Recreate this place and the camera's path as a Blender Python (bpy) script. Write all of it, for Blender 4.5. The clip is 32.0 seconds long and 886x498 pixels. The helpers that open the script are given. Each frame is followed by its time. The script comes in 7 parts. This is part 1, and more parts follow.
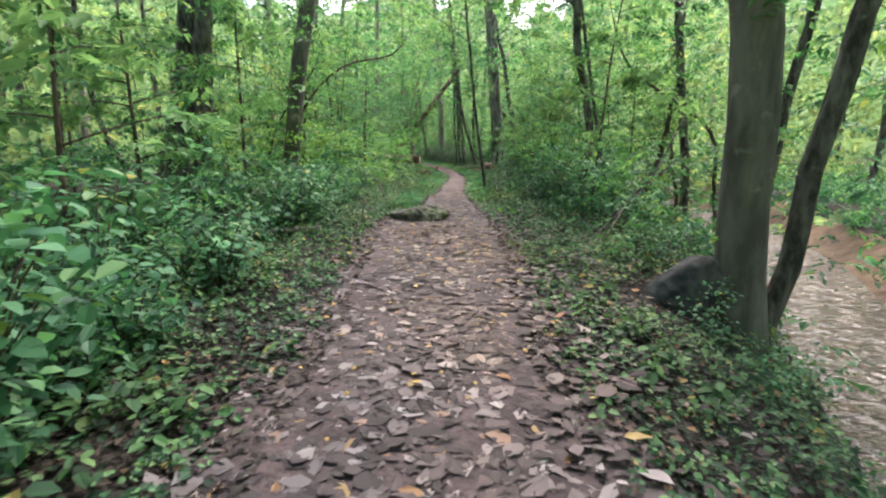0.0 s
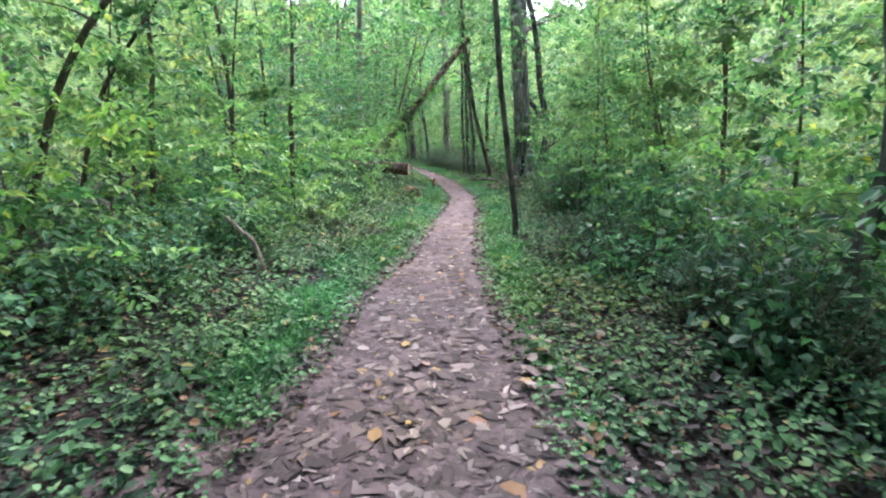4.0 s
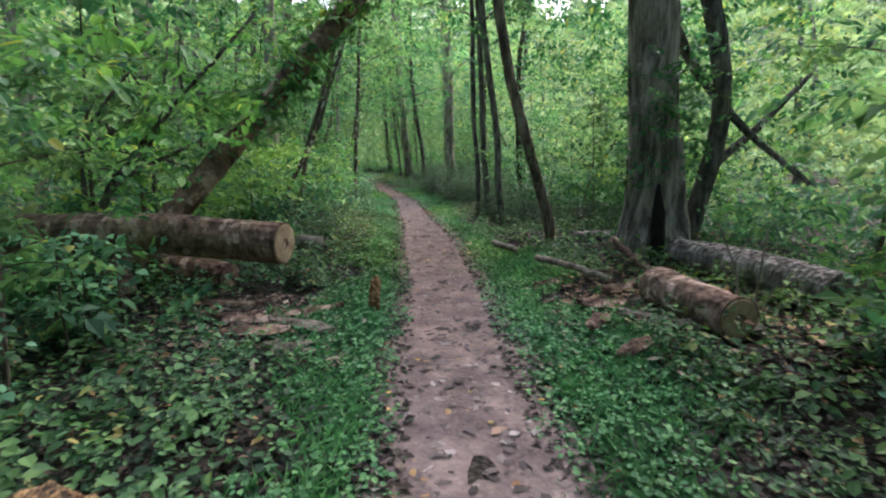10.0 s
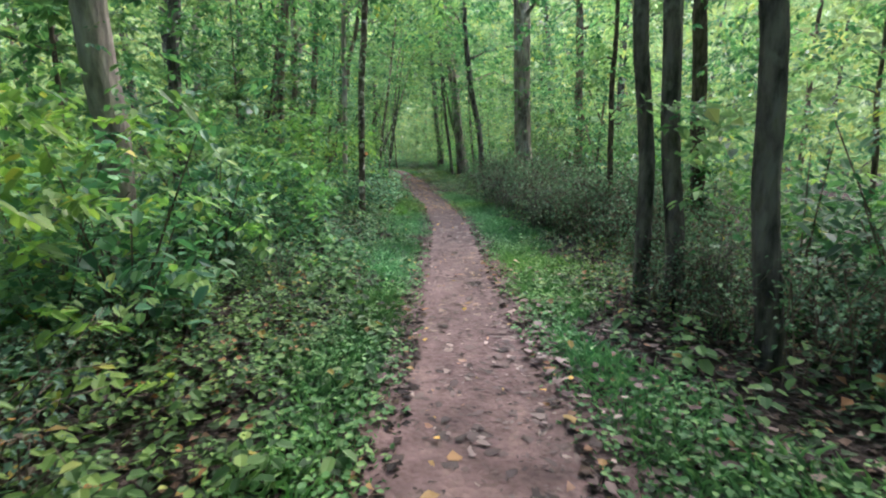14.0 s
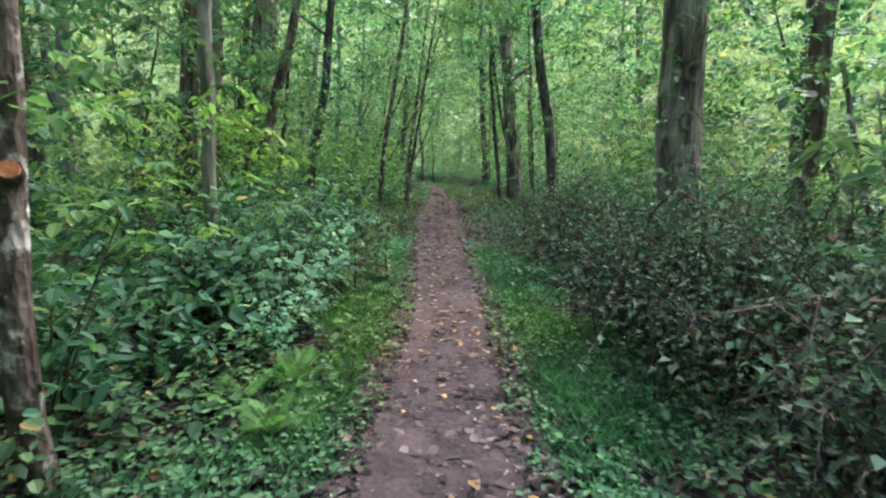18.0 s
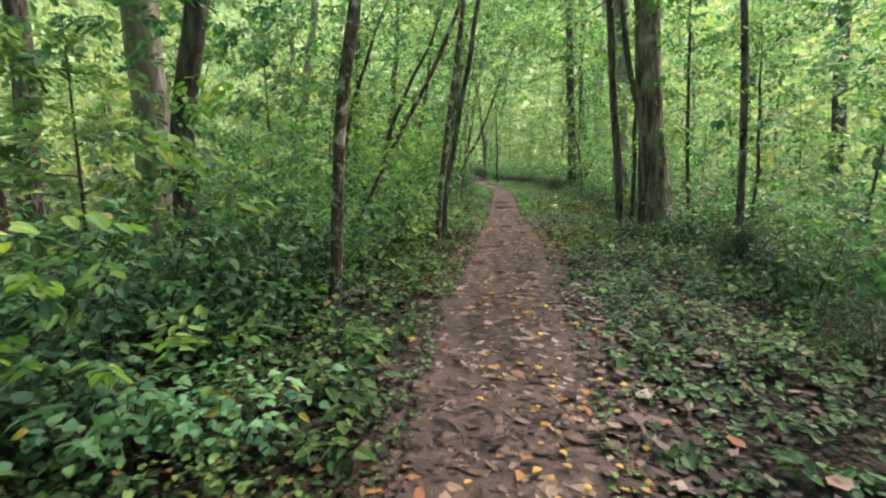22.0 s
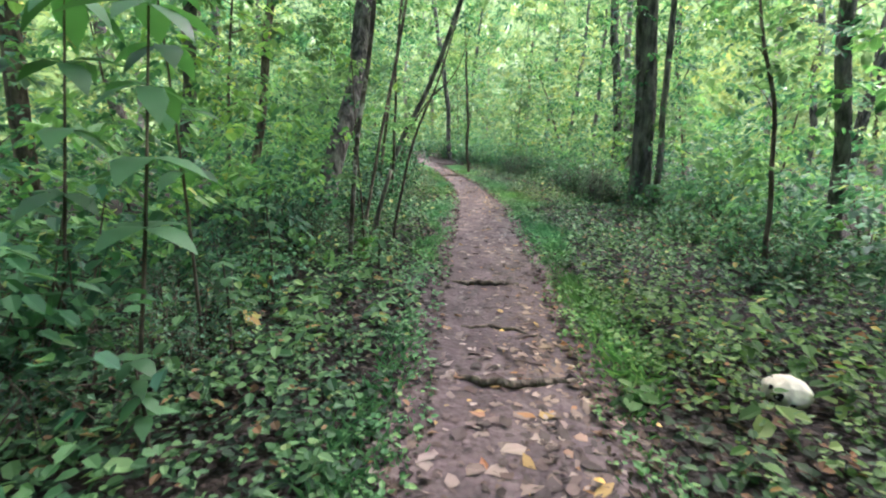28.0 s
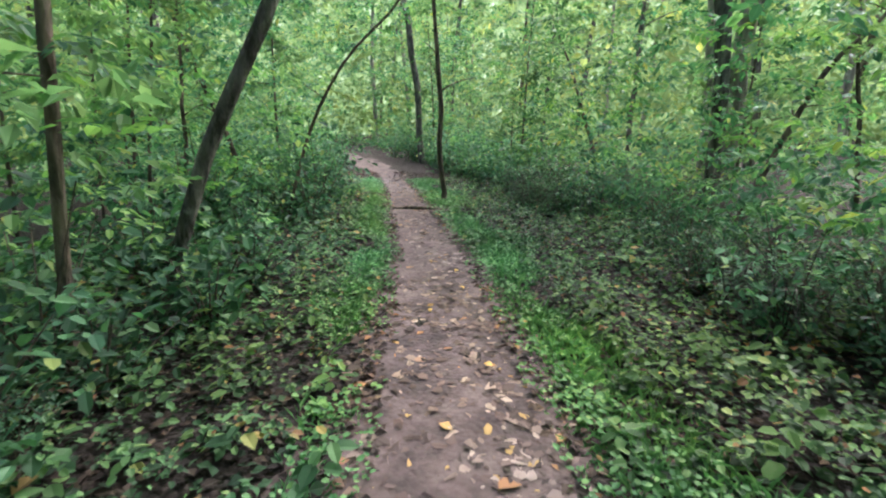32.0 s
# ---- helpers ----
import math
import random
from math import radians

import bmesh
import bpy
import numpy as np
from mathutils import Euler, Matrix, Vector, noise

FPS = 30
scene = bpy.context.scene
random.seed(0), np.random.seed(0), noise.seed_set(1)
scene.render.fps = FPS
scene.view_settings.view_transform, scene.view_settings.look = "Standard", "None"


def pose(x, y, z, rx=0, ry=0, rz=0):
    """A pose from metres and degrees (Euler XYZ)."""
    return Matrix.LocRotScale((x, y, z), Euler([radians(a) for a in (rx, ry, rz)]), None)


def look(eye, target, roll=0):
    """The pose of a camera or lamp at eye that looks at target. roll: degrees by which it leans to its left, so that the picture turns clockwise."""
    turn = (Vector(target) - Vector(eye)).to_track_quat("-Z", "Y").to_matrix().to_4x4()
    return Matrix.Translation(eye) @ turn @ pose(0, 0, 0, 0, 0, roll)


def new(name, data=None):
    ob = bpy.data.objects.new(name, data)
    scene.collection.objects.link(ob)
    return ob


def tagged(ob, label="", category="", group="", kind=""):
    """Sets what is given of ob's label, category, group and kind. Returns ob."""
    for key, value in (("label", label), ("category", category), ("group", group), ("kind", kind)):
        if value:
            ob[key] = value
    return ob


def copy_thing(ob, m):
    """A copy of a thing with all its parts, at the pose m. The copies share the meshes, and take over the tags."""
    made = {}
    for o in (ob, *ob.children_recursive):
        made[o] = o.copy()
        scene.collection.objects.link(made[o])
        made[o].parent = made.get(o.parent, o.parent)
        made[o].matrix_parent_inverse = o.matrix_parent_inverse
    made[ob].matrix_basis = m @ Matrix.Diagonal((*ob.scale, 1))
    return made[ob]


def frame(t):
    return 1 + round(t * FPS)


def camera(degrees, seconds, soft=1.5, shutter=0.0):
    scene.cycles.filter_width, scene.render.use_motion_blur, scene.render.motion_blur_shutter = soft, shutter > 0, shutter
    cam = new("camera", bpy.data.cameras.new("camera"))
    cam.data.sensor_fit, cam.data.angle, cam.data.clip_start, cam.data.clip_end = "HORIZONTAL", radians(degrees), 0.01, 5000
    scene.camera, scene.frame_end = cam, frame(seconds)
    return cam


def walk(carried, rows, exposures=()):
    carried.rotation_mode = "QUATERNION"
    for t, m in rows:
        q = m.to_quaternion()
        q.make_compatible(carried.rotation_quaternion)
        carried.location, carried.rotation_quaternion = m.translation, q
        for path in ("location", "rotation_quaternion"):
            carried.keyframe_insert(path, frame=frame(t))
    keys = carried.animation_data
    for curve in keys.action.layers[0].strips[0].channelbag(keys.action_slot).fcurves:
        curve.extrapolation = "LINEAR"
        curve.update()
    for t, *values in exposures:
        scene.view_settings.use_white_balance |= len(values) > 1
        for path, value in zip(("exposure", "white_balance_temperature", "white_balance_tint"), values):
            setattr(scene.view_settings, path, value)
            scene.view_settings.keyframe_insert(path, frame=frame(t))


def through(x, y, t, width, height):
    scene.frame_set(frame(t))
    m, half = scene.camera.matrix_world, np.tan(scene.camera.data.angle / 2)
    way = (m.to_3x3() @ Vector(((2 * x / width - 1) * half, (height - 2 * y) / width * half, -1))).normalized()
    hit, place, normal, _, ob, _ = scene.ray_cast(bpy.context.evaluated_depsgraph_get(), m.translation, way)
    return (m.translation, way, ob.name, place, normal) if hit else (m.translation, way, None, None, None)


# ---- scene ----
# ---- camera and walk ----
cam = camera(84.7, 32.0, soft=2.1, shutter=0.12)
PATH = [
    (0.0, (0.000, 0.000, 1.365), (0.000, 1.956, 0.948), 0.42),
    (0.5, (0.074, 1.091, 1.382), (0.094, 3.046, 0.961), 0.47),
    (1.0, (0.127, 2.158, 1.399), (0.156, 4.115, 0.984), 0.65),
    (1.5, (0.160, 3.203, 1.379), (0.173, 5.159, 0.962), 0.85),
    (2.0, (0.256, 4.253, 1.446), (0.270, 6.208, 1.025), 0.68),
    (2.5, (0.374, 5.253, 1.401), (0.398, 7.210, 0.991), 0.52),
    (3.0, (0.380, 6.262, 1.447), (0.408, 8.219, 1.037), 0.60),
    (3.5, (0.346, 7.210, 1.403), (0.347, 9.168, 0.993), 0.60),
    (5.5, (0.292, 10.851, 1.422), (0.189, 12.800, 0.987), 2.63),
    (6.0, (0.330, 11.904, 1.424), (0.230, 13.851, 0.979), 2.23),
    (6.5, (0.305, 12.999, 1.443), (0.203, 14.950, 1.016), 1.89),
    (7.0, (0.305, 14.057, 1.424), (0.211, 16.011, 1.007), 1.47),
    (7.5, (0.342, 15.098, 1.420), (0.266, 17.057, 1.026), 1.20),
    (8.0, (0.356, 16.113, 1.435), (0.305, 18.079, 1.071), 0.89),
    (8.5, (0.367, 17.142, 1.395), (0.323, 19.109, 1.036), 0.56),
    (9.0, (0.428, 18.206, 1.462), (0.373, 20.174, 1.111), 0.40),
    (9.5, (0.502, 19.295, 1.405), (0.435, 21.262, 1.050), 0.25),
    (10.0, (0.488, 20.348, 1.423), (0.404, 22.314, 1.065), 0.16),
    (10.5, (0.470, 21.366, 1.346), (0.366, 23.330, 0.982), 0.04),
    (11.0, (0.468, 22.395, 1.394), (0.339, 24.357, 1.030), 0.05),
    (11.5, (0.444, 23.413, 1.345), (0.285, 25.370, 0.969), 0.23),
    (12.0, (0.358, 24.395, 1.351), (0.161, 26.348, 0.971), 0.85),
    (12.5, (0.233, 25.337, 1.323), (-0.039, 27.279, 0.930), 0.58),
    (13.0, (0.131, 26.291, 1.387), (-0.155, 28.233, 1.003), -0.12),
    (13.5, (-0.012, 27.198, 1.331), (-0.307, 29.141, 0.957), -0.48),
    (14.0, (-0.194, 28.220, 1.326), (-0.507, 30.158, 0.945), -0.63),
    (14.5, (-0.362, 29.268, 1.320), (-0.687, 31.202, 0.928), -1.05),
    (16.5, (-0.816, 33.360, 1.441), (-1.200, 35.295, 1.110), -0.10),
    (17.0, (-0.924, 34.431, 1.392), (-1.310, 36.359, 1.026), 0.07),
    (17.5, (-1.088, 35.447, 1.430), (-1.499, 37.366, 1.042), 0.49),
    (18.0, (-1.282, 36.467, 1.407), (-1.782, 38.374, 1.070), 1.16),
    (18.5, (-1.448, 37.498, 1.399), (-2.012, 39.389, 1.070), 2.11),
    (19.0, (-1.661, 38.469, 1.398), (-2.258, 40.347, 1.060), 2.44),
    (19.5, (-1.964, 39.581, 1.380), (-2.577, 41.453, 1.034), 2.24),
    (20.0, (-2.251, 40.684, 1.417), (-2.891, 42.549, 1.081), 2.10),
    (20.5, (-2.527, 41.714, 1.375), (-3.206, 43.561, 1.018), 1.70),
    (21.0, (-2.869, 42.704, 1.426), (-3.588, 44.531, 1.042), 1.35),
    (21.5, (-3.226, 43.663, 1.385), (-3.975, 45.479, 1.009), 0.90),
    (22.0, (-3.592, 44.724, 1.402), (-4.339, 46.543, 1.041), 0.34),
    (22.5, (-3.947, 45.750, 1.369), (-4.683, 47.574, 1.008), -0.01),
    (23.0, (-4.340, 46.684, 1.412), (-5.060, 48.509, 1.024), -0.23),
    (23.5, (-4.700, 47.588, 1.456), (-5.410, 49.414, 1.053), -0.03),
    (24.0, (-4.978, 48.542, 1.411), (-5.642, 50.380, 0.986), 0.15),
    (24.5, (-5.298, 49.584, 1.409), (-5.929, 51.431, 0.975), 0.44),
    (25.0, (-5.604, 50.559, 1.367), (-6.205, 52.414, 0.922), 0.74),
    (25.5, (-5.865, 51.529, 1.401), (-6.456, 53.385, 0.950), 1.24),
    (27.5, (-6.749, 55.346, 1.402), (-7.333, 57.206, 0.957), 0.85),
    (28.0, (-6.971, 56.279, 1.366), (-7.591, 58.123, 0.903), 1.12),
    (28.5, (-7.279, 57.214, 1.396), (-7.947, 59.038, 0.920), 0.90),
    (29.0, (-7.608, 58.171, 1.383), (-8.287, 59.986, 0.888), 0.70),
    (29.5, (-7.913, 59.120, 1.392), (-8.571, 60.938, 0.877), 0.73),
    (30.0, (-8.181, 60.125, 1.364), (-8.738, 61.975, 0.848), 0.78),
    (30.5, (-8.397, 61.060, 1.434), (-8.914, 62.923, 0.920), 0.70),
    (31.0, (-8.589, 62.078, 1.425), (-9.104, 63.943, 0.919), 0.45),
    (31.5, (-8.739, 63.053, 1.413), (-9.282, 64.913, 0.917), 0.26),
    (32.0, (-8.957, 63.989, 1.419), (-9.526, 65.841, 0.923), 0.07),
]
EXPOSURES = [(0.0, 1.84, 6200, 19), (3.0, 2.20, 5650, 27), (6.0, 1.90, 5750, 22), (9.0, 1.48, 5550, 21), (11.0, 1.82, 6250, 24), (13.0, 1.76, 6000, 22), (14.0, 1.78, 5950, 24), (17.0, 1.98, 5750, 28),
             (20.0, 1.74, 6350, 23), (21.5, 2.0, 6900, 21), (22.5, 2.16, 6550, 25), (25.0, 2.44, 6050, 28), (29.0, 2.42, 5850, 27), (31.0, 2.18, 6050, 24), (32.0, 2.05, 5900, 23)]
walk(cam, [(t, look(eye, target, roll)) for t, eye, target, roll in PATH], EXPOSURES)

# ---- world and light: overcast daylight through the canopy ----
world = bpy.data.worlds.new("overcast_sky")
scene.world = world
world.use_nodes = True
wn = world.node_tree.nodes
sky = wn.new("ShaderNodeTexSky")
sky.sky_type = "NISHITA"
sky.sun_disc = False
sky.sun_elevation = radians(52)
sky.sun_rotation = radians(25)
sky.air_density, sky.dust_density, sky.ozone_density = 0.8, 8.0, 1.0
world.node_tree.links.new(sky.outputs["Color"], wn["Background"].inputs["Color"])
wn["Background"].inputs["Strength"].default_value = 0.15
sun_data = bpy.data.lights.new("sun", "SUN")
sun_data.energy, sun_data.angle, sun_data.color = 1.5, radians(30), (1.0, 0.96, 0.88)
sun = new("sun", sun_data)
sun.matrix_world = look((0, 0, 60), (-12, -26, 12))

# ---- materials ----
def material(name):
    m = bpy.data.materials.new(name)
    m.use_nodes = True
    nt = m.node_tree
    return m, nt, nt.nodes["Principled BSDF"], nt.links.new


def ramp(nt, stops):
    n = nt.nodes.new("ShaderNodeValToRGB")
    e = n.color_ramp.elements
    while len(e) < len(stops):
        e.new(0.5)
    for k, (p, c) in zip(e, stops):
        k.position, k.color = p, (*c, 1)
    return n


def tex(nt, kind, scale, detail=4.0, rough=0.6, stretch=None, coord="Object"):
    co = nt.nodes.new("ShaderNodeTexCoord")
    out = co.outputs[coord]
    if stretch:
        mp = nt.nodes.new("ShaderNodeMapping")
        mp.inputs["Scale"].default_value = stretch
        nt.links.new(out, mp.inputs["Vector"])
        out = mp.outputs["Vector"]
    n = nt.nodes.new({"noise": "ShaderNodeTexNoise", "voronoi": "ShaderNodeTexVoronoi", "wave": "ShaderNodeTexWave"}[kind])
    n.inputs["Scale"].default_value = scale
    if kind != "voronoi":
        n.inputs["Detail"].default_value = detail
    if kind == "noise":
        n.inputs["Roughness"].default_value = rough
    nt.links.new(out, n.inputs["Vector"])
    return n


def mixed(nt, fac, a, b, blend="MIX"):
    n = nt.nodes.new("ShaderNodeMix")
    n.data_type, n.blend_type = "RGBA", blend
    for key, v in ((0, fac), (6, a), (7, b)):
        if isinstance(v, (int, float)):
            n.inputs[key].default_value = v
        elif isinstance(v, tuple):
            n.inputs[key].default_value = (*v, 1)
        else:
            nt.links.new(v, n.inputs[key])
    return n.outputs[2]


def bump(nt, p, height, strength, distance):
    b = nt.nodes.new("ShaderNodeBump")
    b.inputs["Strength"].default_value, b.inputs["Distance"].default_value = strength, distance
    nt.links.new(height, b.inputs["Height"])
    nt.links.new(b.outputs["Normal"], p.inputs["Normal"])
    return b


def leaf_material(name, stops, through, rough=0.5, gloss=0.35, share=0.4):
    """Leaves: each island has a hue of its own; light passes through the blade."""
    m, nt, p, link = material(name)
    stops = [(q, tuple(0.93 * c + 0.07 * (0.3 * k[0] + 0.6 * k[1] + 0.1 * k[2]) for c in k)) for q, k in stops]
    geo = nt.nodes.new("ShaderNodeNewGeometry")
    r = ramp(nt, stops)
    link(geo.outputs["Random Per Island"], r.inputs["Fac"])
    n = tex(nt, "noise", 0.55, 3.0, coord="Object")
    info = nt.nodes.new("ShaderNodeObjectInfo")
    add = nt.nodes.new("ShaderNodeMath")
    add.operation = "MULTIPLY_ADD"
    link(n.outputs["Fac"], add.inputs[0])
    add.inputs[1].default_value = 2.2
    link(info.outputs["Random"], add.inputs[2])
    tone = nt.nodes.new("ShaderNodeMapRange")
    tone.inputs["From Min"].default_value, tone.inputs["From Max"].default_value = 0.9, 2.3
    tone.inputs["To Min"].default_value, tone.inputs["To Max"].default_value = 0.52, 1.45
    link(add.outputs[0], tone.inputs["Value"])
    grey = nt.nodes.new("ShaderNodeCombineColor")
    for k in range(3):
        link(tone.outputs["Result"], grey.inputs[k])
    col = mixed(nt, 1.0, r.outputs["Color"], grey.outputs["Color"], "MULTIPLY")
    kinds = tex(nt, "noise", 0.23, 2.0, coord="Object")
    hue = ramp(nt, [(0.36, (0.86, 0.98, 1.16)), (0.5, (1.0, 1.0, 1.0)), (0.64, (1.16, 1.03, 0.74))])
    link(kinds.outputs["Fac"], hue.inputs["Fac"])
    col = mixed(nt, 1.0, col, hue.outputs["Color"], "MULTIPLY")
    link(col, p.inputs["Base Color"])
    p.inputs["Roughness"].default_value = rough
    p.inputs["Specular IOR Level"].default_value = gloss
    tr = nt.nodes.new("ShaderNodeBsdfTranslucent")
    link(mixed(nt, 1.0, col, through, "MULTIPLY"), tr.inputs["Color"])
    mx = nt.nodes.new("ShaderNodeMixShader")
    mx.inputs["Fac"].default_value = share
    link(p.outputs["BSDF"], mx.inputs[1])
    link(tr.outputs["BSDF"], mx.inputs[2])
    link(mx.outputs["Shader"], nt.nodes["Material Output"].inputs["Surface"])
    return m


def bark_material(name, dark, light, blotch, scale=9.0, relief=0.02, blotch_at=0.62, grain=0.3, patch=3.2):
    m, nt, p, link = material(name)
    n = tex(nt, "noise", scale, 6.0, 0.65, (1, 1, grain))
    r = ramp(nt, [(0.4, dark), (0.62, light)])
    link(n.outputs["Fac"], r.inputs["Fac"])
    big = tex(nt, "noise", patch, 4.0, 0.6)
    mask = ramp(nt, [(blotch_at, (0, 0, 0)), (blotch_at + 0.1, (1, 1, 1))])
    link(big.outputs["Fac"], mask.inputs["Fac"])
    col = mixed(nt, mask.outputs["Color"], r.outputs["Color"], blotch)
    link(col, p.inputs["Base Color"])
    p.inputs["Roughness"].default_value = 0.9
    p.inputs["Specular IOR Level"].default_value = 0.2
    fine = tex(nt, "voronoi", scale * 2.2, stretch=(1, 1, grain * 0.8))
    both = nt.nodes.new("ShaderNodeMath")
    both.operation = "ADD"
    link(n.outputs["Fac"], both.inputs[0])
    link(fine.outputs["Distance"], both.inputs[1])
    bump(nt, p, both.outputs[0], 1.0, relief * 1.6)
    return m


BARK = {
    "dark": bark_material("dark_bark", (0.044, 0.041, 0.038), (0.185, 0.172, 0.155), (0.250, 0.255, 0.225)),
    "thin": bark_material("sapling_bark", (0.045, 0.037, 0.028), (0.14, 0.115, 0.088), (0.15, 0.15, 0.125), 16.0, 0.006),
    "bark": bark_material("brown_bark", (0.060, 0.048, 0.036), (0.215, 0.178, 0.135), (0.24, 0.23, 0.19)),
    "smooth": bark_material("smooth_grey_bark", (0.10, 0.093, 0.082), (0.20, 0.188, 0.165), (0.28, 0.27, 0.24), 4.0, 0.006),
    "pale": bark_material("pale_grey_bark", (0.15, 0.135, 0.115), (0.34, 0.315, 0.275), (0.42, 0.40, 0.36), 7.0, 0.014),
    "lichen": bark_material("lichen_bark", (0.060, 0.048, 0.037), (0.17, 0.145, 0.115), (0.50, 0.48, 0.42), 14.0, 0.014, 0.53, 0.5, 8.0),
    "big": bark_material("furrowed_bark", (0.085, 0.072, 0.064), (0.40, 0.35, 0.315), (0.52, 0.48, 0.44), 9.0, 0.05, 0.62, 0.2),
    "scar": bark_material("pale_scarred_bark", (0.13, 0.105, 0.092), (0.52, 0.435, 0.385), (0.62, 0.56, 0.51), 9.0, 0.05, 0.58, 0.2),
    "stick": bark_material("weathered_wood", (0.10, 0.085, 0.068), (0.27, 0.235, 0.19), (0.33, 0.30, 0.25), 12.0, 0.006),
}
GREEN = [(0, (0.022, 0.078, 0.040)), (0.35, (0.050, 0.150, 0.076)), (0.75, (0.088, 0.225, 0.100)), (0.975, (0.160, 0.305, 0.105)), (1, (0.403, 0.384, 0.075))]
M_SHRUB = leaf_material("shrub_leaf", GREEN, (1.25, 1.5, 0.85), 0.5, 0.28, 0.38)
M_COVER = leaf_material("ground_cover_leaf", [(0.0, (0.012, 0.040, 0.016)), (0.3, (0.035, 0.100, 0.038)), (0.65, (0.092, 0.212, 0.073)), (0.90, (0.160, 0.305, 0.102)), (0.945, (0.215, 0.315, 0.095)), (0.96, (0.300, 0.155, 0.060)), (1.0, (0.150, 0.085, 0.048))], (1.2, 1.45, 0.75), 0.55, 0.3, 0.25)
M_WEED = leaf_material("weed_leaf", [(0.0, (0.026, 0.080, 0.034)), (0.4, (0.066, 0.165, 0.064)), (0.8, (0.125, 0.265, 0.088)), (0.955, (0.190, 0.320, 0.110)), (0.975, (0.42, 0.36, 0.09)), (1.0, (0.30, 0.17, 0.07))], (1.2, 1.5, 0.75), 0.55, 0.22, 0.3)
# Yellow-green leaf; light from openings is put into its brighter colour.
M_LIT_SPRAY = leaf_material("lit_spray_leaf", [(0.0, (0.080, 0.190, 0.062)), (0.5, (0.140, 0.295, 0.090)), (0.94, (0.215, 0.385, 0.112)), (1.0, (0.36, 0.38, 0.08))], (1.25, 1.5, 0.75), 0.5, 0.28, 0.42)
# Darker, browner bramble copy; part of the thicket's shade is in its colour.
M_THORN = leaf_material("shaded_bramble_leaf", [(0.0, (0.028, 0.046, 0.028)), (0.35, (0.080, 0.132, 0.076)), (0.7, (0.155, 0.240, 0.138)), (0.90, (0.26, 0.34, 0.20)), (0.92, (0.11, 0.065, 0.042)), (1.0, (0.060, 0.038, 0.026))], (1.1, 1.3, 0.8), 0.6, 0.2, 0.2)
M_FERN = leaf_material("fern_leaf", [(0, (0.10, 0.26, 0.07)), (1, (0.17, 0.36, 0.09))], (1.2, 1.5, 0.6), 0.55, 0.2, 0.35)
M_CHIP = leaf_material("wood_chip", [(0, (0.07, 0.042, 0.030)), (0.4, (0.20, 0.125, 0.080)), (0.8, (0.36, 0.25, 0.17)), (1, (0.50, 0.38, 0.27))], (0.6, 0.45, 0.3), 0.8, 0.2, 0.04)
M_HERB = leaf_material("verge_herb_leaf", [(0, (0.045, 0.140, 0.055)), (0.6, (0.088, 0.225, 0.085)), (1, (0.165, 0.320, 0.110))], (1.15, 1.45, 0.85), 0.55, 0.22, 0.35)
# Near-black leaf: shade in the gaps between plants is put into this colour.
M_LOW = leaf_material("gap_shade_leaf", [(0.0, (0.008, 0.022, 0.010)), (0.6, (0.018, 0.048, 0.022)), (1.0, (0.040, 0.090, 0.038))], (1.1, 1.3, 0.8), 0.6, 0.25, 0.15)
M_GRASS = leaf_material("grass_blade", [(0, (0.066, 0.205, 0.090)), (0.6, (0.130, 0.325, 0.138)), (1, (0.235, 0.460, 0.180))], (1.15, 1.4, 1.0), 0.55, 0.25, 0.5)
M_CANOPY = leaf_material("canopy_leaf", [(0.0, (0.105, 0.220, 0.085)), (0.5, (0.155, 0.295, 0.110)), (0.95, (0.220, 0.370, 0.130)), (1.0, (0.360, 0.400, 0.105))], (1.25, 1.35, 0.95), 0.6, 0.2, 0.5)
# Paler than nearer leaves: distance haze is put into this colour.
M_FAR = leaf_material("far_leaf_hazed", [(0.0, (0.150, 0.255, 0.100)), (0.5, (0.195, 0.315, 0.120)), (0.9, (0.250, 0.380, 0.140)), (1.0, (0.350, 0.405, 0.120))], (1.15, 1.15, 1.0), 0.8, 0.1, 0.5)
M_BROAD = leaf_material("broad_leaf", [(0, (0.042, 0.128, 0.060)), (1, (0.082, 0.200, 0.080))], (1.2, 1.6, 0.6), 0.5, 0.3, 0.35)
M_LITTER = leaf_material("dead_leaf", [(0, (0.040, 0.029, 0.026)), (0.4, (0.088, 0.062, 0.055)), (0.66, (0.160, 0.118, 0.105)), (0.86, (0.270, 0.215, 0.190)), (0.945, (0.420, 0.352, 0.310)), (0.96, (0.317, 0.150, 0.062)), (1, (0.405, 0.290, 0.088))], (0.6, 0.45, 0.3), 0.65, 0.35, 0.12)
M_RUSSET_LITTER = leaf_material("russet_dead_leaf", [(0, (0.026, 0.017, 0.014)), (0.35, (0.075, 0.047, 0.039)), (0.65, (0.155, 0.100, 0.082)), (0.84, (0.270, 0.195, 0.160)), (0.94, (0.437, 0.350, 0.300)), (0.965, (0.400, 0.150, 0.050)), (1, (0.500, 0.320, 0.092))], (0.6, 0.45, 0.3), 0.6, 0.35, 0.12)
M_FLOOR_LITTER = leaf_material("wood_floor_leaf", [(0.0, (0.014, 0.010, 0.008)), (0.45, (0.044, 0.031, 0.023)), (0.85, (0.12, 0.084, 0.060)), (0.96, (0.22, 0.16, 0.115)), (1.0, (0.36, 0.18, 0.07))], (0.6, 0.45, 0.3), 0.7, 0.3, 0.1)
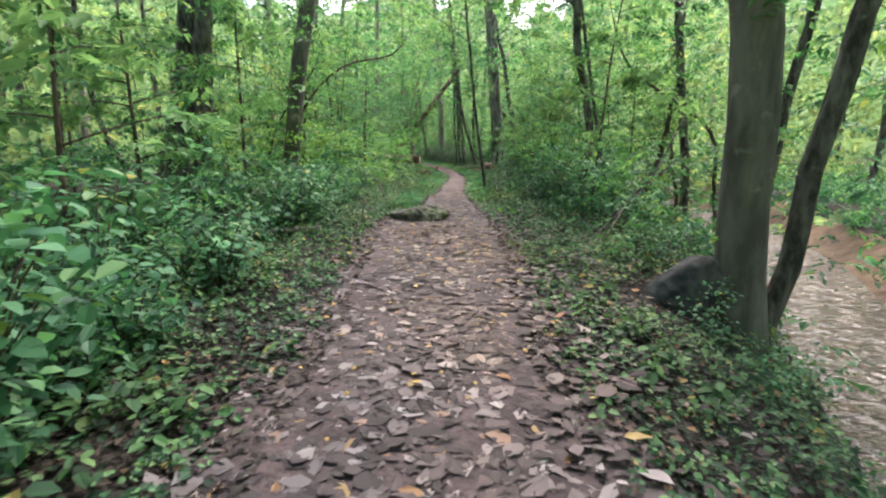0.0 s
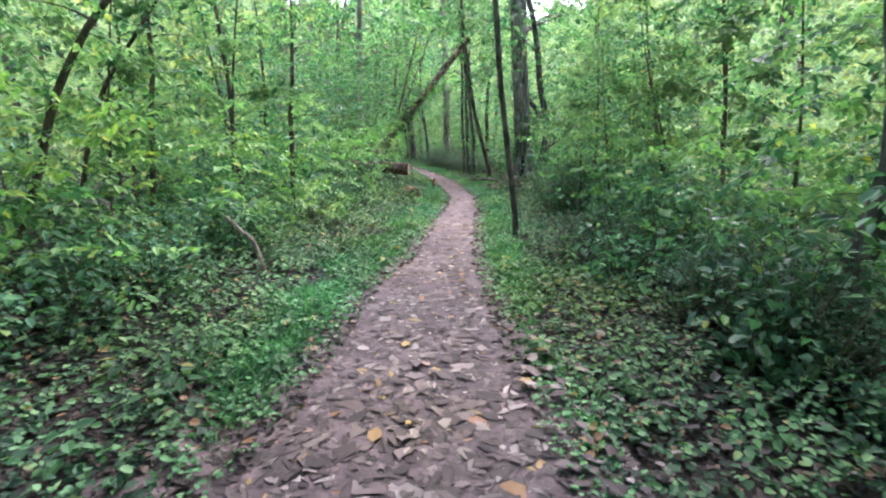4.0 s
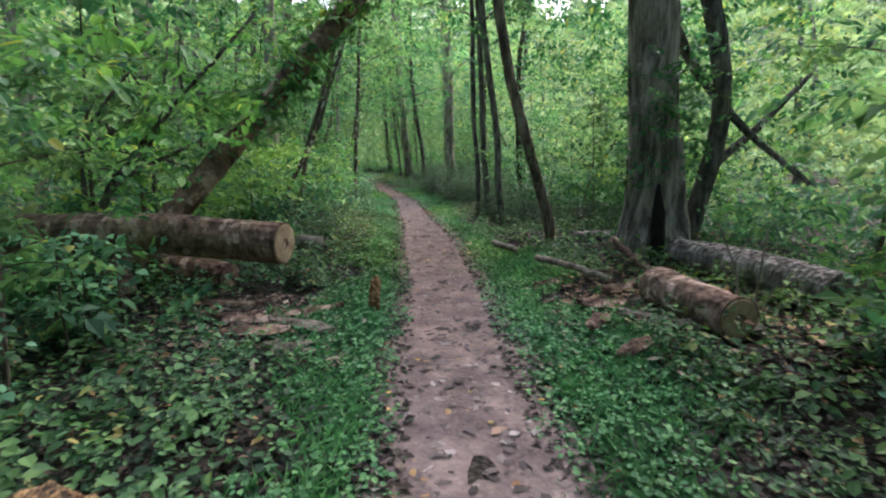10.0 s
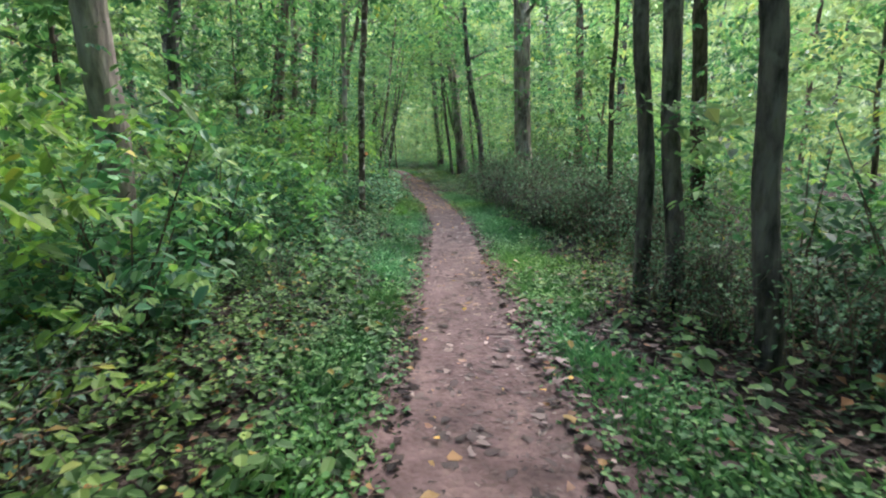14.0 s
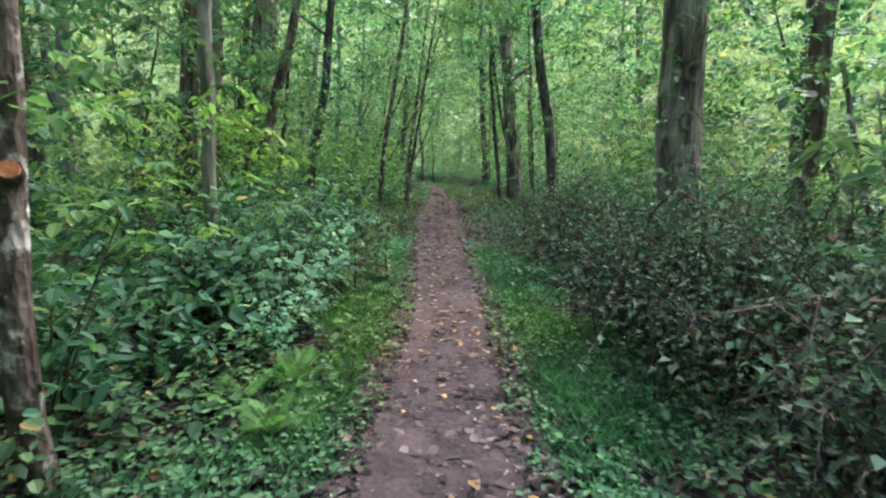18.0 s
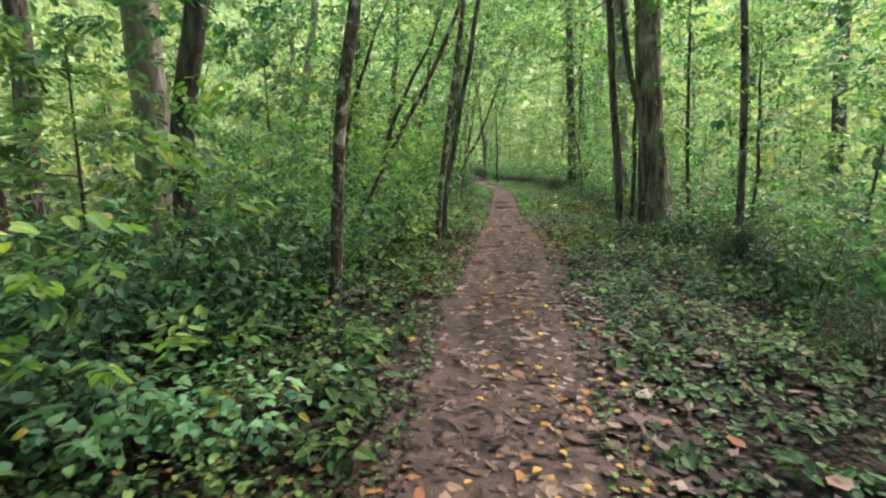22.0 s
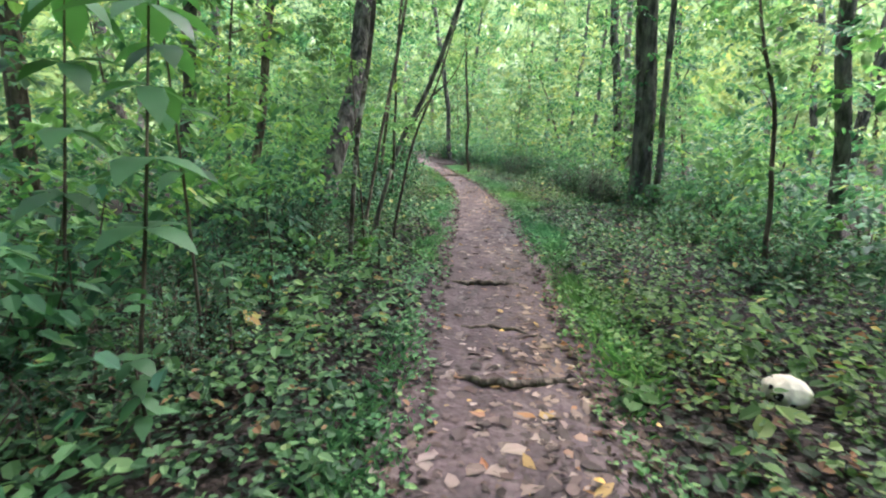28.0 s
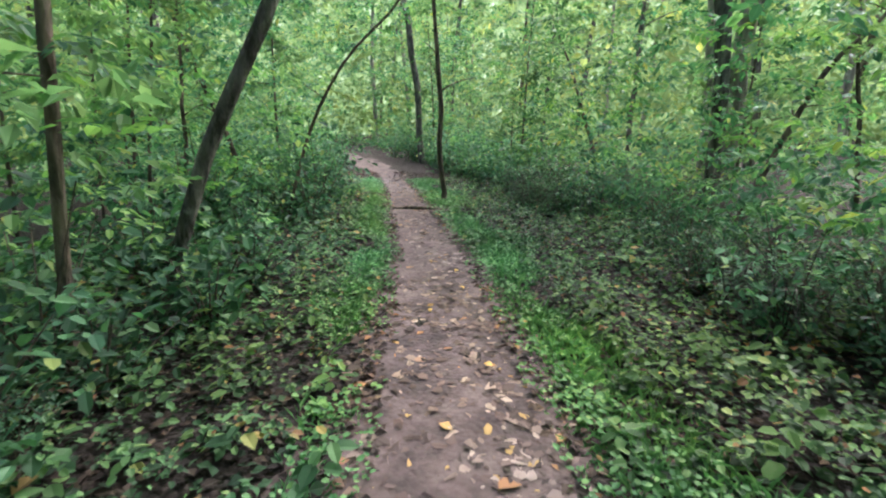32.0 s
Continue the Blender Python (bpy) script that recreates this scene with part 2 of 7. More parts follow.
M_YELLOW = leaf_material("yellow_leaf", [(0.0, (0.55, 0.36, 0.04)), (0.55, (0.62, 0.44, 0.08)), (0.7, (0.60, 0.22, 0.05)), (1.0, (0.50, 0.36, 0.18))], (1.0, 0.9, 0.4), 0.55, 0.35, 0.25)


M_BRAMBLE = leaf_material("bramble_leaf", [(0, (0.035, 0.080, 0.048)), (0.35, (0.090, 0.180, 0.108)), (0.7, (0.160, 0.285, 0.170)), (0.88, (0.25, 0.38, 0.24)), (0.90, (0.22, 0.155, 0.105)), (1, (0.09, 0.062, 0.045))], (1.2, 1.45, 0.85), 0.6, 0.2, 0.3)


M_ROUND = leaf_material("rounded_shrub_leaf", [(0.0, (0.050, 0.155, 0.080)), (0.5, (0.115, 0.290, 0.140)), (0.95, (0.195, 0.390, 0.175)), (0.97, (0.30, 0.36, 0.12)), (1.0, (0.55, 0.42, 0.06))], (1.2, 1.5, 0.9), 0.55, 0.25, 0.3)


def soil_material(name, stops, scale, relief, pebbly, tinted=None):
    m, nt, p, link = material(name)
    n = tex(nt, "noise", scale, 8.0, 0.62)
    r = ramp(nt, stops)
    link(n.outputs["Fac"], r.inputs["Fac"])
    big = tex(nt, "noise", 0.45, 3.0)
    br = ramp(nt, [(0.35, (0.78, 0.76, 0.78)), (0.65, (1.12, 1.1, 1.05))])
    link(big.outputs["Fac"], br.inputs["Fac"])
    col = mixed(nt, 1.0, r.outputs["Color"], br.outputs["Color"], "MULTIPLY")
    if tinted:
        # earth tinted paler or darker by the distance along the path
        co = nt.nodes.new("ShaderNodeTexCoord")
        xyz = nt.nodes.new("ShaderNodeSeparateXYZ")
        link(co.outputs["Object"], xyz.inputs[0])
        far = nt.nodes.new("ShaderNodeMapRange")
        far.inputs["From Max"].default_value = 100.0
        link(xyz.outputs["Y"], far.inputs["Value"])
        dr = ramp(nt, tinted)
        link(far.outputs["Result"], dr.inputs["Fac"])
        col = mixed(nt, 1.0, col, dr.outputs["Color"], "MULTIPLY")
    link(col, p.inputs["Base Color"])
    p.inputs["Roughness"].default_value = 0.85
    p.inputs["Specular IOR Level"].default_value = 0.3
    v = tex(nt, "voronoi", pebbly)
    mix = nt.nodes.new("ShaderNodeMath")
    mix.operation = "SUBTRACT"
    link(n.outputs["Fac"], mix.inputs[0])
    link(v.outputs["Distance"], mix.inputs[1])
    bump(nt, p, mix.outputs[0], 0.7, relief)
    return m


M_SOIL = soil_material("forest_soil", [(0.35, (0.012, 0.010, 0.008)), (0.55, (0.034, 0.027, 0.021)), (0.75, (0.080, 0.062, 0.047))], 14.0, 0.05, 26.0)
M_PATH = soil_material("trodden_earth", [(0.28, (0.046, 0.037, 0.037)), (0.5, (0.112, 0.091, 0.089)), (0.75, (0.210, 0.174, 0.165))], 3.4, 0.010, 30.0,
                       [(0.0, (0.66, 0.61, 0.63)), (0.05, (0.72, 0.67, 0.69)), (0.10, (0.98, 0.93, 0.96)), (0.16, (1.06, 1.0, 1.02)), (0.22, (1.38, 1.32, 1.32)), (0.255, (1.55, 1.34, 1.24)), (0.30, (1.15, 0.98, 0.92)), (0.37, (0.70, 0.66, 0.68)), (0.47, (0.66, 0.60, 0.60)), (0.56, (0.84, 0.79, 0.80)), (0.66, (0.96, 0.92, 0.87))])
M_MUD = soil_material("creek_mud", [(0.3, (0.065, 0.043, 0.027)), (0.55, (0.145, 0.098, 0.060)), (0.78, (0.23, 0.165, 0.108))], 3.0, 0.03, 9.0)
M_ROCK = bark_material("mossy_rock", (0.075, 0.075, 0.060), (0.25, 0.24, 0.20), (0.11, 0.14, 0.065), 5.0, 0.03, 0.52, 1.0)
M_DARKROCK = bark_material("dark_slab_rock", (0.030, 0.032, 0.034), (0.10, 0.10, 0.098), (0.055, 0.062, 0.045), 4.0, 0.010, 0.6, 1.0)
M_CUT = bark_material("cut_wood", (0.28, 0.195, 0.13), (0.50, 0.38, 0.26), (0.16, 0.10, 0.065), 5.0, 0.003, 0.58, 1.0)
M_LOG = bark_material("log_bark", (0.070, 0.045, 0.034), (0.27, 0.175, 0.130), (0.46, 0.34, 0.275), 7.0, 0.018, 0.54, 0.7, 5.0)
M_RAW = bark_material("split_wood", (0.14, 0.075, 0.04), (0.36, 0.21, 0.11), (0.26, 0.16, 0.09), 14.0, 0.012, 0.6, 1.0)
M_RIDGED, _nt, _p, _l = material("ridged_golden_bark")
_v = tex(_nt, "noise", 60.0, 3.0, 0.5, (1, 0.35, 1))
_r = ramp(_nt, [(0.40, (0.030, 0.018, 0.010)), (0.50, (0.13, 0.075, 0.032)), (0.64, (0.32, 0.20, 0.085))])
_l(_v.outputs["Fac"], _r.inputs["Fac"])
_l(_r.outputs["Color"], _p.inputs["Base Color"])
_p.inputs["Roughness"].default_value = 0.8
bump(_nt, _p, _v.outputs["Fac"], 1.0, 0.02)
# Near-black: the shade inside openings is put into this colour.
M_HOLLOW = bark_material("hollow_shade", (0.004, 0.004, 0.003), (0.016, 0.012, 0.010), (0.010, 0.008, 0.006), 9.0, 0.02, 0.6, 0.3)
M_ORANGE = bark_material("fresh_cut_wood", (0.45, 0.17, 0.07), (0.62, 0.28, 0.12), (0.50, 0.22, 0.10), 20.0, 0.003, 0.6, 1.0)
M_FUNGUS = bark_material("cream_fungus", (0.66, 0.60, 0.44), (0.82, 0.77, 0.60), (0.58, 0.46, 0.27), 8.0, 0.008, 0.66)
M_WATER, _nt, _p, _l = material("creek_water")
_p.inputs["Base Color"].default_value = (0.075, 0.066, 0.052, 1)
_p.inputs["Roughness"].default_value = 0.04
_p.inputs["IOR"].default_value = 1.33
bump(_nt, _p, tex(_nt, "noise", 3.0, 3.0, 0.5, (1, 1.6, 1)).outputs["Fac"], 1.0, 0.16)

# ---- plan: the path's middle and width by the distance walked ----
PLAN = [(-30, 0.3, 1.6), (-6, -0.1, 1.6), (3.3, -0.1, 1.6), (6.0, -0.08, 1.9), (8.3, -0.1, 2.1), (10.3, 0.15, 1.5), (12.8, 0.1, 1.25), (14.2, 0.22, 0.97),
        (17.0, 0.36, 0.95), (20.0, 0.55, 0.9), (22.2, 0.58, 0.88), (26.0, 0.25, 0.97), (28.4, -0.08, 1.1), (30.0, -0.28, 1.06), (32.3, -0.68, 0.93),
        (35.5, -1.2, 0.9), (37.3, -1.52, 0.92), (41.0, -2.4, 0.93), (45.8, -3.82, 1.08), (48.8, -4.68, 1.4), (50.5, -5.1, 1.35), (53.5, -5.85, 1.4)]
PLAN += [(55.0, -6.28, 1.22), (57.4, -7.03, 1.05), (58.7, -7.4, 1.05), (61.2, -8.1, 1.1), (63.0, -8.6, 1.1), (65.8, -9.4, 1.07), (69.0, -10.62, 0.95), (73.8, -12.9, 0.85),
         (77.2, -14.7, 0.85), (84.0, -19.2, 0.9), (100.0, -33.0, 0.9), (130.0, -60.0, 0.9)]
PY, PX, PW = (np.array(v, float) for v in zip(*PLAN))


def middle(y):
    return np.interp(y, PY, PX)


def half(y):
    return np.interp(y, PY, PW) / 2


def step(a, b, v):
    u = np.clip((np.asarray(v, float) - a) / (b - a), 0, 1)
    return u * u * (3 - 2 * u)


def wobble(x, y):
    """Smooth unevenness of the ground, about -1 to 1."""
    return (np.sin(x * 1.3 + 2.1 * np.sin(y * 0.37)) + np.sin(y * 1.1 + 1.7 * np.sin(x * 0.53 + 1.0)) + np.sin(x * 3.1 + y * 2.3) * 0.5) / 2.5


def bank(y):
    """Where the creek's near bank meets the water."""
    return np.interp(y, [-40, 3.5, 7.5, 10, 16, 40, 60, 90], [-14.0, 3.3, 4.9, 6.2, 8.2, 7.4, 9.0, 14.0])


WATER = -1.0


def ground_z(x, y):
    x, y = np.asarray(x, float), np.asarray(y, float)
    off = np.abs(x - middle(y)) - half(y)
    z = 0.05 * wobble(x, y) * step(0.1, 1.5, off) - 0.02 * step(0.25, -0.1, off)
    z = z + 0.45 * step(1.2, 5.0, middle(y) - half(y) - x) * step(17.0, 11.0, y)
    z = z + 0.2 * step(0.3, 1.3, x - middle(y) - half(y)) * step(22.6, 23.8, y) * step(30.5, 28.0, y)
    u = x - bank(y)
    z = z - 1.35 * step(-2.0, 1.0, u) + 1.15 * step(1.3, 3.8, u)
    return z


# ---- builders ----
def link_mesh(name, verts, faces_flat, sizes, mat, parent=None, label="", smooth=False):
    """One mesh object out of arrays: vertices, corner indices and corners per face."""
    me = bpy.data.meshes.new(name)
    verts = np.asarray(verts, np.float32).reshape(-1, 3)
    flat = np.asarray(faces_flat, np.int32).ravel()
    sizes = np.asarray(sizes, np.int32)
    me.vertices.add(len(verts))
    me.vertices.foreach_set("co", verts.ravel())
    me.loops.add(len(flat))
    me.loops.foreach_set("vertex_index", flat)
    me.polygons.add(len(sizes))
    me.polygons.foreach_set("loop_start", np.concatenate([[0], np.cumsum(sizes)[:-1]]).astype(np.int32))
    me.polygons.foreach_set("use_smooth", np.full(len(sizes), smooth))
    me.update(calc_edges=True)
    me.materials.append(mat)
    ob = new(name, me)
    ob.parent = parent
    if label:
        ob["label"] = label
    return ob


def thing(name, x, y, z, label, category, group=""):
    ob = new(name)
    ob.empty_display_size = 0.1
    ob.location = (x, y, z)
    return tagged(ob, label, category, group)


def leaf_arrays(pos, along, up, length, width, fold=0.18, droop=0.15):
    """Folded four-cornered blades: base, both sides and tip. Returns vertices and corner indices."""
    n = len(pos)
    along = along / np.linalg.norm(along, axis=1, keepdims=True)
    side = np.cross(along, up)
    side /= np.maximum(np.linalg.norm(side, axis=1, keepdims=True), 1e-6)
    nrm = np.cross(side, along)
    L, W = np.asarray(length).reshape(-1, 1), np.asarray(width).reshape(-1, 1)
    v = np.empty((n, 4, 3), np.float32)
    v[:, 0] = pos
    v[:, 1] = pos + along * L * 0.45 + side * W * 0.5 + nrm * W * fold
    v[:, 2] = pos + along * L - nrm * L * droop
    v[:, 3] = pos + along * L * 0.45 - side * W * 0.5 + nrm * W * fold
    i = np.arange(n)[:, None] * 4
    return v.reshape(-1, 3), (i + np.array([0, 1, 2, 0, 2, 3])).ravel(), np.full(2 * n, 3)


def broad_arrays(pos, along, up, length, width, fold=0.18, droop=0.2):
    """Six-cornered leaves: two blades either side of the rib, broadest below the middle."""
    n = len(pos)
    along = along / np.linalg.norm(along, axis=1, keepdims=True)
    side = np.cross(along, up)
    side /= np.maximum(np.linalg.norm(side, axis=1, keepdims=True), 1e-6)
    nrm = np.cross(side, along)
    L, W = np.asarray(length).reshape(-1, 1), np.asarray(width).reshape(-1, 1)
    v = np.empty((n, 6, 3), np.float32)
    v[:, 0] = pos
    for k, s in ((1, 1), (5, -1)):
        v[:, k] = pos + along * L * 0.22 + side * W * 0.44 * s + nrm * (W * fold - L * droop * 0.1)
    for k, s in ((2, 1), (4, -1)):
        v[:, k] = pos + along * L * 0.68 + side * W * 0.42 * s + nrm * (W * fold * 0.8 - L * droop * 0.5)
    v[:, 3] = pos + along * L - nrm * L * droop
    i = np.arange(n)[:, None] * 6
    return v.reshape(-1, 3), (i + np.array([0, 1, 2, 3, 0, 3, 4, 5])).ravel(), np.full(2 * n, 4)


def ovate_arrays(pos, along, up, length, width, fold=0.15, droop=0.2):
    """Nearer leaves: an ovate outline of eight corners, folded along the rib and drooping at the tip."""
    n = len(pos)
    along = along / np.linalg.norm(along, axis=1, keepdims=True)
    side = np.cross(along, up)
    side /= np.maximum(np.linalg.norm(side, axis=1, keepdims=True), 1e-6)
    nrm = np.cross(side, along)
    L, W = np.asarray(length).reshape(-1, 1), np.asarray(width).reshape(-1, 1)
    prof = [(0.0, 0.0), (0.22, 0.42), (0.55, 0.46), (0.8, 0.24), (1.0, 0.0)]
    v = np.empty((n, 8, 3), np.float32)
    order = [(0, 0), (1, 1), (2, 1), (3, 1), (4, 0), (3, -1), (2, -1), (1, -1)]
    for k, (q, s) in enumerate(order):
        u, w = prof[q]
        v[:, k] = pos + along * L * u + side * W * w * s + nrm * (W * fold * abs(s) * w * 2 - L * droop * u * u)
    i = np.arange(n)[:, None] * 8
    tri = np.array([0, 1, 7, 1, 2, 7, 7, 2, 6, 2, 3, 6, 6, 3, 5, 3, 4, 5])
    return v.reshape(-1, 3), (i + tri).ravel(), np.full(6 * n, 3)


def heading(rng, n, tilt_lo, tilt_hi):
    """Random directions with a pitch between two values (radians) and an upright-ish normal."""
    a = rng.uniform(0, 2 * np.pi, n)
    t = rng.uniform(tilt_lo, tilt_hi, n)
    d = np.stack([np.cos(a) * np.cos(t), np.sin(a) * np.cos(t), np.sin(t)], 1)
    up = np.stack([rng.normal(0, 0.3, n), rng.normal(0, 0.3, n), np.ones(n)], 1)
    return d, up


def sprays(rng, centres, per, length, lo, hi, tilt=0.3, fine=False, cleared=True):
    """Leafy twigs: per leaves set left and right along a level, drooping twig at each centre, all facing much the same way."""
    n = len(centres)
    length, lo, hi = (np.broadcast_to(np.asarray(q, float), (n,)) for q in (length, lo, hi))
    a, pitch = rng.uniform(0, 2 * np.pi, n), rng.uniform(-0.45, 0.25, n)
    way = np.stack([np.cos(a) * np.cos(pitch), np.sin(a) * np.cos(pitch), np.sin(pitch)], 1)
    up = np.stack([rng.normal(0, tilt, n), rng.normal(0, tilt, n), np.ones(n)], 1)
    side = np.cross(way, up)
    side /= np.linalg.norm(side, axis=1, keepdims=True)
    u = (np.arange(per) + 0.5) / per
    hand = np.where(np.arange(per) % 2, 1.0, -1.0)
    hand[-1] = 0.0
    U = np.clip(u[None, :] + rng.normal(0, 0.05, (n, per)), 0.02, 1.0)
    p = centres[:, None] + way[:, None] * ((U - 0.5) * length[:, None])[..., None]
    p = p + side[:, None] * (hand[None, :] * 0.02)[..., None] + rng.normal(0, 0.012, (n, per, 3))
    p[..., 2] -= 0.22 * length[:, None] * U ** 2
    ang = 0.95 - 0.35 * U + rng.normal(0, 0.15, (n, per))
    d = way[:, None] * np.cos(ang)[..., None] + side[:, None] * (np.sin(ang) * hand[None, :])[..., None] + rng.normal(0, 0.10, (n, per, 3))
    d[..., 2] -= rng.uniform(0.0, 0.45, (n, per))
    nrm = up[:, None] + rng.normal(0, 0.16, (n, per, 3))
    s = (lo[:, None] + (hi - lo)[:, None] * rng.random((n, per))) * (0.75 + 0.35 * np.sin(np.pi * U))
    p, d, nrm, s = p.reshape(-1, 3), d.reshape(-1, 3), nrm.reshape(-1, 3), s.ravel()
    if cleared:
        keep = open_way(p)
        p, d, nrm, s = p[keep], d[keep], nrm[keep], s[keep]
    w = s * rng.uniform(0.48, 0.68, len(s))
    return (broad_arrays if fine else leaf_arrays)(p, d, nrm, s, w, 0.10, 0.22)


def open_way(p, origin=(0.0, 0.0, 0.0)):
    """True where a leaf does not hang into the way of a walker."""
    q = p + np.asarray(origin)
    off = np.abs(q[:, 0] - middle(q[:, 1])) - half(q[:, 1])
    return ((off > 0.8) & (q[:, 2] < 2.2)) | ((off > 1.3) & (q[:, 2] >= 2.2)) | (q[:, 2] > 3.2) | (q[:, 2] < 0.6)


def tube(points, radii, sides=10, rough=0.0, seed=0, cap=True):
    """A bent, tapering round limb along points. Returns vertices, corner indices, corners per face."""
    p = np.asarray(points, float)
    r = np.asarray(radii, float)
    d = np.gradient(p, axis=0)
    d /= np.maximum(np.linalg.norm(d, axis=1, keepdims=True), 1e-9)
    ref = np.where(np.abs(d[:, 2:3]) > 0.8, np.array([[1.0, 0, 0]]), np.array([[0, 0, 1.0]]))
    a = np.cross(d, ref)
    a /= np.linalg.norm(a, axis=1, keepdims=True)
    for k in range(1, len(a)):
        if a[k] @ a[k - 1] < 0:
            a[k] = -a[k]
    b = np.cross(d, a)
    th = np.linspace(0, 2 * np.pi, sides, endpoint=False)
    rng = np.random.default_rng(seed)
    bulge = 1 + rough * (np.sin(th * 3 + seed) * 0.6 + rng.normal(0, 0.4, (len(p), sides)))
    v = p[:, None] + (a[:, None] * np.cos(th)[None, :, None] + b[:, None] * np.sin(th)[None, :, None]) * (r[:, None] * bulge)[..., None]
    v = v.reshape(-1, 3)
    i, j = np.meshgrid(np.arange(len(p) - 1), np.arange(sides), indexing="ij")
    q = np.stack([i * sides + j, i * sides + (j + 1) % sides, (i + 1) * sides + (j + 1) % sides, (i + 1) * sides + j], -1).reshape(-1, 4)
    flat, sizes = list(q.ravel()), [4] * len(q)
    if cap:
        n = len(p)
        flat += list(range(sides))[::-1] + list(range((n - 1) * sides, n * sides))
        sizes += [sides, sides]
    return v, np.array(flat), np.array(sizes)


def joined(parts):
    vs, fs, ss, o = [], [], [], 0
    for v, f, s in parts:
        vs.append(v), fs.append(np.asarray(f) + o), ss.append(s)
        o += len(v)
    return np.concatenate(vs), np.concatenate(fs), np.concatenate(ss)


def smooth_line(pts, n):
    """Points evenly spread on a smooth line through a few given ones."""
    p = np.asarray(pts, float)
    s = np.concatenate([[0], np.cumsum(np.linalg.norm(np.diff(p, axis=0), axis=1))])
    u = np.linspace(0, s[-1], n)
    raw = np.stack([np.interp(u, s, p[:, k]) for k in range(3)], 1)
    out = raw.copy()
    for _ in range(max(2, n // 8)):
        out[1:-1] = (out[:-2] + 2 * out[1:-1] + out[2:]) / 4
    return out


# ---- ground, path and creek ----
def build_ground():
    xs = np.concatenate([[-400, -150, -70, -40, -28, -21, -16, -12.5], np.arange(-10, -3, 0.5), np.arange(-3, 3.01, 0.2), np.arange(3.4, 12.1, 0.4), [14, 17, 21, 28, 40, 70, 150, 400]])
    ys = np.concatenate([[-400, -150, -70, -40, -25, -16, -10], np.arange(-6, 82, 0.4), [86, 92, 100, 115, 140, 200, 400]])
    X, Y = np.meshgrid(xs, ys)
    Xw = X + middle(Y)
    Z = ground_z(Xw, Y) + 0.015 * np.sin(Xw * 7.3) * np.sin(Y * 6.1)
    v = np.stack([Xw, Y, Z], -1).reshape(-1, 3)
    i, j = np.meshgrid(np.arange(len(ys) - 1), np.arange(len(xs) - 1), indexing="ij")
    w = len(xs)
    q = np.stack([i * w + j, i * w + j + 1, (i + 1) * w + j + 1, (i + 1) * w + j], -1).reshape(-1, 4)
    ob = link_mesh("ground", v, q.ravel(), np.full(len(q), 4), M_SOIL, smooth=True)
    tagged(ob, "dark brown forest soil under leaf litter and plants", "ground", kind="structure")


def build_path():
    ys = np.arange(-28, 96, 0.12)
    across = np.array([-1.5, -1.32, -1.15, -1.0, -0.8, -0.55, -0.3, -0.1, 0.1, 0.3, 0.55, 0.8, 1.0, 1.15, 1.32, 1.5])
    rng = np.random.default_rng(4)
    ragged = np.stack([np.interp(ys, ys[::4], rng.normal(0, 0.07, len(ys[::4]))) + rng.normal(0, 0.02, len(ys)) for _ in range(2)])
    c, h = middle(ys), half(ys)
    X = np.empty((len(ys), len(across)))
    for k, a in enumerate(across):
        X[:, k] = c + a * h + (ragged[0] if a < 0 else ragged[1]) * abs(a) ** 2
    Y = np.repeat(ys[:, None], len(across), 1)
    Z = ground_z(X, Y) + 0.022 - 0.012 * step(0.9, 1.3, np.abs(across))[None, :] - 0.05 * step(1.3, 1.5, np.abs(across))[None, :] - 0.012 * (1 - across ** 2).clip(0)[None, :]
    Z += 0.006 * np.sin(X * 9 + 3 * np.sin(Y * 2.1)) * np.sin(Y * 5.3 + X * 2)
    v = np.stack([X, Y, Z], -1).reshape(-1, 3)
    w = len(across)
    i, j = np.meshgrid(np.arange(len(ys) - 1), np.arange(w - 1), indexing="ij")
    q = np.stack([i * w + j, i * w + j + 1, (i + 1) * w + j + 1, (i + 1) * w + j], -1).reshape(-1, 4)
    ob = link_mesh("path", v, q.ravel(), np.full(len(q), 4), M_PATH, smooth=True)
    tagged(ob, "narrow trodden footpath of grey-brown packed earth", "path", kind="structure")


def build_creek():
    ys = np.arange(-40, 92, 1.0)
    v = np.concatenate([np.stack([bank(ys) - 0.3, ys, np.full_like(ys, WATER)], 1), np.stack([bank(ys) + 3.2, ys, np.full_like(ys, WATER)], 1)])
    n = len(ys)
    q = np.array([(i, n + i, n + i + 1, i + 1) for i in range(n - 1)])
    ob = link_mesh("water", v, q.ravel(), np.full(len(q), 4), M_WATER)
    tagged(ob, "shallow muddy brown creek reflecting the pale sky", "creek", kind="structure")


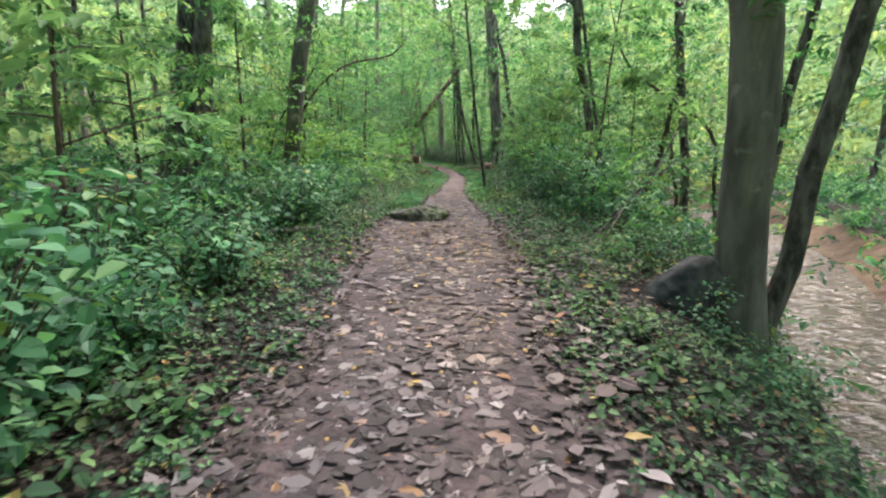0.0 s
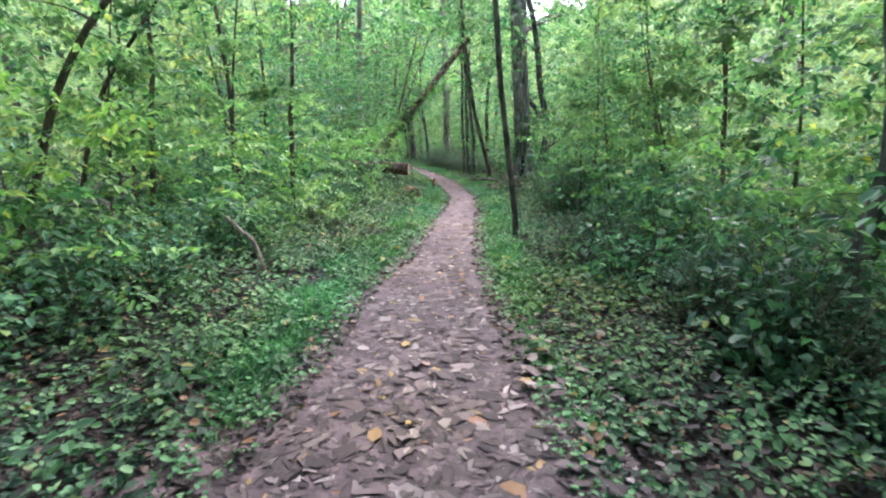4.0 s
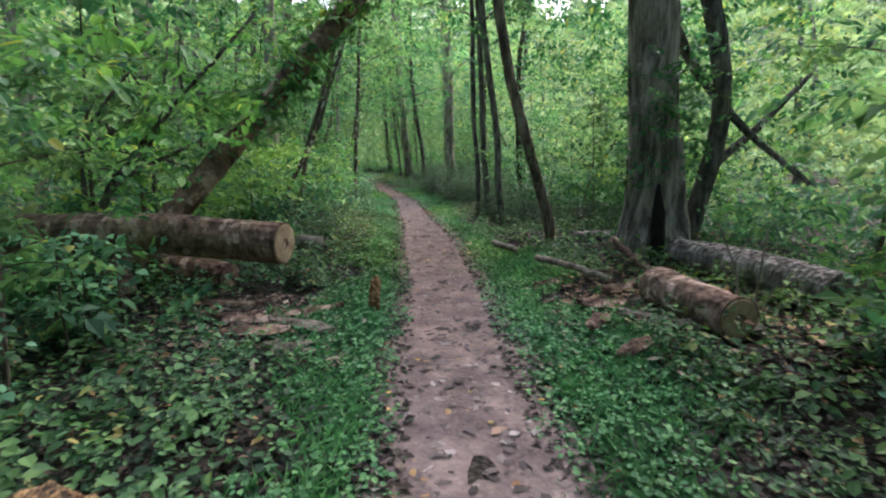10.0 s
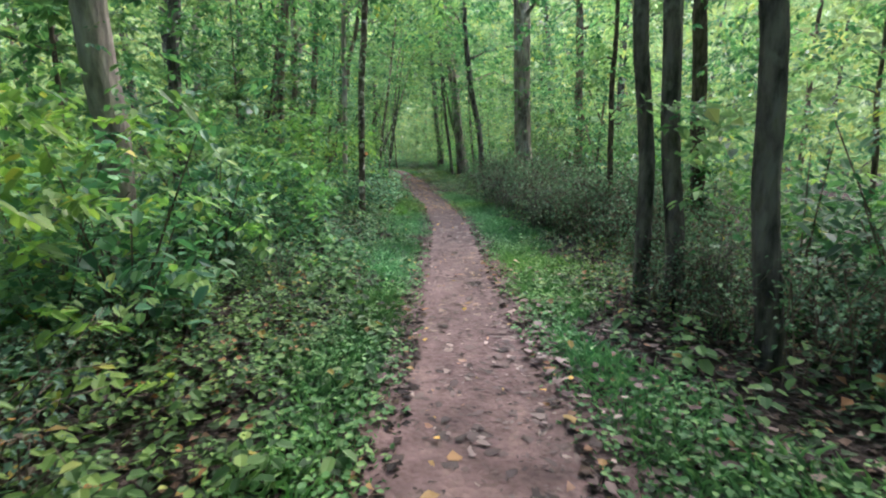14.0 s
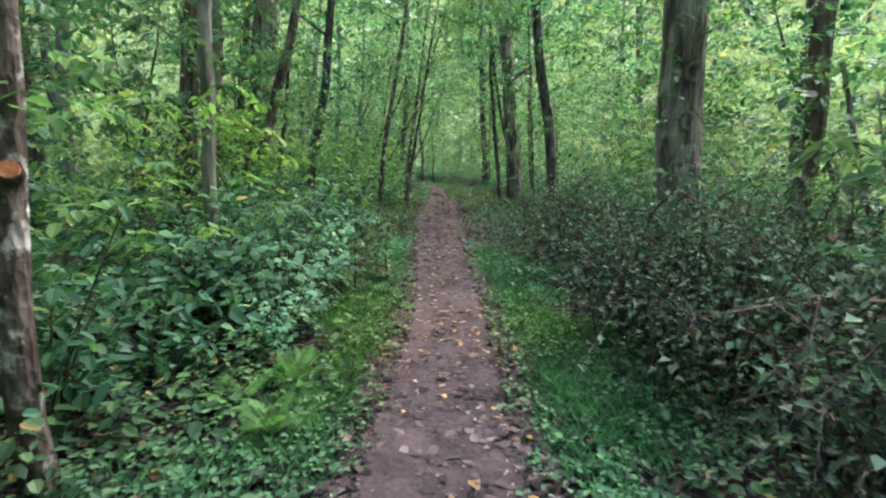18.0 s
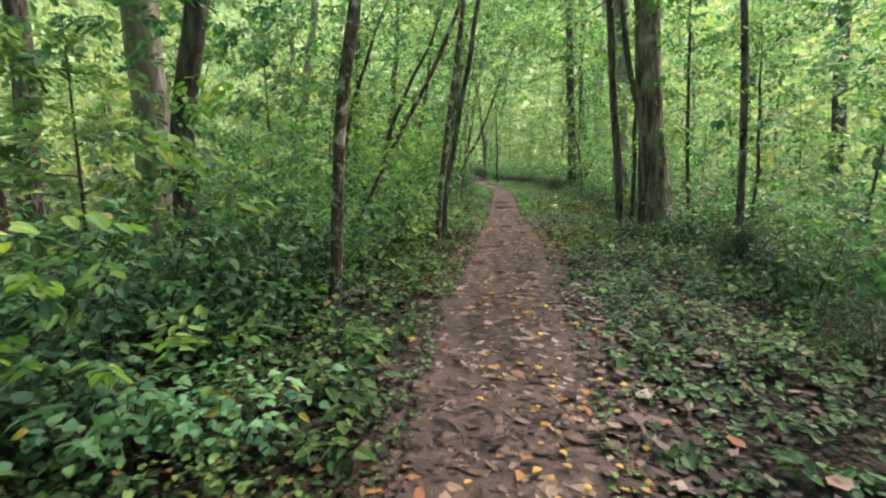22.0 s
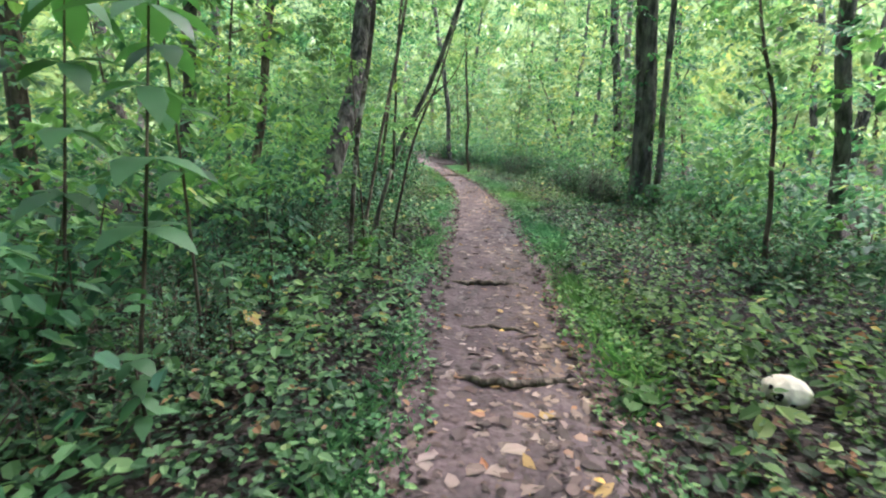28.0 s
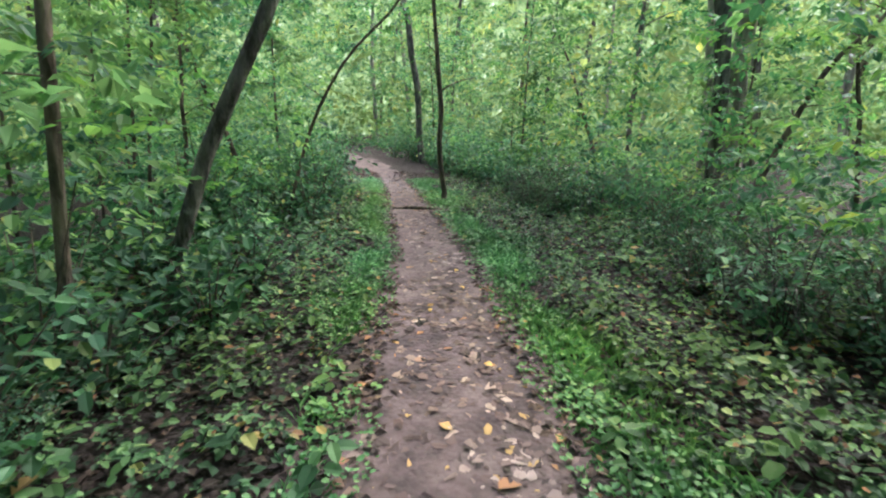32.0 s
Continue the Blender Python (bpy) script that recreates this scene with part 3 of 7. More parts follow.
def build_far_bank():
    """Bare mud on the far side of the creek, laid over the soil."""
    ys = np.arange(-2, 34, 0.4)
    across = np.arange(1.1, 3.6, 0.3)
    rag = 0.5 * np.sin(ys * 1.3) + 0.3 * np.sin(ys * 3.1 + 1)
    U = across[None, :] * (1 + 0.14 * rag[:, None] * step(2.0, 3.6, across)[None, :])
    Y = np.repeat(ys[:, None], len(across), 1)
    X = bank(Y) + U
    Z = ground_z(X, Y) + 0.03 - 0.12 * step(2.9, 3.5, across)[None, :] + 0.03 * np.sin(X * 2.7 + Y)
    w = len(across)
    i, j = np.meshgrid(np.arange(len(ys) - 1), np.arange(w - 1), indexing="ij")
    q = np.stack([i * w + j, i * w + j + 1, (i + 1) * w + j + 1, (i + 1) * w + j], -1).reshape(-1, 4)
    ob = link_mesh("creek_bank", np.stack([X, Y, Z], -1).reshape(-1, 3), q.ravel(), np.full(len(q), 4), M_MUD, smooth=True)
    tagged(ob, "bare orange-brown mud bank beside the creek", "creek bank", kind="structure")


build_ground()
build_path()
build_creek()
build_far_bank()


def build_backdrop():
    """The distant edge of the wood all round, far beyond the trees that stand singly; it glows to stand in for haze."""
    a = np.linspace(0, 2 * np.pi, 361)[:-1]
    lv = np.linspace(0, 1, 9)
    top = 38 + 3.5 * np.sin(a * 9) + 2.5 * np.sin(a * 23 + 1) + 1.6 * np.sin(a * 61 + 2) + np.random.default_rng(2).normal(0, 0.9, 360)
    V = []
    for u in lv:
        bulge = 4 * np.sin(a * 31 + u * 5) + 2.5 * np.sin(a * 77 + u * 11)
        V.append(np.stack([-8 + np.cos(a) * (96 + bulge), 36 + np.sin(a) * (104 + bulge), -1.2 + u * (top + 1.2)], 1))
    i, j = np.meshgrid(np.arange(8), np.arange(360), indexing="ij")
    q = np.stack([i * 360 + j, i * 360 + (j + 1) % 360, (i + 1) * 360 + (j + 1) % 360, (i + 1) * 360 + j], -1).reshape(-1, 4)
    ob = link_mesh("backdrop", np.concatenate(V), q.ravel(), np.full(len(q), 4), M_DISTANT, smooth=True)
    tagged(ob, "distant pale green edge of the wood with a painted haze glow", "distant woods", kind="structure")


M_DISTANT, _nt, _p, _l = material("distant_haze_glow")
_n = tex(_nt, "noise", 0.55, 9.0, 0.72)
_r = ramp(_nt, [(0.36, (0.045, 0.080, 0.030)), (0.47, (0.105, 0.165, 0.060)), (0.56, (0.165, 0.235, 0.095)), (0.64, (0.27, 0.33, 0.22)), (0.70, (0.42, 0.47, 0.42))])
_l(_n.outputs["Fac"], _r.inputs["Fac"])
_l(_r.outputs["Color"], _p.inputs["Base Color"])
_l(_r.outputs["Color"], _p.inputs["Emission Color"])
# Emission stands in for hazy daylight; the foliage is no source itself.
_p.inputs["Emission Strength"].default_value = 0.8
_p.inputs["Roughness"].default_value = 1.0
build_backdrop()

# ---- trees ----
KIND = {
    "dark": ("tree", "slender forest tree with dark bark and a high leafy crown", 1.0),
    "bark": ("tree", "young forest tree with brown rough bark and leafy limbs", 0.9),
    "smooth": ("tree", "straight tree with smooth grey bark beside the path", 1.2),
    "pale": ("tree", "tall forest tree with pale grey-brown bark", 1.1),
    "lichen": ("tree", "thin crooked tree with lichen-blotched pale bark", 0.8),
    "big": ("tree", "old thick forest tree with deeply furrowed bark", 1.3),
    "scar": ("tree", "old thick tree with pale scarred and ridged bark", 1.3),
    "thin": ("sapling", "thin understory sapling with sprays of green leaves", 0.6),
}


def crown_leaves(rng, centres, spread, count, size, flat=0.45, origin=(0.0, 200.0, 0.0)):
    """Leafy twigs in loose clumps round the ends of limbs, more wide than high."""
    k = count // 9
    c = centres[rng.integers(0, len(centres), k)] + rng.normal(0, 1, (k, 3)) * spread * np.array([1, 1, flat]) * 0.8
    origin = np.asarray(origin, float)
    v, f, s = sprays(rng, c + origin, 9, size * rng.uniform(2.2, 4.0, k), size * 0.75, size * 1.4, 0.35)
    return v - origin, f, s


TREE_COUNT = 0


def stem(kind, x, y, r, knees):
    """A tree from its base, its thickness and the points its stem passes (height, and shift from the base)."""
    global TREE_COUNT
    TREE_COUNT += 1
    rng = np.random.default_rng(100 + TREE_COUNT)
    zb = float(ground_z(x, y))
    if kind == "stick":
        ob = thing("dead_sapling", x, y, zb, "pale dead broken stem standing in the undergrowth", "dead wood")
        pts = smooth_line([(0, 0, -0.1)] + [(a, b, z) for z, a, b in knees], 8)
        v, f, s = tube(pts, np.linspace(r * 1.2, r * 0.8, 8), 8, 0.1, 3)
        link_mesh("stem", v, f, s, BARK["stick"], ob, smooth=True)
        return ob
    name, label, lush = KIND[kind]
    small = kind == "thin"
    last = knees[-1]
    if small:
        top = max(last[0] + rng.uniform(0.9, 1.8), 3.2)
    else:
        top = max(7.0 + r * 42 + rng.uniform(-1, 1.5), last[0] + 3.0)
    base = [(0, 0, -0.12)]
    mids = [(a, b, z - zb) for z, a, b in knees if z - zb > 0.15]
    if not mids:
        mids = [(0, 0, 1.0)]
    lx, ly, lz = mids[-1]
    px, py, pz = mids[-2] if len(mids) > 1 else (0, 0, 0)
    sx, sy = (lx - px) / max(lz - pz, 0.4), (ly - py) / max(lz - pz, 0.4)
    sx, sy = np.clip([sx, sy], -0.45, 0.45)
    rest = max(top - zb - lz, 0.8)
    bend = rng.normal(0, 0.05, 2)
    ext = [(lx + (sx * 0.7 + bend[0] * u) * rest * u, ly + (sy * 0.7 + bend[1] * u) * rest * u, lz + rest * u) for u in (0.25, 0.5, 0.75, 1.0)]
    pts = smooth_line(base + mids + ext, 26 if not small else 18)
    wig = rng.normal(0, 1, (len(pts), 2))
    wig = (wig[:-2] + 2 * wig[1:-1] + wig[2:]) / 4
    pts[1:-1, :2] += wig * min(r * 0.55, 0.05)
    hgt = pts[:, 2].clip(0)
    taper = np.interp(hgt / hgt.max(), [0, 0.35, 0.7, 1.0], [1.0, 0.92, 0.6, 0.12])
    flare = 1 + (0.75 if kind in ("big", "scar") else 0.35 if r > 0.15 else 0.2) * np.exp(-hgt / (0.12 + r * 0.8))
    ob = thing(name, x, y, zb, label, "tree", "forest trees" if not small else "understory saplings")
    v, f, s = tube(pts, r * taper * flare, (14 if r > 0.15 else 9 if r > 0.06 else 7) if TREE_COUNT < 150 else 7, 0.07 if kind in ("big", "scar") else 0.055, TREE_COUNT, False)
    link_mesh("trunk", v, f, s, BARK[kind], ob, smooth=True)
    lo, hi, nl = (1.4, top - 0.2, 5) if small else (4.2, top - 0.8, 6)
    ends = []
    for k in range(nl):
        z0 = lo + (hi - lo) * (k + rng.uniform(0.1, 0.9)) / nl
        c = np.array([np.interp(z0, hgt, pts[:, q]) for q in range(3)])
        a = rng.uniform(0, 2 * np.pi)
        ln = (rng.uniform(0.5, 1.1) if small else rng.uniform(1.4, 3.2)) * lush * (1.1 - 0.5 * k / nl)
        rise = rng.uniform(0.1, 0.55)
        e = c + np.array([np.cos(a) * ln, np.sin(a) * ln, rise * ln])
        m = (c + e) / 2 + np.array([0, 0, 0.12 * ln])
        line = smooth_line([c, m, e], 5)
        r0 = r * np.interp(z0 / hgt.max(), [0, 1], [0.42, 0.2])
        v, f, s = tube(line, np.linspace(r0, r0 * 0.25, 5), 4, 0.0, k, False)
        link_mesh("limb", v, f, s, BARK[kind], ob, smooth=True)
        ends += [m, e, (m + e) / 2, e + rng.normal(0, 0.25 * ln, 3)]
    ends.append(pts[-1])
    ends = np.array(ends)
    lower = None
    if rng.random() < 0.6:
        shoots = []
        for z0 in rng.uniform(1.0, 4.4, 6):
            c = np.array([np.interp(z0, hgt, pts[:, q]) for q in range(3)])
            shoots.append(c + np.append(rng.normal(0, 0.28, 2), 0.0))
        lower = crown_leaves(rng, np.array(shoots), 0.22, 110, 0.10, 0.4, (x, y, zb))
    if small:
        v, f, s = crown_leaves(rng, ends, 0.30, 420, 0.105, 0.45, (x, y, zb))
    else:
        v, f, s = crown_leaves(rng, ends, 0.75, int(620 * lush), 0.19, 0.45, (x, y, zb))
    if lower:
        v, f, s = joined([(v, f, s), lower])
    link_mesh("crown", v, f, s, M_CANOPY, ob)
    return ob


stem("smooth", 2.95, 4.61, 0.218, [(0.63, -0.09, 0), (2.63, -0.28, 0)])
stem("dark", 3.22, 4.75, 0.107, [(0.61, 0.25, -0), (1.94, 0.48, -0)])
stem("dark", 4.78, 7.59, 0.142, [(1.8, 0.04, -0), (2.83, -0.1, 0)])
stem("dark", 5.66, 8.61, 0.095, [(1, 0.07, -0), (2.41, 0.24, -0), (3.73, 0.43, -0)])
stem("thin", 6.31, 11.11, 0.049, [(1.71, -0.23, 0), (2.44, -1.35, 0.01), (2.99, -2.41, 0.02)])
stem("dark", 5.74, 11.37, 0.096, [(0.91, -0.11, 0), (2.33, -0.39, 0), (3.42, -0.59, 0)])
stem("dark", -5.75, 11.45, 0.205, [(0.94, 0.08, 0), (2.2, 0.25, 0), (3.4, 0.45, 0)])
stem("dark", 3.07, 11.64, 0.094, [(0.73, 0.27, -0), (1.49, 0.37, -0), (2.65, 0.08, -0)])
stem("smooth", -3.75, 11.82, 0.192, [(1.28, 0.13, -0), (2.27, 0.29, -0), (3.43, 0.5, -0)])
stem("dark", 4.02, 11.89, 0.044, [(0.69, -0.1, 0), (1.39, -0.3, 0)])
stem("thin", 4.95, 12.08, 0.075, [(1.21, 0.3, -0)])
stem("thin", -4.74, 13.54, 0.048, [(1.66, 0.6, -0), (2.86, 1.32, -0.01), (3.53, 2.17, -0.02), (3.59, 3.58, -0.03)])
stem("thin", 6.97, 14.41, 0.053, [(1.63, -0.41, 0), (2.18, -0.63, 0), (3.07, -1.03, 0)])
stem("thin", 3.88, 15.44, 0.018, [(0.3, -0.06, -0), (1.33, -0.42, -0.02), (2.17, -0.75, -0.04)])
stem("dark", 1.36, 15.72, 0.046, [(0.6, -0.06, -0.06), (1.2, -0.2, -0.16), (2.2, -0.38, -0.3), (3.2, -0.5, -0.36)])
stem("thin", -5.80, 15.87, 0.042, [(0.77, 0.14, -0), (2.11, 0.56, -0), (3.56, 1.77, -0)])
stem("thin", -4.58, 15.89, 0.044, [(0.87, 0.06, -0), (2.4, 0.22, -0), (3.48, 0.27, -0)])
stem("thin", 3.08, 16.39, 0.016, [(0.5, -0.07, -0), (1, -0.18, -0.01)])
stem("thin", 4.12, 16.68, 0.028, [(0.3, -0.04, -0), (1.89, -0.39, -0.02), (2.81, -0.62, -0.03)])
stem("thin", 5.38, 17.31, 0.046, [(0.67, -0.05, 0), (3.2, -0.35, 0), (4.22, -0.49, 0)])
stem("thin", -3.78, 17.48, 0.047, [(1.49, -0.05, 0), (3.03, -0.14, 0), (4.18, -0.32, 0)])
stem("thin", -2.82, 17.55, 0.049, [(1.84, 0.06, -0), (3.16, 0.13, -0)])
stem("thin", -6.27, 17.60, 0.045, [(1.06, 0.07, 0), (2.3, 0.2, 0.01), (3.02, 0.27, 0.01)])
stem("thin", -4.65, 19.30, 0.045, [(0.92, -0.07, -0), (2.15, -0.23, -0.01), (3.48, -0.43, -0.02)])
stem("thin", -4.30, 20.16, 0.047, [(1.65, 0.03, 0), (2.77, 0.06, 0), (3.55, 0.05, 0)])
stem("thin", 4.32, 20.51, 0.049, [(3.46, -0.35, 0)])
stem("thin", 6.02, 20.73, 0.047, [(0.71, -0.15, 0), (2.79, -0.87, 0)])
oak = stem("big", 2.97, 26.72, 0.30, [(0.6, -0.05, 0), (1.75, -0.14, 0), (2.67, -0.22, 0)])
stem("dark", 3.45, 26.95, 0.12, [(1.02, 0.18, 0.01), (1.79, 0.4, 0.02), (2.41, 0.32, 0.02), (2.81, 0.22, 0.01)])
stem("bark", 1.84, 27.66, 0.078, [(0.35, -0.07, -0), (1.0, -0.24, -0.05), (1.6, -0.42, -0.12), (2.1, -0.58, -0.16), (2.7, -0.74, -0.2)])
stem("lichen", -3.22, 29.04, 0.041, [(0.57, 0.27, 0.04), (1.26, 0.72, 0.11), (1.54, 0.94, 0.14)])
stem("bark", -2.65, 29.63, 0.051, [(0.85, 0.02, 0), (1.48, 0.1, 0.01), (2.46, 0.45, 0.07)])
stem("thin", 3.44, 31.44, 0.018, [(0.97, -0.08, -0.01)])
stem("thin", 3.33, 32.36, 0.027, [(0.3, 0.04, 0.01), (1.02, 0.21, 0.03), (1.82, 0.77, 0.11)])
stem("pale", -4.45, 32.73, 0.162, [(0.9, 0.03, 0), (1.96, 0.08, 0.01), (3.14, 0.1, 0.01)])
stem("pale", -11.35, 33.38, 0.237, [(2.89, 0.09, 0), (5.19, 0.2, 0.01), (6.14, 0.19, 0.01)])
stem("dark", 0.88, 32.50, 0.066, [(1.5, -0.08, 0), (3.4, -0.2, 0)])
stem("dark", 1.09, 32.42, 0.076, [(1.5, -0.1, 0), (3.4, -0.24, 0)])
stem("dark", 1.40, 31.40, 0.078, [(1.5, -0.17, 0), (3.4, -0.42, 0)])
stem("pale", -8.10, 34.29, 0.131, [(0.38, 0.03, 0), (2.13, 0.29, 0.04), (4.02, 0.57, 0.08)])
stem("pale", -8.84, 34.63, 0.238, [(3.83, 0.14, 0), (5.15, 0.22, 0.01), (6.52, 0.23, 0.01)])
stem("thin", 2.27, 35.40, 0.100, [(0.85, -0.05, -0), (3.14, -0.25, -0.01), (5.33, -0.09, -0), (6.73, 0.11, 0)])
stem("thin", 1.15, 35.97, 0.046, [(0.88, -0.02, -0), (2.64, -0.07, -0.01), (4.1, -0.04, -0.01)])
stem("thin", 4.94, 36.31, 0.042, [(1.61, -0.1, -0.01), (2.31, -0.15, -0.02)])
stem("dark", -6.73, 36.73, 0.114, [(1.05, 0.05, 0.01), (2.91, 0.19, 0.03), (4.66, 0.33, 0.05)])
spotted = stem("lichen", -3.40, 37.86, 0.066, [(0.9, 0.05, 0.0), (1.6, 0.02, 0.0), (2.4, 0.1, 0.03), (2.9, 0.13, 0.04)])
stem("thin", -13.18, 38.89, 0.069, [(2.09, 0.12, 0.02), (4.09, 0.32, 0.05), (5.55, 0.43, 0.06)])
stem("thin", -6.83, 40.05, 0.044, [(2.02, 0.22, 0.04), (2.94, 0.38, 0.08), (3.66, 0.52, 0.1)])
stem("pale", -4.82, 40.54, 0.068, [(0.47, 0.01, 0), (1.28, 0.04, 0.01), (2.23, 0.1, 0.03)])
stem("bark", -6.55, 43.3, 0.085, [(0.5, 0.08, 0.06), (1.2, 0.26, 0.18), (2.0, 0.42, 0.34), (3.0, 0.62, 0.55)])
scarred = stem("scar", -0.04, 42.5, 0.235, [(1.4, -0.11, 0), (2.2, -0.15, 0), (3.0, -0.19, 0), (4.25, -0.24, -0.01)])
stem("bark", 1.51, 43.42, 0.120, [(1.08, -0.02, -0), (2.95, -0.1, -0.02), (4.42, -0.16, -0.03)])
stem("bark", -9.12, 44.75, 0.18, [(0.92, 0.1, 0.03), (2.34, 0.3, 0.1), (3.44, 0.48, 0.15)])
stem("pale", -11.83, 44.59, 0.124, [(2.49, 0.12, 0.04), (3.9, 0.24, 0.08)])
stem("pale", -9.55, 46.4, 0.14, [(1.08, 0.04, 0.01), (2.46, 0.11, 0.04), (3.68, 0.2, 0.06)])
stem("bark", -7.97, 45.29, 0.113, [(0.4, 0.03, 0.01), (1.69, 0.18, 0.07), (2.58, 0.29, 0.11)])
stem("thin", -10.85, 45.46, 0.042, [(1.7, 0.19, 0.06), (2.94, 0.43, 0.14), (3.94, 0.65, 0.21)])
stem("thin", -7.45, 45.72, 0.048, [(1.05, 0.07, 0.02), (2.46, 0.24, 0.08), (4.01, 0.43, 0.14)])
stem("thin", 3.61, 46.69, 0.045, [(1.45, -0.5, -0.1), (3.01, -1.4, -0.28)])
stem("bark", -9.72, 47.11, 0.092, [(0.5, 0.04, 0.01), (1.85, 0.2, 0.08), (3.23, 0.39, 0.15)])
stem("dark", -1.72, 47.50, 0.112, [(1.38, -0.07, -0.01), (3, -0.22, -0.04), (4.25, -0.56, -0.11), (6.05, -0.67, -0.13)])
stem("thin", -10.92, 48.08, 0.123, [(5.23, 0.08, 0.01), (6.91, 0.12, 0.02), (8.07, 0.1, 0.01)])
stem("lichen", -6.14, 48.25, 0.056, [(0.97, 0.06, 0.02), (1.39, 0.09, 0.03), (2.02, 0.2, 0.08)])
stem("dark", -8.29, 48.51, 0.122, [(2.12, 0.23, 0.05), (4.08, 0.58, 0.12)])
stem("dark", -13.25, 49.76, 0.176, [(5.03, 0.24, 0.03), (7.13, 0.4, 0.06), (8.65, 0.46, 0.07)])
stem("pale", -10.73, 50.08, 0.260, [(4.76, 0.21, 0.03), (6.59, 0.34, 0.05), (8.63, 0.49, 0.07)])
stem("dark", -2.38, 51.80, 0.047, [(1.13, -0.11, -0.04)])
stem("lichen", -6.80, 52.32, 0.046, [(0.67, 0.04, 0.01), (1.08, 0.02, 0), (1.46, 0.10, 0.01), (1.8, 0.16, 0.02)])
stem("dark", -7.01, 53.03, 0.049, [(0.73, 0.06, 0.02), (1.37, 0.14, 0.04), (1.84, 0.23, 0.07)])
stem("thin", -9.38, 53.06, 0.049, [(1.94, 0.25, 0.1), (2.69, 0.41, 0.16), (3.33, 0.69, 0.27)])
stem("thin", -16.05, 53.17, 0.039, [(1.91, -0.09, -0.04), (3.24, -0.2, -0.08)])
stem("thin", -8.99, 53.73, 0.050, [(1.79, 0.38, 0.15), (2.85, 0.75, 0.3), (3.77, 1.23, 0.49)])
stem("thin", -1.83, 54.46, 0.030, [(0.3, -0, -0), (1.54, -0.01, -0), (2.82, -0.15, -0.06)])
broad_trunk = stem("big", -3.25, 55.2, 0.235, [(0.8, -0.12, 0), (1.7, -0.25, 0), (2.7, -0.41, 0), (3.6, -0.53, 0)])
stem("dark", -3.60, 55.32, 0.065, [(0.8, -0.03, 0), (1.7, -0.11, 0), (2.22, -0.22, 0), (2.73, -0.36, 0)])
stem("thin", -2.71, 55.22, 0.037, [(0.3, -0.02, -0.01), (1.97, -0.22, -0.09), (3.49, -0.33, -0.13)])
stem("thin", -3.80, 56.19, 0.046, [(0.82, -0.02, -0.01), (2.07, -0.08, -0.03), (3.08, -0.11, -0.04)])
stem("thin", -17.68, 56.32, 0.043, [(2.52, 0.54, 0.21), (3.99, 1.06, 0.42)])
stem("dark", -3.98, 55.5, 0.08, [(0.6, -0.08, 0), (1.72, -0.23, 0), (2.8, -0.35, 0)])
stem("pale", -14.07, 57.26, 0.132, [(1.64, 0.26, 0.08), (2.65, 0.53, 0.17), (3.29, 0.66, 0.21)])
stem("bark", -13.46, 60.12, 0.107, [(0.97, 0.03, 0.01), (2.57, 0.12, 0.04), (3.95, 0.22, 0.07)])
stem("lichen", -9.45, 60.6, 0.024, [(0.5, 0.03, 0.01), (1.5, 0.14, 0.04), (2.5, 0.28, 0.09)])
stem("pale", -4.26, 61.40, 0.245, [(0.6, -0.04, 0), (2.04, -0.14, 0), (4.3, -0.31, 0)])
stem("thin", -5.45, 61.53, 0.024, [(1.6, -0.18, -0.06), (2.38, -0.43, -0.14)])
stem("thin", -9.79, 61.58, 0.010, [(0.56, -0.02, -0.01), (1.08, -0.06, -0.02)])
stem("thin", -9.49, 61.75, 0.017, [(0.3, 0.04, 0.01), (1.47, 0.3, 0.1), (1.73, 0.46, 0.15)])
stem("stick", -9.86, 61.85, 0.030, [(0.57, 0.17, 0.05), (0.92, 0.28, 0.08)])
stem("dark", -13.64, 62.56, 0.111, [(0.8, 0.06, 0.02), (1.87, 0.2, 0.07), (2.79, 0.34, 0.11)])
stem("bark", -12.53, 62.77, 0.066, [(0.5, 0.07, 0.02), (1.16, 0.22, 0.07), (1.77, 0.34, 0.1)])
stem("thin", -19.32, 63.32, 0.039, [(1.62, 0.53, 0.18), (3.82, 0.94, 0.31)])
stem("dark", -4.12, 63.67, 0.087, [(1.37, -0.22, -0.07), (2.94, -0.46, -0.15)])
stem("thin", -10.92, 64.84, 0.029, [(1.41, 0.06, 0.02), (2.5, 0.1, 0.03)])
stem("thin", -0.54, 65.32, 0.051, [(0.3, -0.03, -0.01), (2.62, -0.37, -0.15)])
stem("bark", -11.60, 65.69, 0.033, [(0.68, 0.04, 0.01), (1.2, 0.1, 0.03), (1.96, 0.23, 0.07)])
stem("dark", -6.16, 65.71, 0.055, [(0.5, -0, -0), (1.47, -0.01, -0), (2.44, -0.06, -0.02)])
stem("dark", -6.40, 65.95, 0.178, [(1.19, -0.05, -0.02), (3.28, -0.21, -0.07), (4.95, -0.37, -0.12)])
stem("dark", -12.01, 66.68, 0.058, [(1.15, 0.38, 0.12), (1.75, 0.67, 0.21), (2.21, 1, 0.31)])
stem("thin", -13.82, 68.25, 0.020, [(0.74, 0.07, 0.02), (1.83, 0.24, 0.07), (2.56, 0.34, 0.11)])
stem("thin", -14.21, 69.24, 0.029, [(0.84, 0.04, 0.01), (2.12, 0.14, 0.04)])
stem("thin", -13.14, 69.89, 0.025, [(1.2, 0.35, 0.11), (2.23, 0.85, 0.26), (2.98, 1.69, 0.52)])
stem("thin", -14.45, 70.82, 0.044, [(0.97, -0.19, -0.06), (1.6, -0.38, -0.12), (2.79, -0.8, -0.25)])
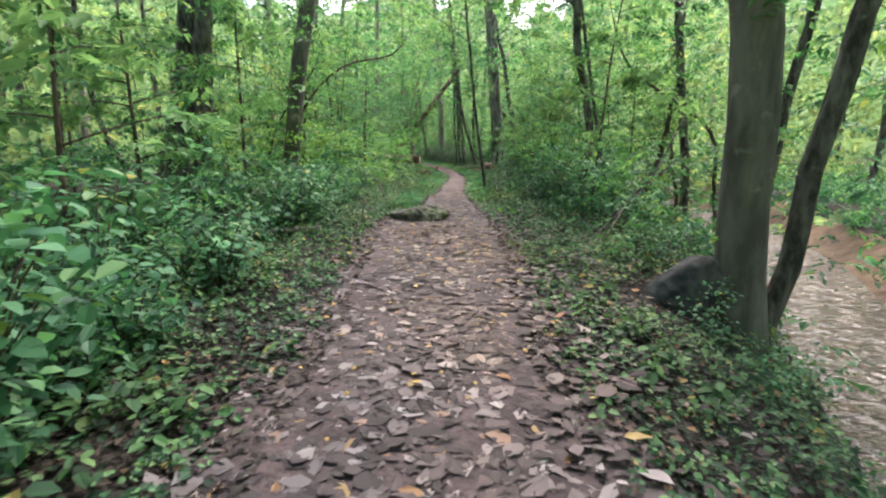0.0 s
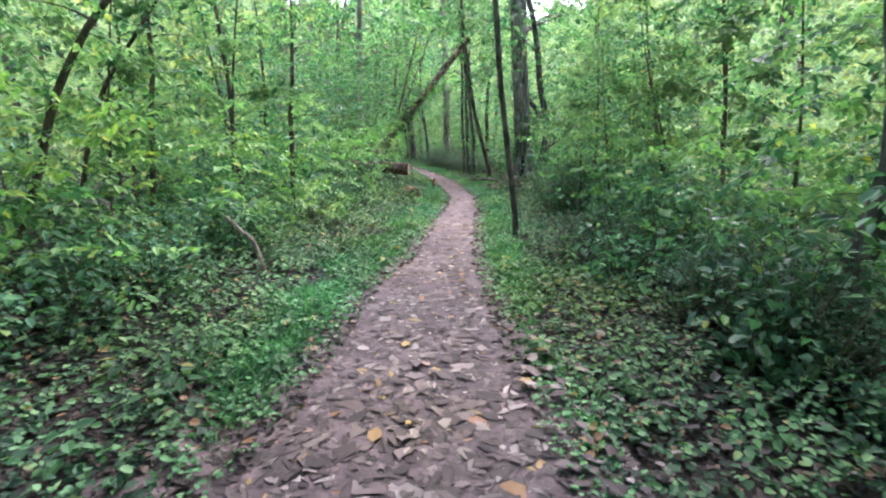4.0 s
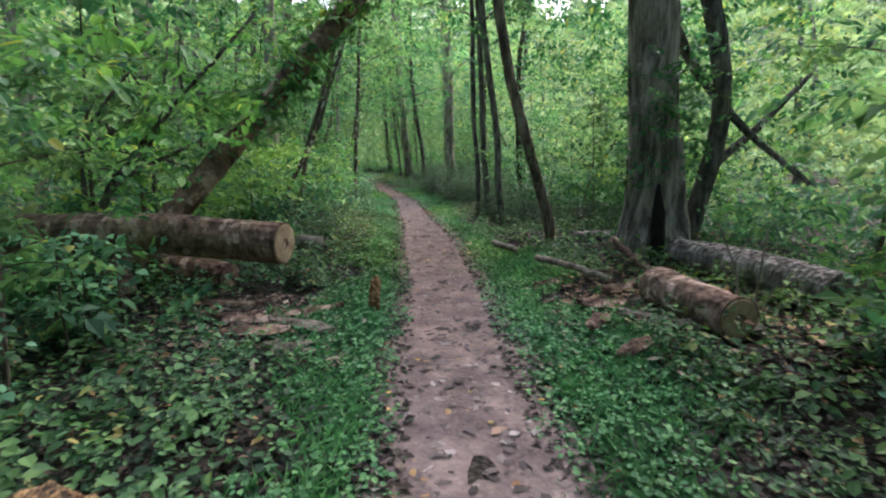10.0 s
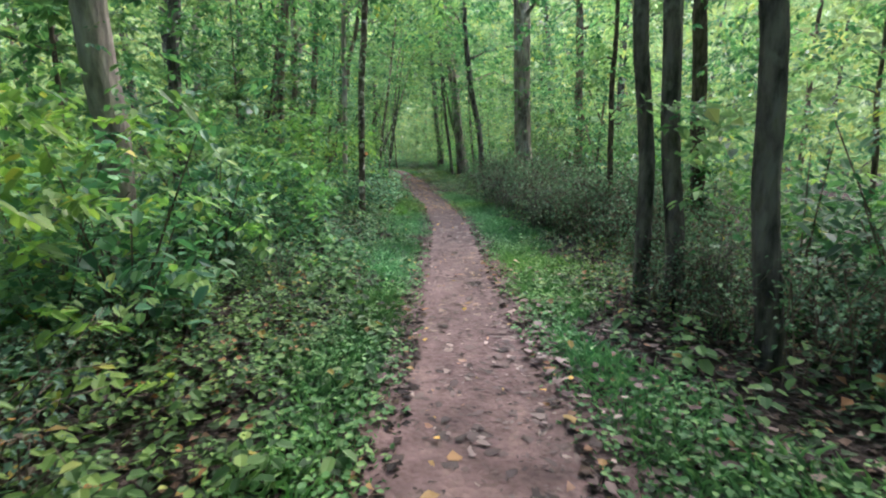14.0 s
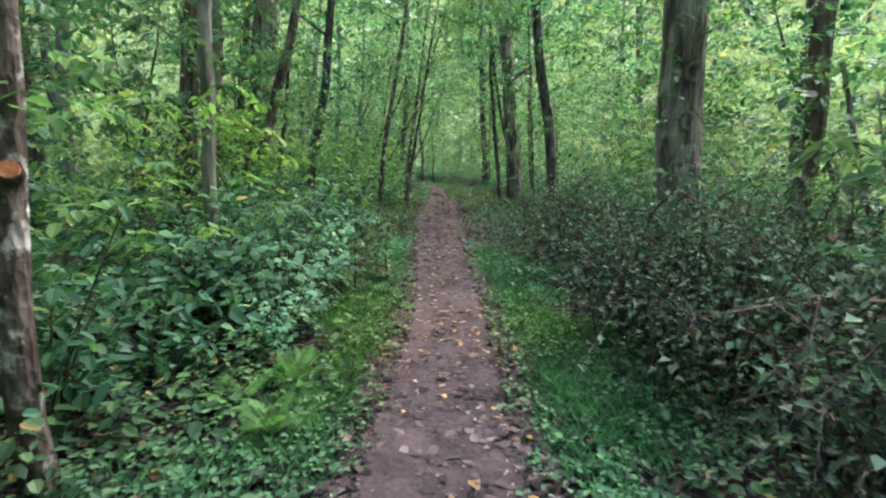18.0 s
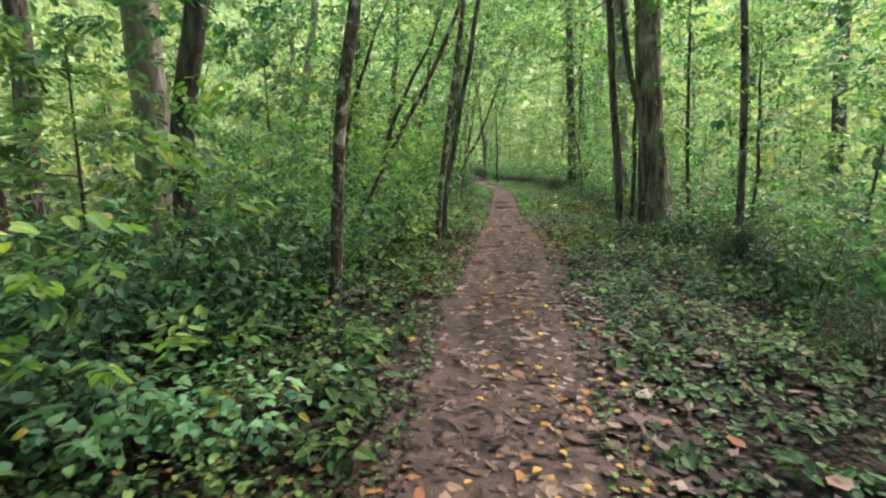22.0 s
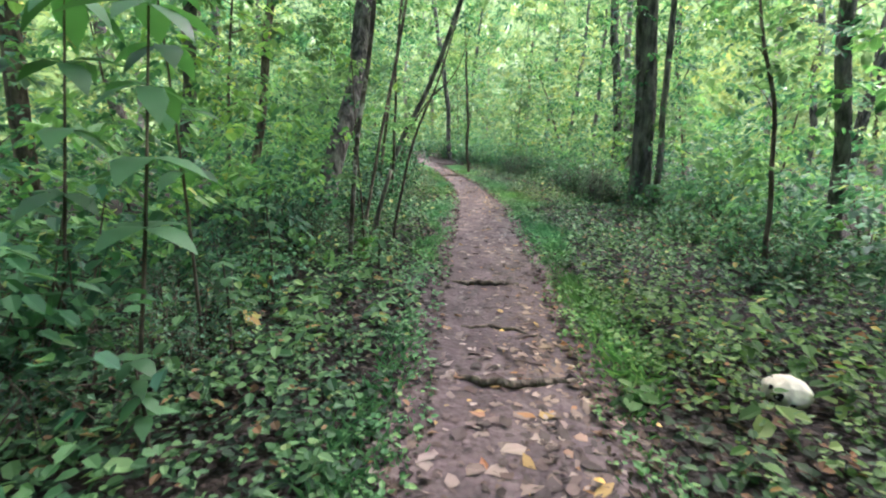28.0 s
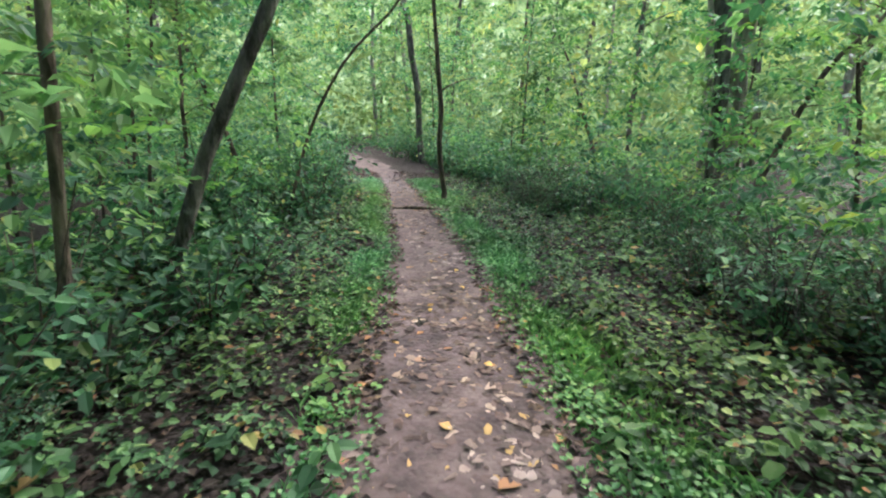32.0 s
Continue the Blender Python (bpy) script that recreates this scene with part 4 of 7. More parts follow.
stem("thin", -6.83, 72.35, 0.047, [(1.99, 0.81, 0.25), (2.52, 1.17, 0.36), (2.81, 1.63, 0.5)])
stem("thin", -11.64, 72.74, 0.051, [(2.5, -0.09, -0.03), (3.5, -0.16, -0.05)])
stem("thin", -4.66, 73.80, 0.039, [(2.79, -0.49, -0.15), (3.27, -0.63, -0.19)])
stem("dark", -6.81, 74.19, 0.142, [(2.14, -0.15, -0.04), (3.06, -0.26, -0.07), (3.94, -0.38, -0.11)])
stem("pale", -6.27, 75.37, 0.176, [(2.33, -0.1, -0.03), (3.21, -0.16, -0.04), (4.17, -0.16, -0.04)])
stem("thin", -8.91, 78.21, 0.049, [(0.54, -0.09, -0.03), (2.03, -0.49, -0.15), (3.57, -1.15, -0.35)])
stem("dark", -15.12, 81.43, 0.122, [(1.04, -0.05, -0.02), (2.44, -0.18, -0.05), (3.21, -0.29, -0.09)])
stem("dark", -10.75, 62.15, 0.15, [(1.5, -0.1, 0.9), (3.0, -0.2, 1.8)])
stem("bark", -9.95, 61.75, 0.022, [(1.2, 0.04, 0.5), (3.0, 0.1, 1.3)])
stem("lichen", -7.50, 50.52, 0.029, [(0.5, 0.20, 0.02), (1.2, 0.56, 0.08), (2.0, 0.98, 0.14), (3.0, 1.55, 0.22)])
stem("dark", -6.4, 11.5, 0.29, [(0.9, 0.14, 0.0), (2.0, 0.38, 0.0), (3.4, 0.72, 0.0)])
stem("dark", -6.85, 11.3, 0.065, [(0.6, -0.42, 0.0), (1.5, -0.85, 0.0), (2.6, -1.0, 0.0), (3.4, -1.08, 0.0)])

# ---- fill of the wood: where shrubs begin beside the path, how tall, how thick ----
EDGE_Y = [-6, 8, 10, 14, 16, 19, 22, 25, 27, 31, 34, 36, 41, 43, 47, 52, 56, 60, 64, 70, 80]
EDGE_L = [0.7, 0.8, 1.0, 1.3, 2.2, 2.0, 1.5, 2.6, 1.5, 1.2, 1.5, 1.5, 0.8, 1.0, 0.9, 0.7, 0.7, 1.1, 0.9, 0.8, 0.8]
EDGE_R = [2.2, 2.2, 0.9, 1.0, 1.6, 1.4, 1.4, 3.0, 3.2, 1.9, 1.9, 2.0, 2.0, 1.6, 1.8, 1.8, 1.8, 2.2, 1.6, 1.4, 1.0]
TALL_L = [1.0, 1.0, 0.9, 0.7, 0.6, 0.8, 0.9, 0.9, 1.3, 1.4, 1.4, 1.3, 1.2, 1.1, 1.0, 1.0, 1.1, 1.0, 1.1, 1.2, 1.3]
TALL_R = [0.7, 0.7, 0.9, 0.9, 0.9, 1.2, 1.25, 0.7, 0.9, 1.3, 1.3, 1.3, 1.3, 1.1, 0.9, 0.7, 0.65, 0.65, 0.8, 0.8, 1.2]


def edge(side, y):
    return np.interp(y, EDGE_Y, EDGE_L if side < 0 else EDGE_R)


def tall(side, y):
    return np.interp(y, EDGE_Y, TALL_L if side < 0 else TALL_R)


THICK_Y = [-6, 8, 11, 15, 19, 24, 26, 30, 33, 36, 42, 45, 52, 58, 64, 72, 84]
THICK_L = [3.5, 3.5, 4.0, 2.5, 3.5, 4.0, 2.2, 2.2, 3.0, 3.5, 3.0, 3.0, 2.2, 2.2, 3.0, 3.5, 5.0]
THICK_R = [2.0, 3.0, 5.0, 4.0, 4.0, 4.0, 2.0, 4.0, 4.0, 1.5, 2.0, 4.5, 3.0, 2.5, 3.0, 3.5, 5.0]


def thick(side, y):
    return np.interp(y, THICK_Y, THICK_L if side < 0 else THICK_R)


def on_ground(side, e, y):
    """The place e metres beyond the path's edge."""
    return middle(y) + side * (half(y) + e)


def build_shrub(seed, height, spread, count, size, mat):
    rng = np.random.default_rng(seed)
    ob = thing("shrub", 0, 0, 0, "leafy green understory shrub on the forest floor", "shrub", "understory shrubs")
    twigs, ends = [], []
    for k in range(9):
        a = rng.uniform(0, 2 * np.pi)
        h = height * rng.uniform(0.45, 1.0)
        w = spread * rng.uniform(0.3, 1.0)
        e = np.array([np.cos(a) * w, np.sin(a) * w, h])
        m = np.array([np.cos(a) * w * 0.35, np.sin(a) * w * 0.35, h * 0.6])
        line = smooth_line([(0.04 * np.cos(a), 0.04 * np.sin(a), -0.08), m, e], 6)
        twigs.append(tube(line[::2] if k % 2 else line[[0, 2, 5]], [0.011, 0.007, 0.003], 3, 0, k, False))
        for u in np.linspace(0.3, 1.0, 6):
            ends.append(line[int(u * 5)])
    v, f, s = joined(twigs)
    link_mesh("stem", v, f, s, BARK["thin"], ob)
    ends = np.array(ends)
    c = ends[rng.integers(0, len(ends), count)]
    p = c + rng.normal(0, 1, (count, 3)) * spread * np.array([0.22, 0.22, 0.14])
    p[:, 2] = p[:, 2].clip(0.04)
    d, up = heading(rng, count, -0.7, 0.3)
    L = size * rng.uniform(0.6, 1.3, count)
    v, f, s = broad_arrays(p, d, up, L, L * rng.uniform(0.55, 0.8, count), 0.12, 0.25)
    link_mesh("foliage", v, f, s, mat, ob)
    return ob


def build_sapling(seed, height, count, size):
    rng = np.random.default_rng(seed)
    ob = thing("sapling", 0, 0, 0, "thin understory sapling with sprays of green leaves", "tree", "understory saplings")
    lean = rng.normal(0, 0.12, 2)
    line = smooth_line([(0, 0, -0.1), (lean[0] * height * 0.4, lean[1] * height * 0.3, height * 0.5), (lean[0] * height, lean[1] * height, height)], 12)
    v, f, s = tube(line, np.linspace(0.030, 0.006, 12), 6, 0.02, seed, False)
    link_mesh("trunk", v, f, s, BARK["thin"], ob, smooth=True)
    ends = []
    for k in range(9):
        z0 = height * (0.22 + 0.75 * (k + rng.uniform(0, 1)) / 9)
        c = np.array([np.interp(z0, line[:, 2], line[:, q]) for q in range(3)])
        a = k * 2.4 + rng.uniform(-0.4, 0.4)
        ln = rng.uniform(0.5, 1.2) * (1.15 - 0.6 * z0 / height)
        e = c + np.array([np.cos(a) * ln, np.sin(a) * ln, rng.uniform(-0.05, 0.3) * ln])
        l2 = smooth_line([c, (c + e) / 2 + np.array([0, 0, 0.07 * ln]), e], 6)
        v, f, s = tube(l2, np.linspace(0.010, 0.003, 6), 4, 0, k, False)
        link_mesh("branch", v, f, s, BARK["thin"], ob)
        ends += list(l2[2:])
    v, f, s = crown_leaves(rng, np.array(ends), 0.17, count, size, 0.35)
    link_mesh("foliage", v, f, s, M_CANOPY, ob)
    return ob


def scatter(variants, places):
    """Copies of the variants at places (x, y, scale, turn); the first of each variant stands at its first place."""
    used = set()
    for k, (x, y, sc, turn) in enumerate(places):
        src = variants[k % len(variants)]
        m = pose(x, y, float(ground_z(x, y)), 0, 0, turn)
        if id(src) in used:
            ob = copy_thing(src, m)
            ob.scale = (sc, sc, sc)
        else:
            used.add(id(src))
            src.matrix_basis = m
            src.scale = (sc, sc, sc)


rng = np.random.default_rng(7)
SHRUBS = [build_shrub(20 + k, h, w, 340, 0.080, M_SHRUB) for k, (h, w) in enumerate(((0.7, 0.5), (0.9, 0.6), (1.1, 0.65), (0.8, 0.7), (1.25, 0.6), (1.0, 0.75)))]
places = []
for side in (-1, 1):
    y = -5.0
    while y < 84:
        for _ in range(int(thick(side, y) + rng.random())):
            e = edge(side, y) + 0.35 + abs(rng.normal(0, 1.3))
            yy = y + rng.uniform(-0.4, 0.4)
            x = float(on_ground(side, e, yy))
            if float(ground_z(x, yy)) > -0.75:
                places.append((x, yy, float(tall(side, yy)) * rng.uniform(0.7, 1.15), rng.uniform(0, 360)))
        y += 0.85
for k in range(150):
    side = rng.choice((-1, 1))
    yy = rng.uniform(-4, 95)
    x = float(on_ground(side, rng.uniform(4.5, 16), yy))
    if float(ground_z(x, yy)) > -0.75 and not (x > float(bank(yy)) - 1.5 and yy < 16):
        places.append((x, yy, rng.uniform(1.0, 1.9), rng.uniform(0, 360)))
places = [tuple(float(q) for q in p) for p in places]
places.sort(key=lambda p: abs(p[0] - float(middle(p[1]))))
near, rest = places[:295], places[295:]
near.sort(key=lambda p: math.sin(p[1] * 91.7))
scatter(SHRUBS, near)


OVER_Y = np.arange(12, 90, 2.0)
OVER_W = np.interp(OVER_Y, [12, 16, 22, 28, 34, 38, 44, 50, 54, 58, 64, 70, 90], [0.4, 0.7, 0.8, 0.9, 1.1, 1.5, 1.4, 0.7, 0.4, 0.3, 0.6, 1.2, 2.0])
OVER_W = OVER_W / OVER_W.sum()


def build_undergrowth(rest):
    """The shrubs farther in, leaf sprays of the lower storey between them, and sprays added overhead for shade, as one
    mass.
    """
    rng = np.random.default_rng(21)
    made = []

    def put(c, twigs, wide, flat, lo, hi, fine=False, tilt=0.3):
        """A clump of leafy twigs round each centre."""
        c = np.asarray(c, float)
        k = np.repeat(np.arange(len(c)), twigs)
        wide = np.broadcast_to(np.asarray(wide, float), (len(c),))[k]
        lo = np.broadcast_to(np.asarray(lo, float), (len(c),))[k]
        q = c[k] + rng.normal(0, 1, (len(k), 3)) * wide[:, None] * np.array([1, 1, flat])
        q[:, 2] = np.maximum(q[:, 2], ground_z(q[:, 0], q[:, 1]) + 0.06)
        made.append(sprays(rng, q, 9, lo * rng.uniform(3.2, 5.0, len(k)), lo, lo * hi, tilt, fine))

    def floor(x, y):
        return ground_z(x, y).clip(-0.9)

    r = np.array(rest)
    for _ in range(11):
        h = r[:, 2] * 1.05 * rng.random(len(r)) ** 0.8
        q = np.stack([r[:, 0], r[:, 1], ground_z(r[:, 0], r[:, 1]) + h], 1)
        q[:, :2] += rng.normal(0, 0.42, (len(r), 2)) * r[:, 2:3]
        put(q, 1, 0.05, 0.5, 0.09, 1.7)
    # sprays of the lower storey, in drifts with gaps between
    n = 6200
    side = rng.choice((-1, 1), n)
    y = rng.uniform(-5, 92, n)
    e = np.interp(y, EDGE_Y, EDGE_R) * (side > 0) + np.interp(y, EDGE_Y, EDGE_L) * (side < 0) + 0.7 + np.abs(rng.normal(0, 3.6, n))
    x = on_ground(side, e, y)
    z = floor(x, y) + 0.4 + 4.6 * rng.random(n) ** 1.2 * step(0.5, 2.5, e)
    drift = np.sin(x * 1.1 + 1.7 * np.sin(y * 0.6)) + np.sin(y * 1.0 + 1.4 * np.sin(x * 0.7) + z * 1.1) + rng.normal(0, 0.4, n)
    keep = ~((drift < -0.35) & (z > 1.2)) & ~((x > 2.4) & (x < 10.5) & (y > 2.5) & (y < 15) & (z < 1.2) & (rng.random(n) < 0.88))
    c = np.stack([x, y, z], 1)
    near = e < 3.2
    put(c[keep & near], 3, 0.30, 0.25, 0.055, 1.9, True)
    put(c[keep & ~near], 4, 0.36 + 0.02 * e[keep & ~near], 0.25, 0.075 + 0.004 * e[keep & ~near], 1.8)
    # knee-high growth over the floor of the wood on both sides
    n = 2400
    y = rng.uniform(14, 98, n)
    x = on_ground(rng.choice((-1, 1), n), 3.6 + 13 * rng.random(n) ** 1.4, y)
    c = np.stack([x, y, ground_z(x, y) + 0.08 + 0.5 * rng.random(n) ** 1.4], 1)
    put(c[c[:, 2] > -0.6], 3, 0.45, 0.14, 0.10, 1.8)
    # low growth along the far bank of the creek
    n = 640
    y = rng.uniform(-4, 22, n)
    x = bank(y) + 2.5 + 8.5 * rng.random(n) ** 1.5
    put(np.stack([x, y, ground_z(x, y) + 0.1 + 0.9 * rng.random(n) ** 1.5], 1), 4, 0.4, 0.17, 0.09, 1.8)
    # sprays that reach over the path, above head height
    n = 1000
    y = rng.choice(OVER_Y, n, p=OVER_W) + rng.uniform(0, 2.0, n)
    put(np.stack([middle(y) + rng.uniform(-4.2, 4.2, n), y, 3.5 + 4.6 * rng.random(n)], 1), 3, 0.42, 0.2, 0.09, 1.8)
    # the lower canopy over the whole width of the wood
    n = 6500
    y = rng.uniform(-4, 100, n)
    x = middle(y) + rng.normal(0, 13.0, n)
    z = 6.0 + 14.0 * rng.random(n)
    away = x - middle(y)
    keep = ~((y > 33) & (y < 47) & (away > 0.5) & (away < 10) & (rng.random(n) < 0.8))
    keep &= (np.abs(away) > 5.5) | ((rng.random(n) < np.where((y > 24) & (y < 60), 0.6, 0.35)) & (y > 13))
    keep &= rng.random(n) < np.where(y < 60, 1.0, 0.55)
    put(np.stack([x, y, z], 1)[keep], 1, 0.7, 0.2, 0.20, 1.7)
    # high sprays added over the way to dim the ground below
    n = 1900
    y = rng.uniform(-8, 80, n)
    x = middle(y) + rng.uniform(-5.5, 5.5, n)
    shut = ~((y > 19.5) & (y < 28.5)) & ~((y > 28) & (y < 31.5) & (x < middle(y))) & ~((y > 33) & (y < 45) & (x - middle(y) > 0.5)) & ~((y < 14) & (x > 3.0))
    put(np.stack([x, y, rng.uniform(6.5, 11.5, n)], 1)[shut], 1, 0.3, 0.3, 0.22, 1.7)
    # sprays added out of view to shade the darker sides; low ones are fill
    for side, y0, y1, e0, e1, z0, z1, n in SHADE_AND_FILL:
        y = rng.uniform(y0, y1, n)
        put(np.stack([on_ground(side, rng.uniform(e0, e1, n), y), y, rng.uniform(z0, z1, n)], 1), 2, 0.45, 0.2, 0.055 if z0 < 3 else 0.09, 1.8, z0 < 3)
    # arching sprays close on both sides at head height
    n = 2300
    y = rng.uniform(10, 82, n)
    side = rng.choice((-1, 1), n)
    x = on_ground(side, 1.4 + 3.2 * rng.random(n), y)
    dens = np.where(side < 0, np.interp(y, EDGE_Y, TALL_L), np.interp(y, EDGE_Y, TALL_R))
    keep = rng.random(n) < dens - 0.15
    put(np.stack([x, y, 1.1 + 2.6 * rng.random(n)], 1)[keep], 2, 0.24, 0.25, 0.055, 1.9, True)
    v, f, c = joined(made)
    made.clear()
    # sprays whose brighter colour stands in for light reaching the sides
    for side, y0, y1, e0, e1, z0, z1, n in LIT_SPRAYS:
        y = rng.uniform(y0, y1, n)
        x = on_ground(side, e0 + (e1 - e0) * rng.random(n), y)
        put(np.stack([x, y, ground_z(x, y) + z0 + (z1 - z0) * rng.random(n) ** 1.2], 1), 3, 0.22, 0.22, 0.06, 1.9, True, 0.22)
    tagged(link_mesh("hazel_foliage", *joined(made), M_LIT_SPRAY), "yellow-green leafy sprays, painted brighter as if lit from an opening", "foliage", kind="stuff")
    tagged(link_mesh("undergrowth", v, f, c, M_SHRUB), "dense green undergrowth of shrubs and low leafy sprays, with added overhead shade sprays", "undergrowth", kind="stuff")


SHADE_AND_FILL = [(-1, -5, 9, -0.5, 5, 4.6, 8, 260), (1, -5, 9, -0.5, 2.5, 4.6, 8, 150), (-1, 58, 68, -0.5, 3, 4.0, 7.5, 110), (1, 54, 68, -0.5, 3, 4.2, 7.5, 160), (1, 28, 33, -0.3, 3.5, 4.2, 7.5, 110), (1, 13, 19, 0.3, 4, 4.2, 7.5, 90), (-1, -2, 9, 1.2, 6, 3.2, 7, 230), (1, 12, 20, 1.6, 6, 3.2, 7, 120), (1, 45, 59, 1.4, 6, 3.2, 7, 380), (1, 28, 37, 2.8, 7, 1.0, 3.8, 210), (1, 0.5, 6, 1.2, 5, 4.6, 7.5, 150), (-1, 63, 76, 0.8, 6, 3.2, 7, 330), (1, 62, 75, 1.8, 6, 3.2, 7, 200),
          (1, 26, 34, 1.5, 6, 3.2, 7, 230), (-1, 32, 42, 6, 14, 3.2, 7, 120), (-1, 51, 58, 2.5, 5.5, 3.2, 7, 60), (1, 24, 33, 4, 10, 3.2, 7, 120),
          (-1, 34, 44, 1.5, 6, 3.2, 7, 150), (-1, 57, 62, 1.5, 5.5, 3.2, 7, 70), (1, 15, 21.5, 1.4, 3.4, 1.0, 3.4, 150), (-1, 17, 22.5, 2.2, 4.5, 1.0, 3.4, 90), (1, 10, 20, 2.0, 6.0, 0.6, 3.4, 200),
          (-1, 22, 26, 1.6, 4.5, 2.0, 4.0, 90), (1, 30, 37, 3.0, 8.0, 3.4, 6.5, 140), (1, 5.2, 9.5, 1.0, 2.7, 0.3, 1.4, 120), (-1, 58.8, 63, 0.3, 4.0, 3.6, 7.0, 80), (1, 44, 54, 2.4, 6.0, 0.5, 3.0, 160)]
LIT_SPRAYS = [(-1, 22.8, 24.6, 1.4, 3.4, 1.3, 2.7, 26), (-1, 53, 66, 1.3, 5.0, 0.4, 2.6, 320), (-1, 66, 76, 1.6, 4.5, 0.4, 2.4, 120), (-1, 11, 22, 1.5, 5.0, 0.2, 1.8, 320), (-1, 33, 44, 1.3, 4.5, 0.2, 2.0, 280), (-1, 26.5, 33, 1.3, 4.5, 0.2, 1.7, 250), (-1, 44, 53, 0.9, 4.0, 0.3, 1.9, 190), (-1, 49.5, 55.5, 0.75, 2.4, 0.05, 0.85, 130),
         (1, 27, 33, 2.8, 6.0, 0.6, 2.6, 140), (1, 11, 17, 1.6, 4.0, 0.3, 1.8, 120), (1, 58, 75, 2.6, 6.0, 0.5, 2.4, 220)]
build_undergrowth(rest)

def build_bramble(seed, height, spread, mat=M_BRAMBLE):
    rng = np.random.default_rng(seed)
    ob = thing("bramble", 0, 0, 0, "tangled bramble of brown arching stems with small dark leaves", "shrub", "brambles")
    canes, spots = [], []
    for k in range(16):
        a = rng.uniform(0, 2 * np.pi)
        h, w = height * rng.uniform(0.55, 1.05), spread * rng.uniform(0.4, 1.2)
        o = rng.normal(0, 0.12, 2)
        line = smooth_line([(o[0], o[1], -0.06), (o[0] + np.cos(a) * w * 0.35, o[1] + np.sin(a) * w * 0.35, h), (o[0] + np.cos(a) * w, o[1] + np.sin(a) * w, h * rng.uniform(0.3, 0.95))], 9)
        canes.append(tube(line[::2], np.linspace(0.007, 0.003, 9)[::2], 3, 0, k, False))
        spots += list(line[2:])
        for _ in range(2):
            c = line[rng.integers(2, 7)]
            e = c + rng.normal(0, 0.22, 3)
            e[2] = max(e[2], 0.05)
            canes.append(tube([c, (c + e) / 2, e], [0.004, 0.003, 0.002], 3, 0, k, False))
            spots += [e, (c + e) / 2]
    v, f, s = joined(canes)
    link_mesh("cane", v, f, s, BARK["bark" if mat == M_BRAMBLE else "dark"], ob)
    spots = np.array(spots)
    for name, count, size in (("foliage", 760, 0.040),):
        p = spots[rng.integers(0, len(spots), count)] + rng.normal(0, 1, (count, 3)) * np.array([0.09, 0.09, 0.07])
        p[:, 2] = p[:, 2].clip(0.03)
        d, up = heading(rng, count, -0.8, 0.3)
        L = size * rng.uniform(0.6, 1.4, count)
        v, f, s = leaf_arrays(p, d, up, L, L * rng.uniform(0.55, 0.85, count), 0.12, 0.25)
        link_mesh(name, v, f, s, mat, ob)
    return ob


BRAMBLES = [build_bramble(300 + k, h, w) for k, (h, w) in enumerate(((0.75, 0.6), (0.95, 0.6), (1.1, 0.7), (0.85, 0.75)))]
places = []
for lo, hi, side, e0, e1, n, sc in ((34.5, 37, 1, 1.35, 3.4, 18, 1.0), (40.5, 45, 1, 1.6, 3.8, 28, 1.4), (28.5, 34, 1, 0.9, 2.6, 6, 0.6), (18.0, 22.8, 1, 1.7, 3.4, 20, 1.1), (31.5, 35, 1, 1.2, 3.0, 10, 0.85), (27.5, 36, -1, 1.3, 3.4, 16, 0.75), (10, 15, 1, 1.3, 3.5, 10, 0.8),
                                    (45, 50, 1, 1.6, 3.5, 8, 0.6), (56, 66, -1, 1.2, 3.0, 14, 0.7), (55, 70, 1, 2.2, 4.0, 14, 0.6)):
    for k in range(n):
        yy = rng.uniform(lo, hi)
        x = float(on_ground(side, e0 + (e1 - e0) * rng.random() ** 1.3, yy))
        places.append((x, yy, sc * rng.uniform(0.75, 1.2), rng.uniform(0, 360)))
scatter(BRAMBLES, [tuple(float(q) for q in p) for p in places])
places = []
for lo, hi, e0, e1, n, sc in ((36.6, 40.8, 1.15, 3.05, 40, 1.0), (47.0, 52.0, 1.9, 3.8, 12, 0.75), (66.0, 73.5, 1.7, 3.8, 22, 0.75), (29.5, 34.0, 1.5, 3.6, 12, 0.7)):
    for k in range(n):
        yy = rng.uniform(lo, hi)
        places.append((float(on_ground(1, e0 + (e1 - e0) * rng.random() ** 1.2, yy)), yy, sc * rng.uniform(0.8, 1.3), rng.uniform(0, 360)))
scatter([build_bramble(310 + k, h, w, M_BRAMBLE if k == 1 else M_THORN) for k, (h, w) in enumerate(((0.9, 0.6), (1.05, 0.65), (0.8, 0.7)))], places)


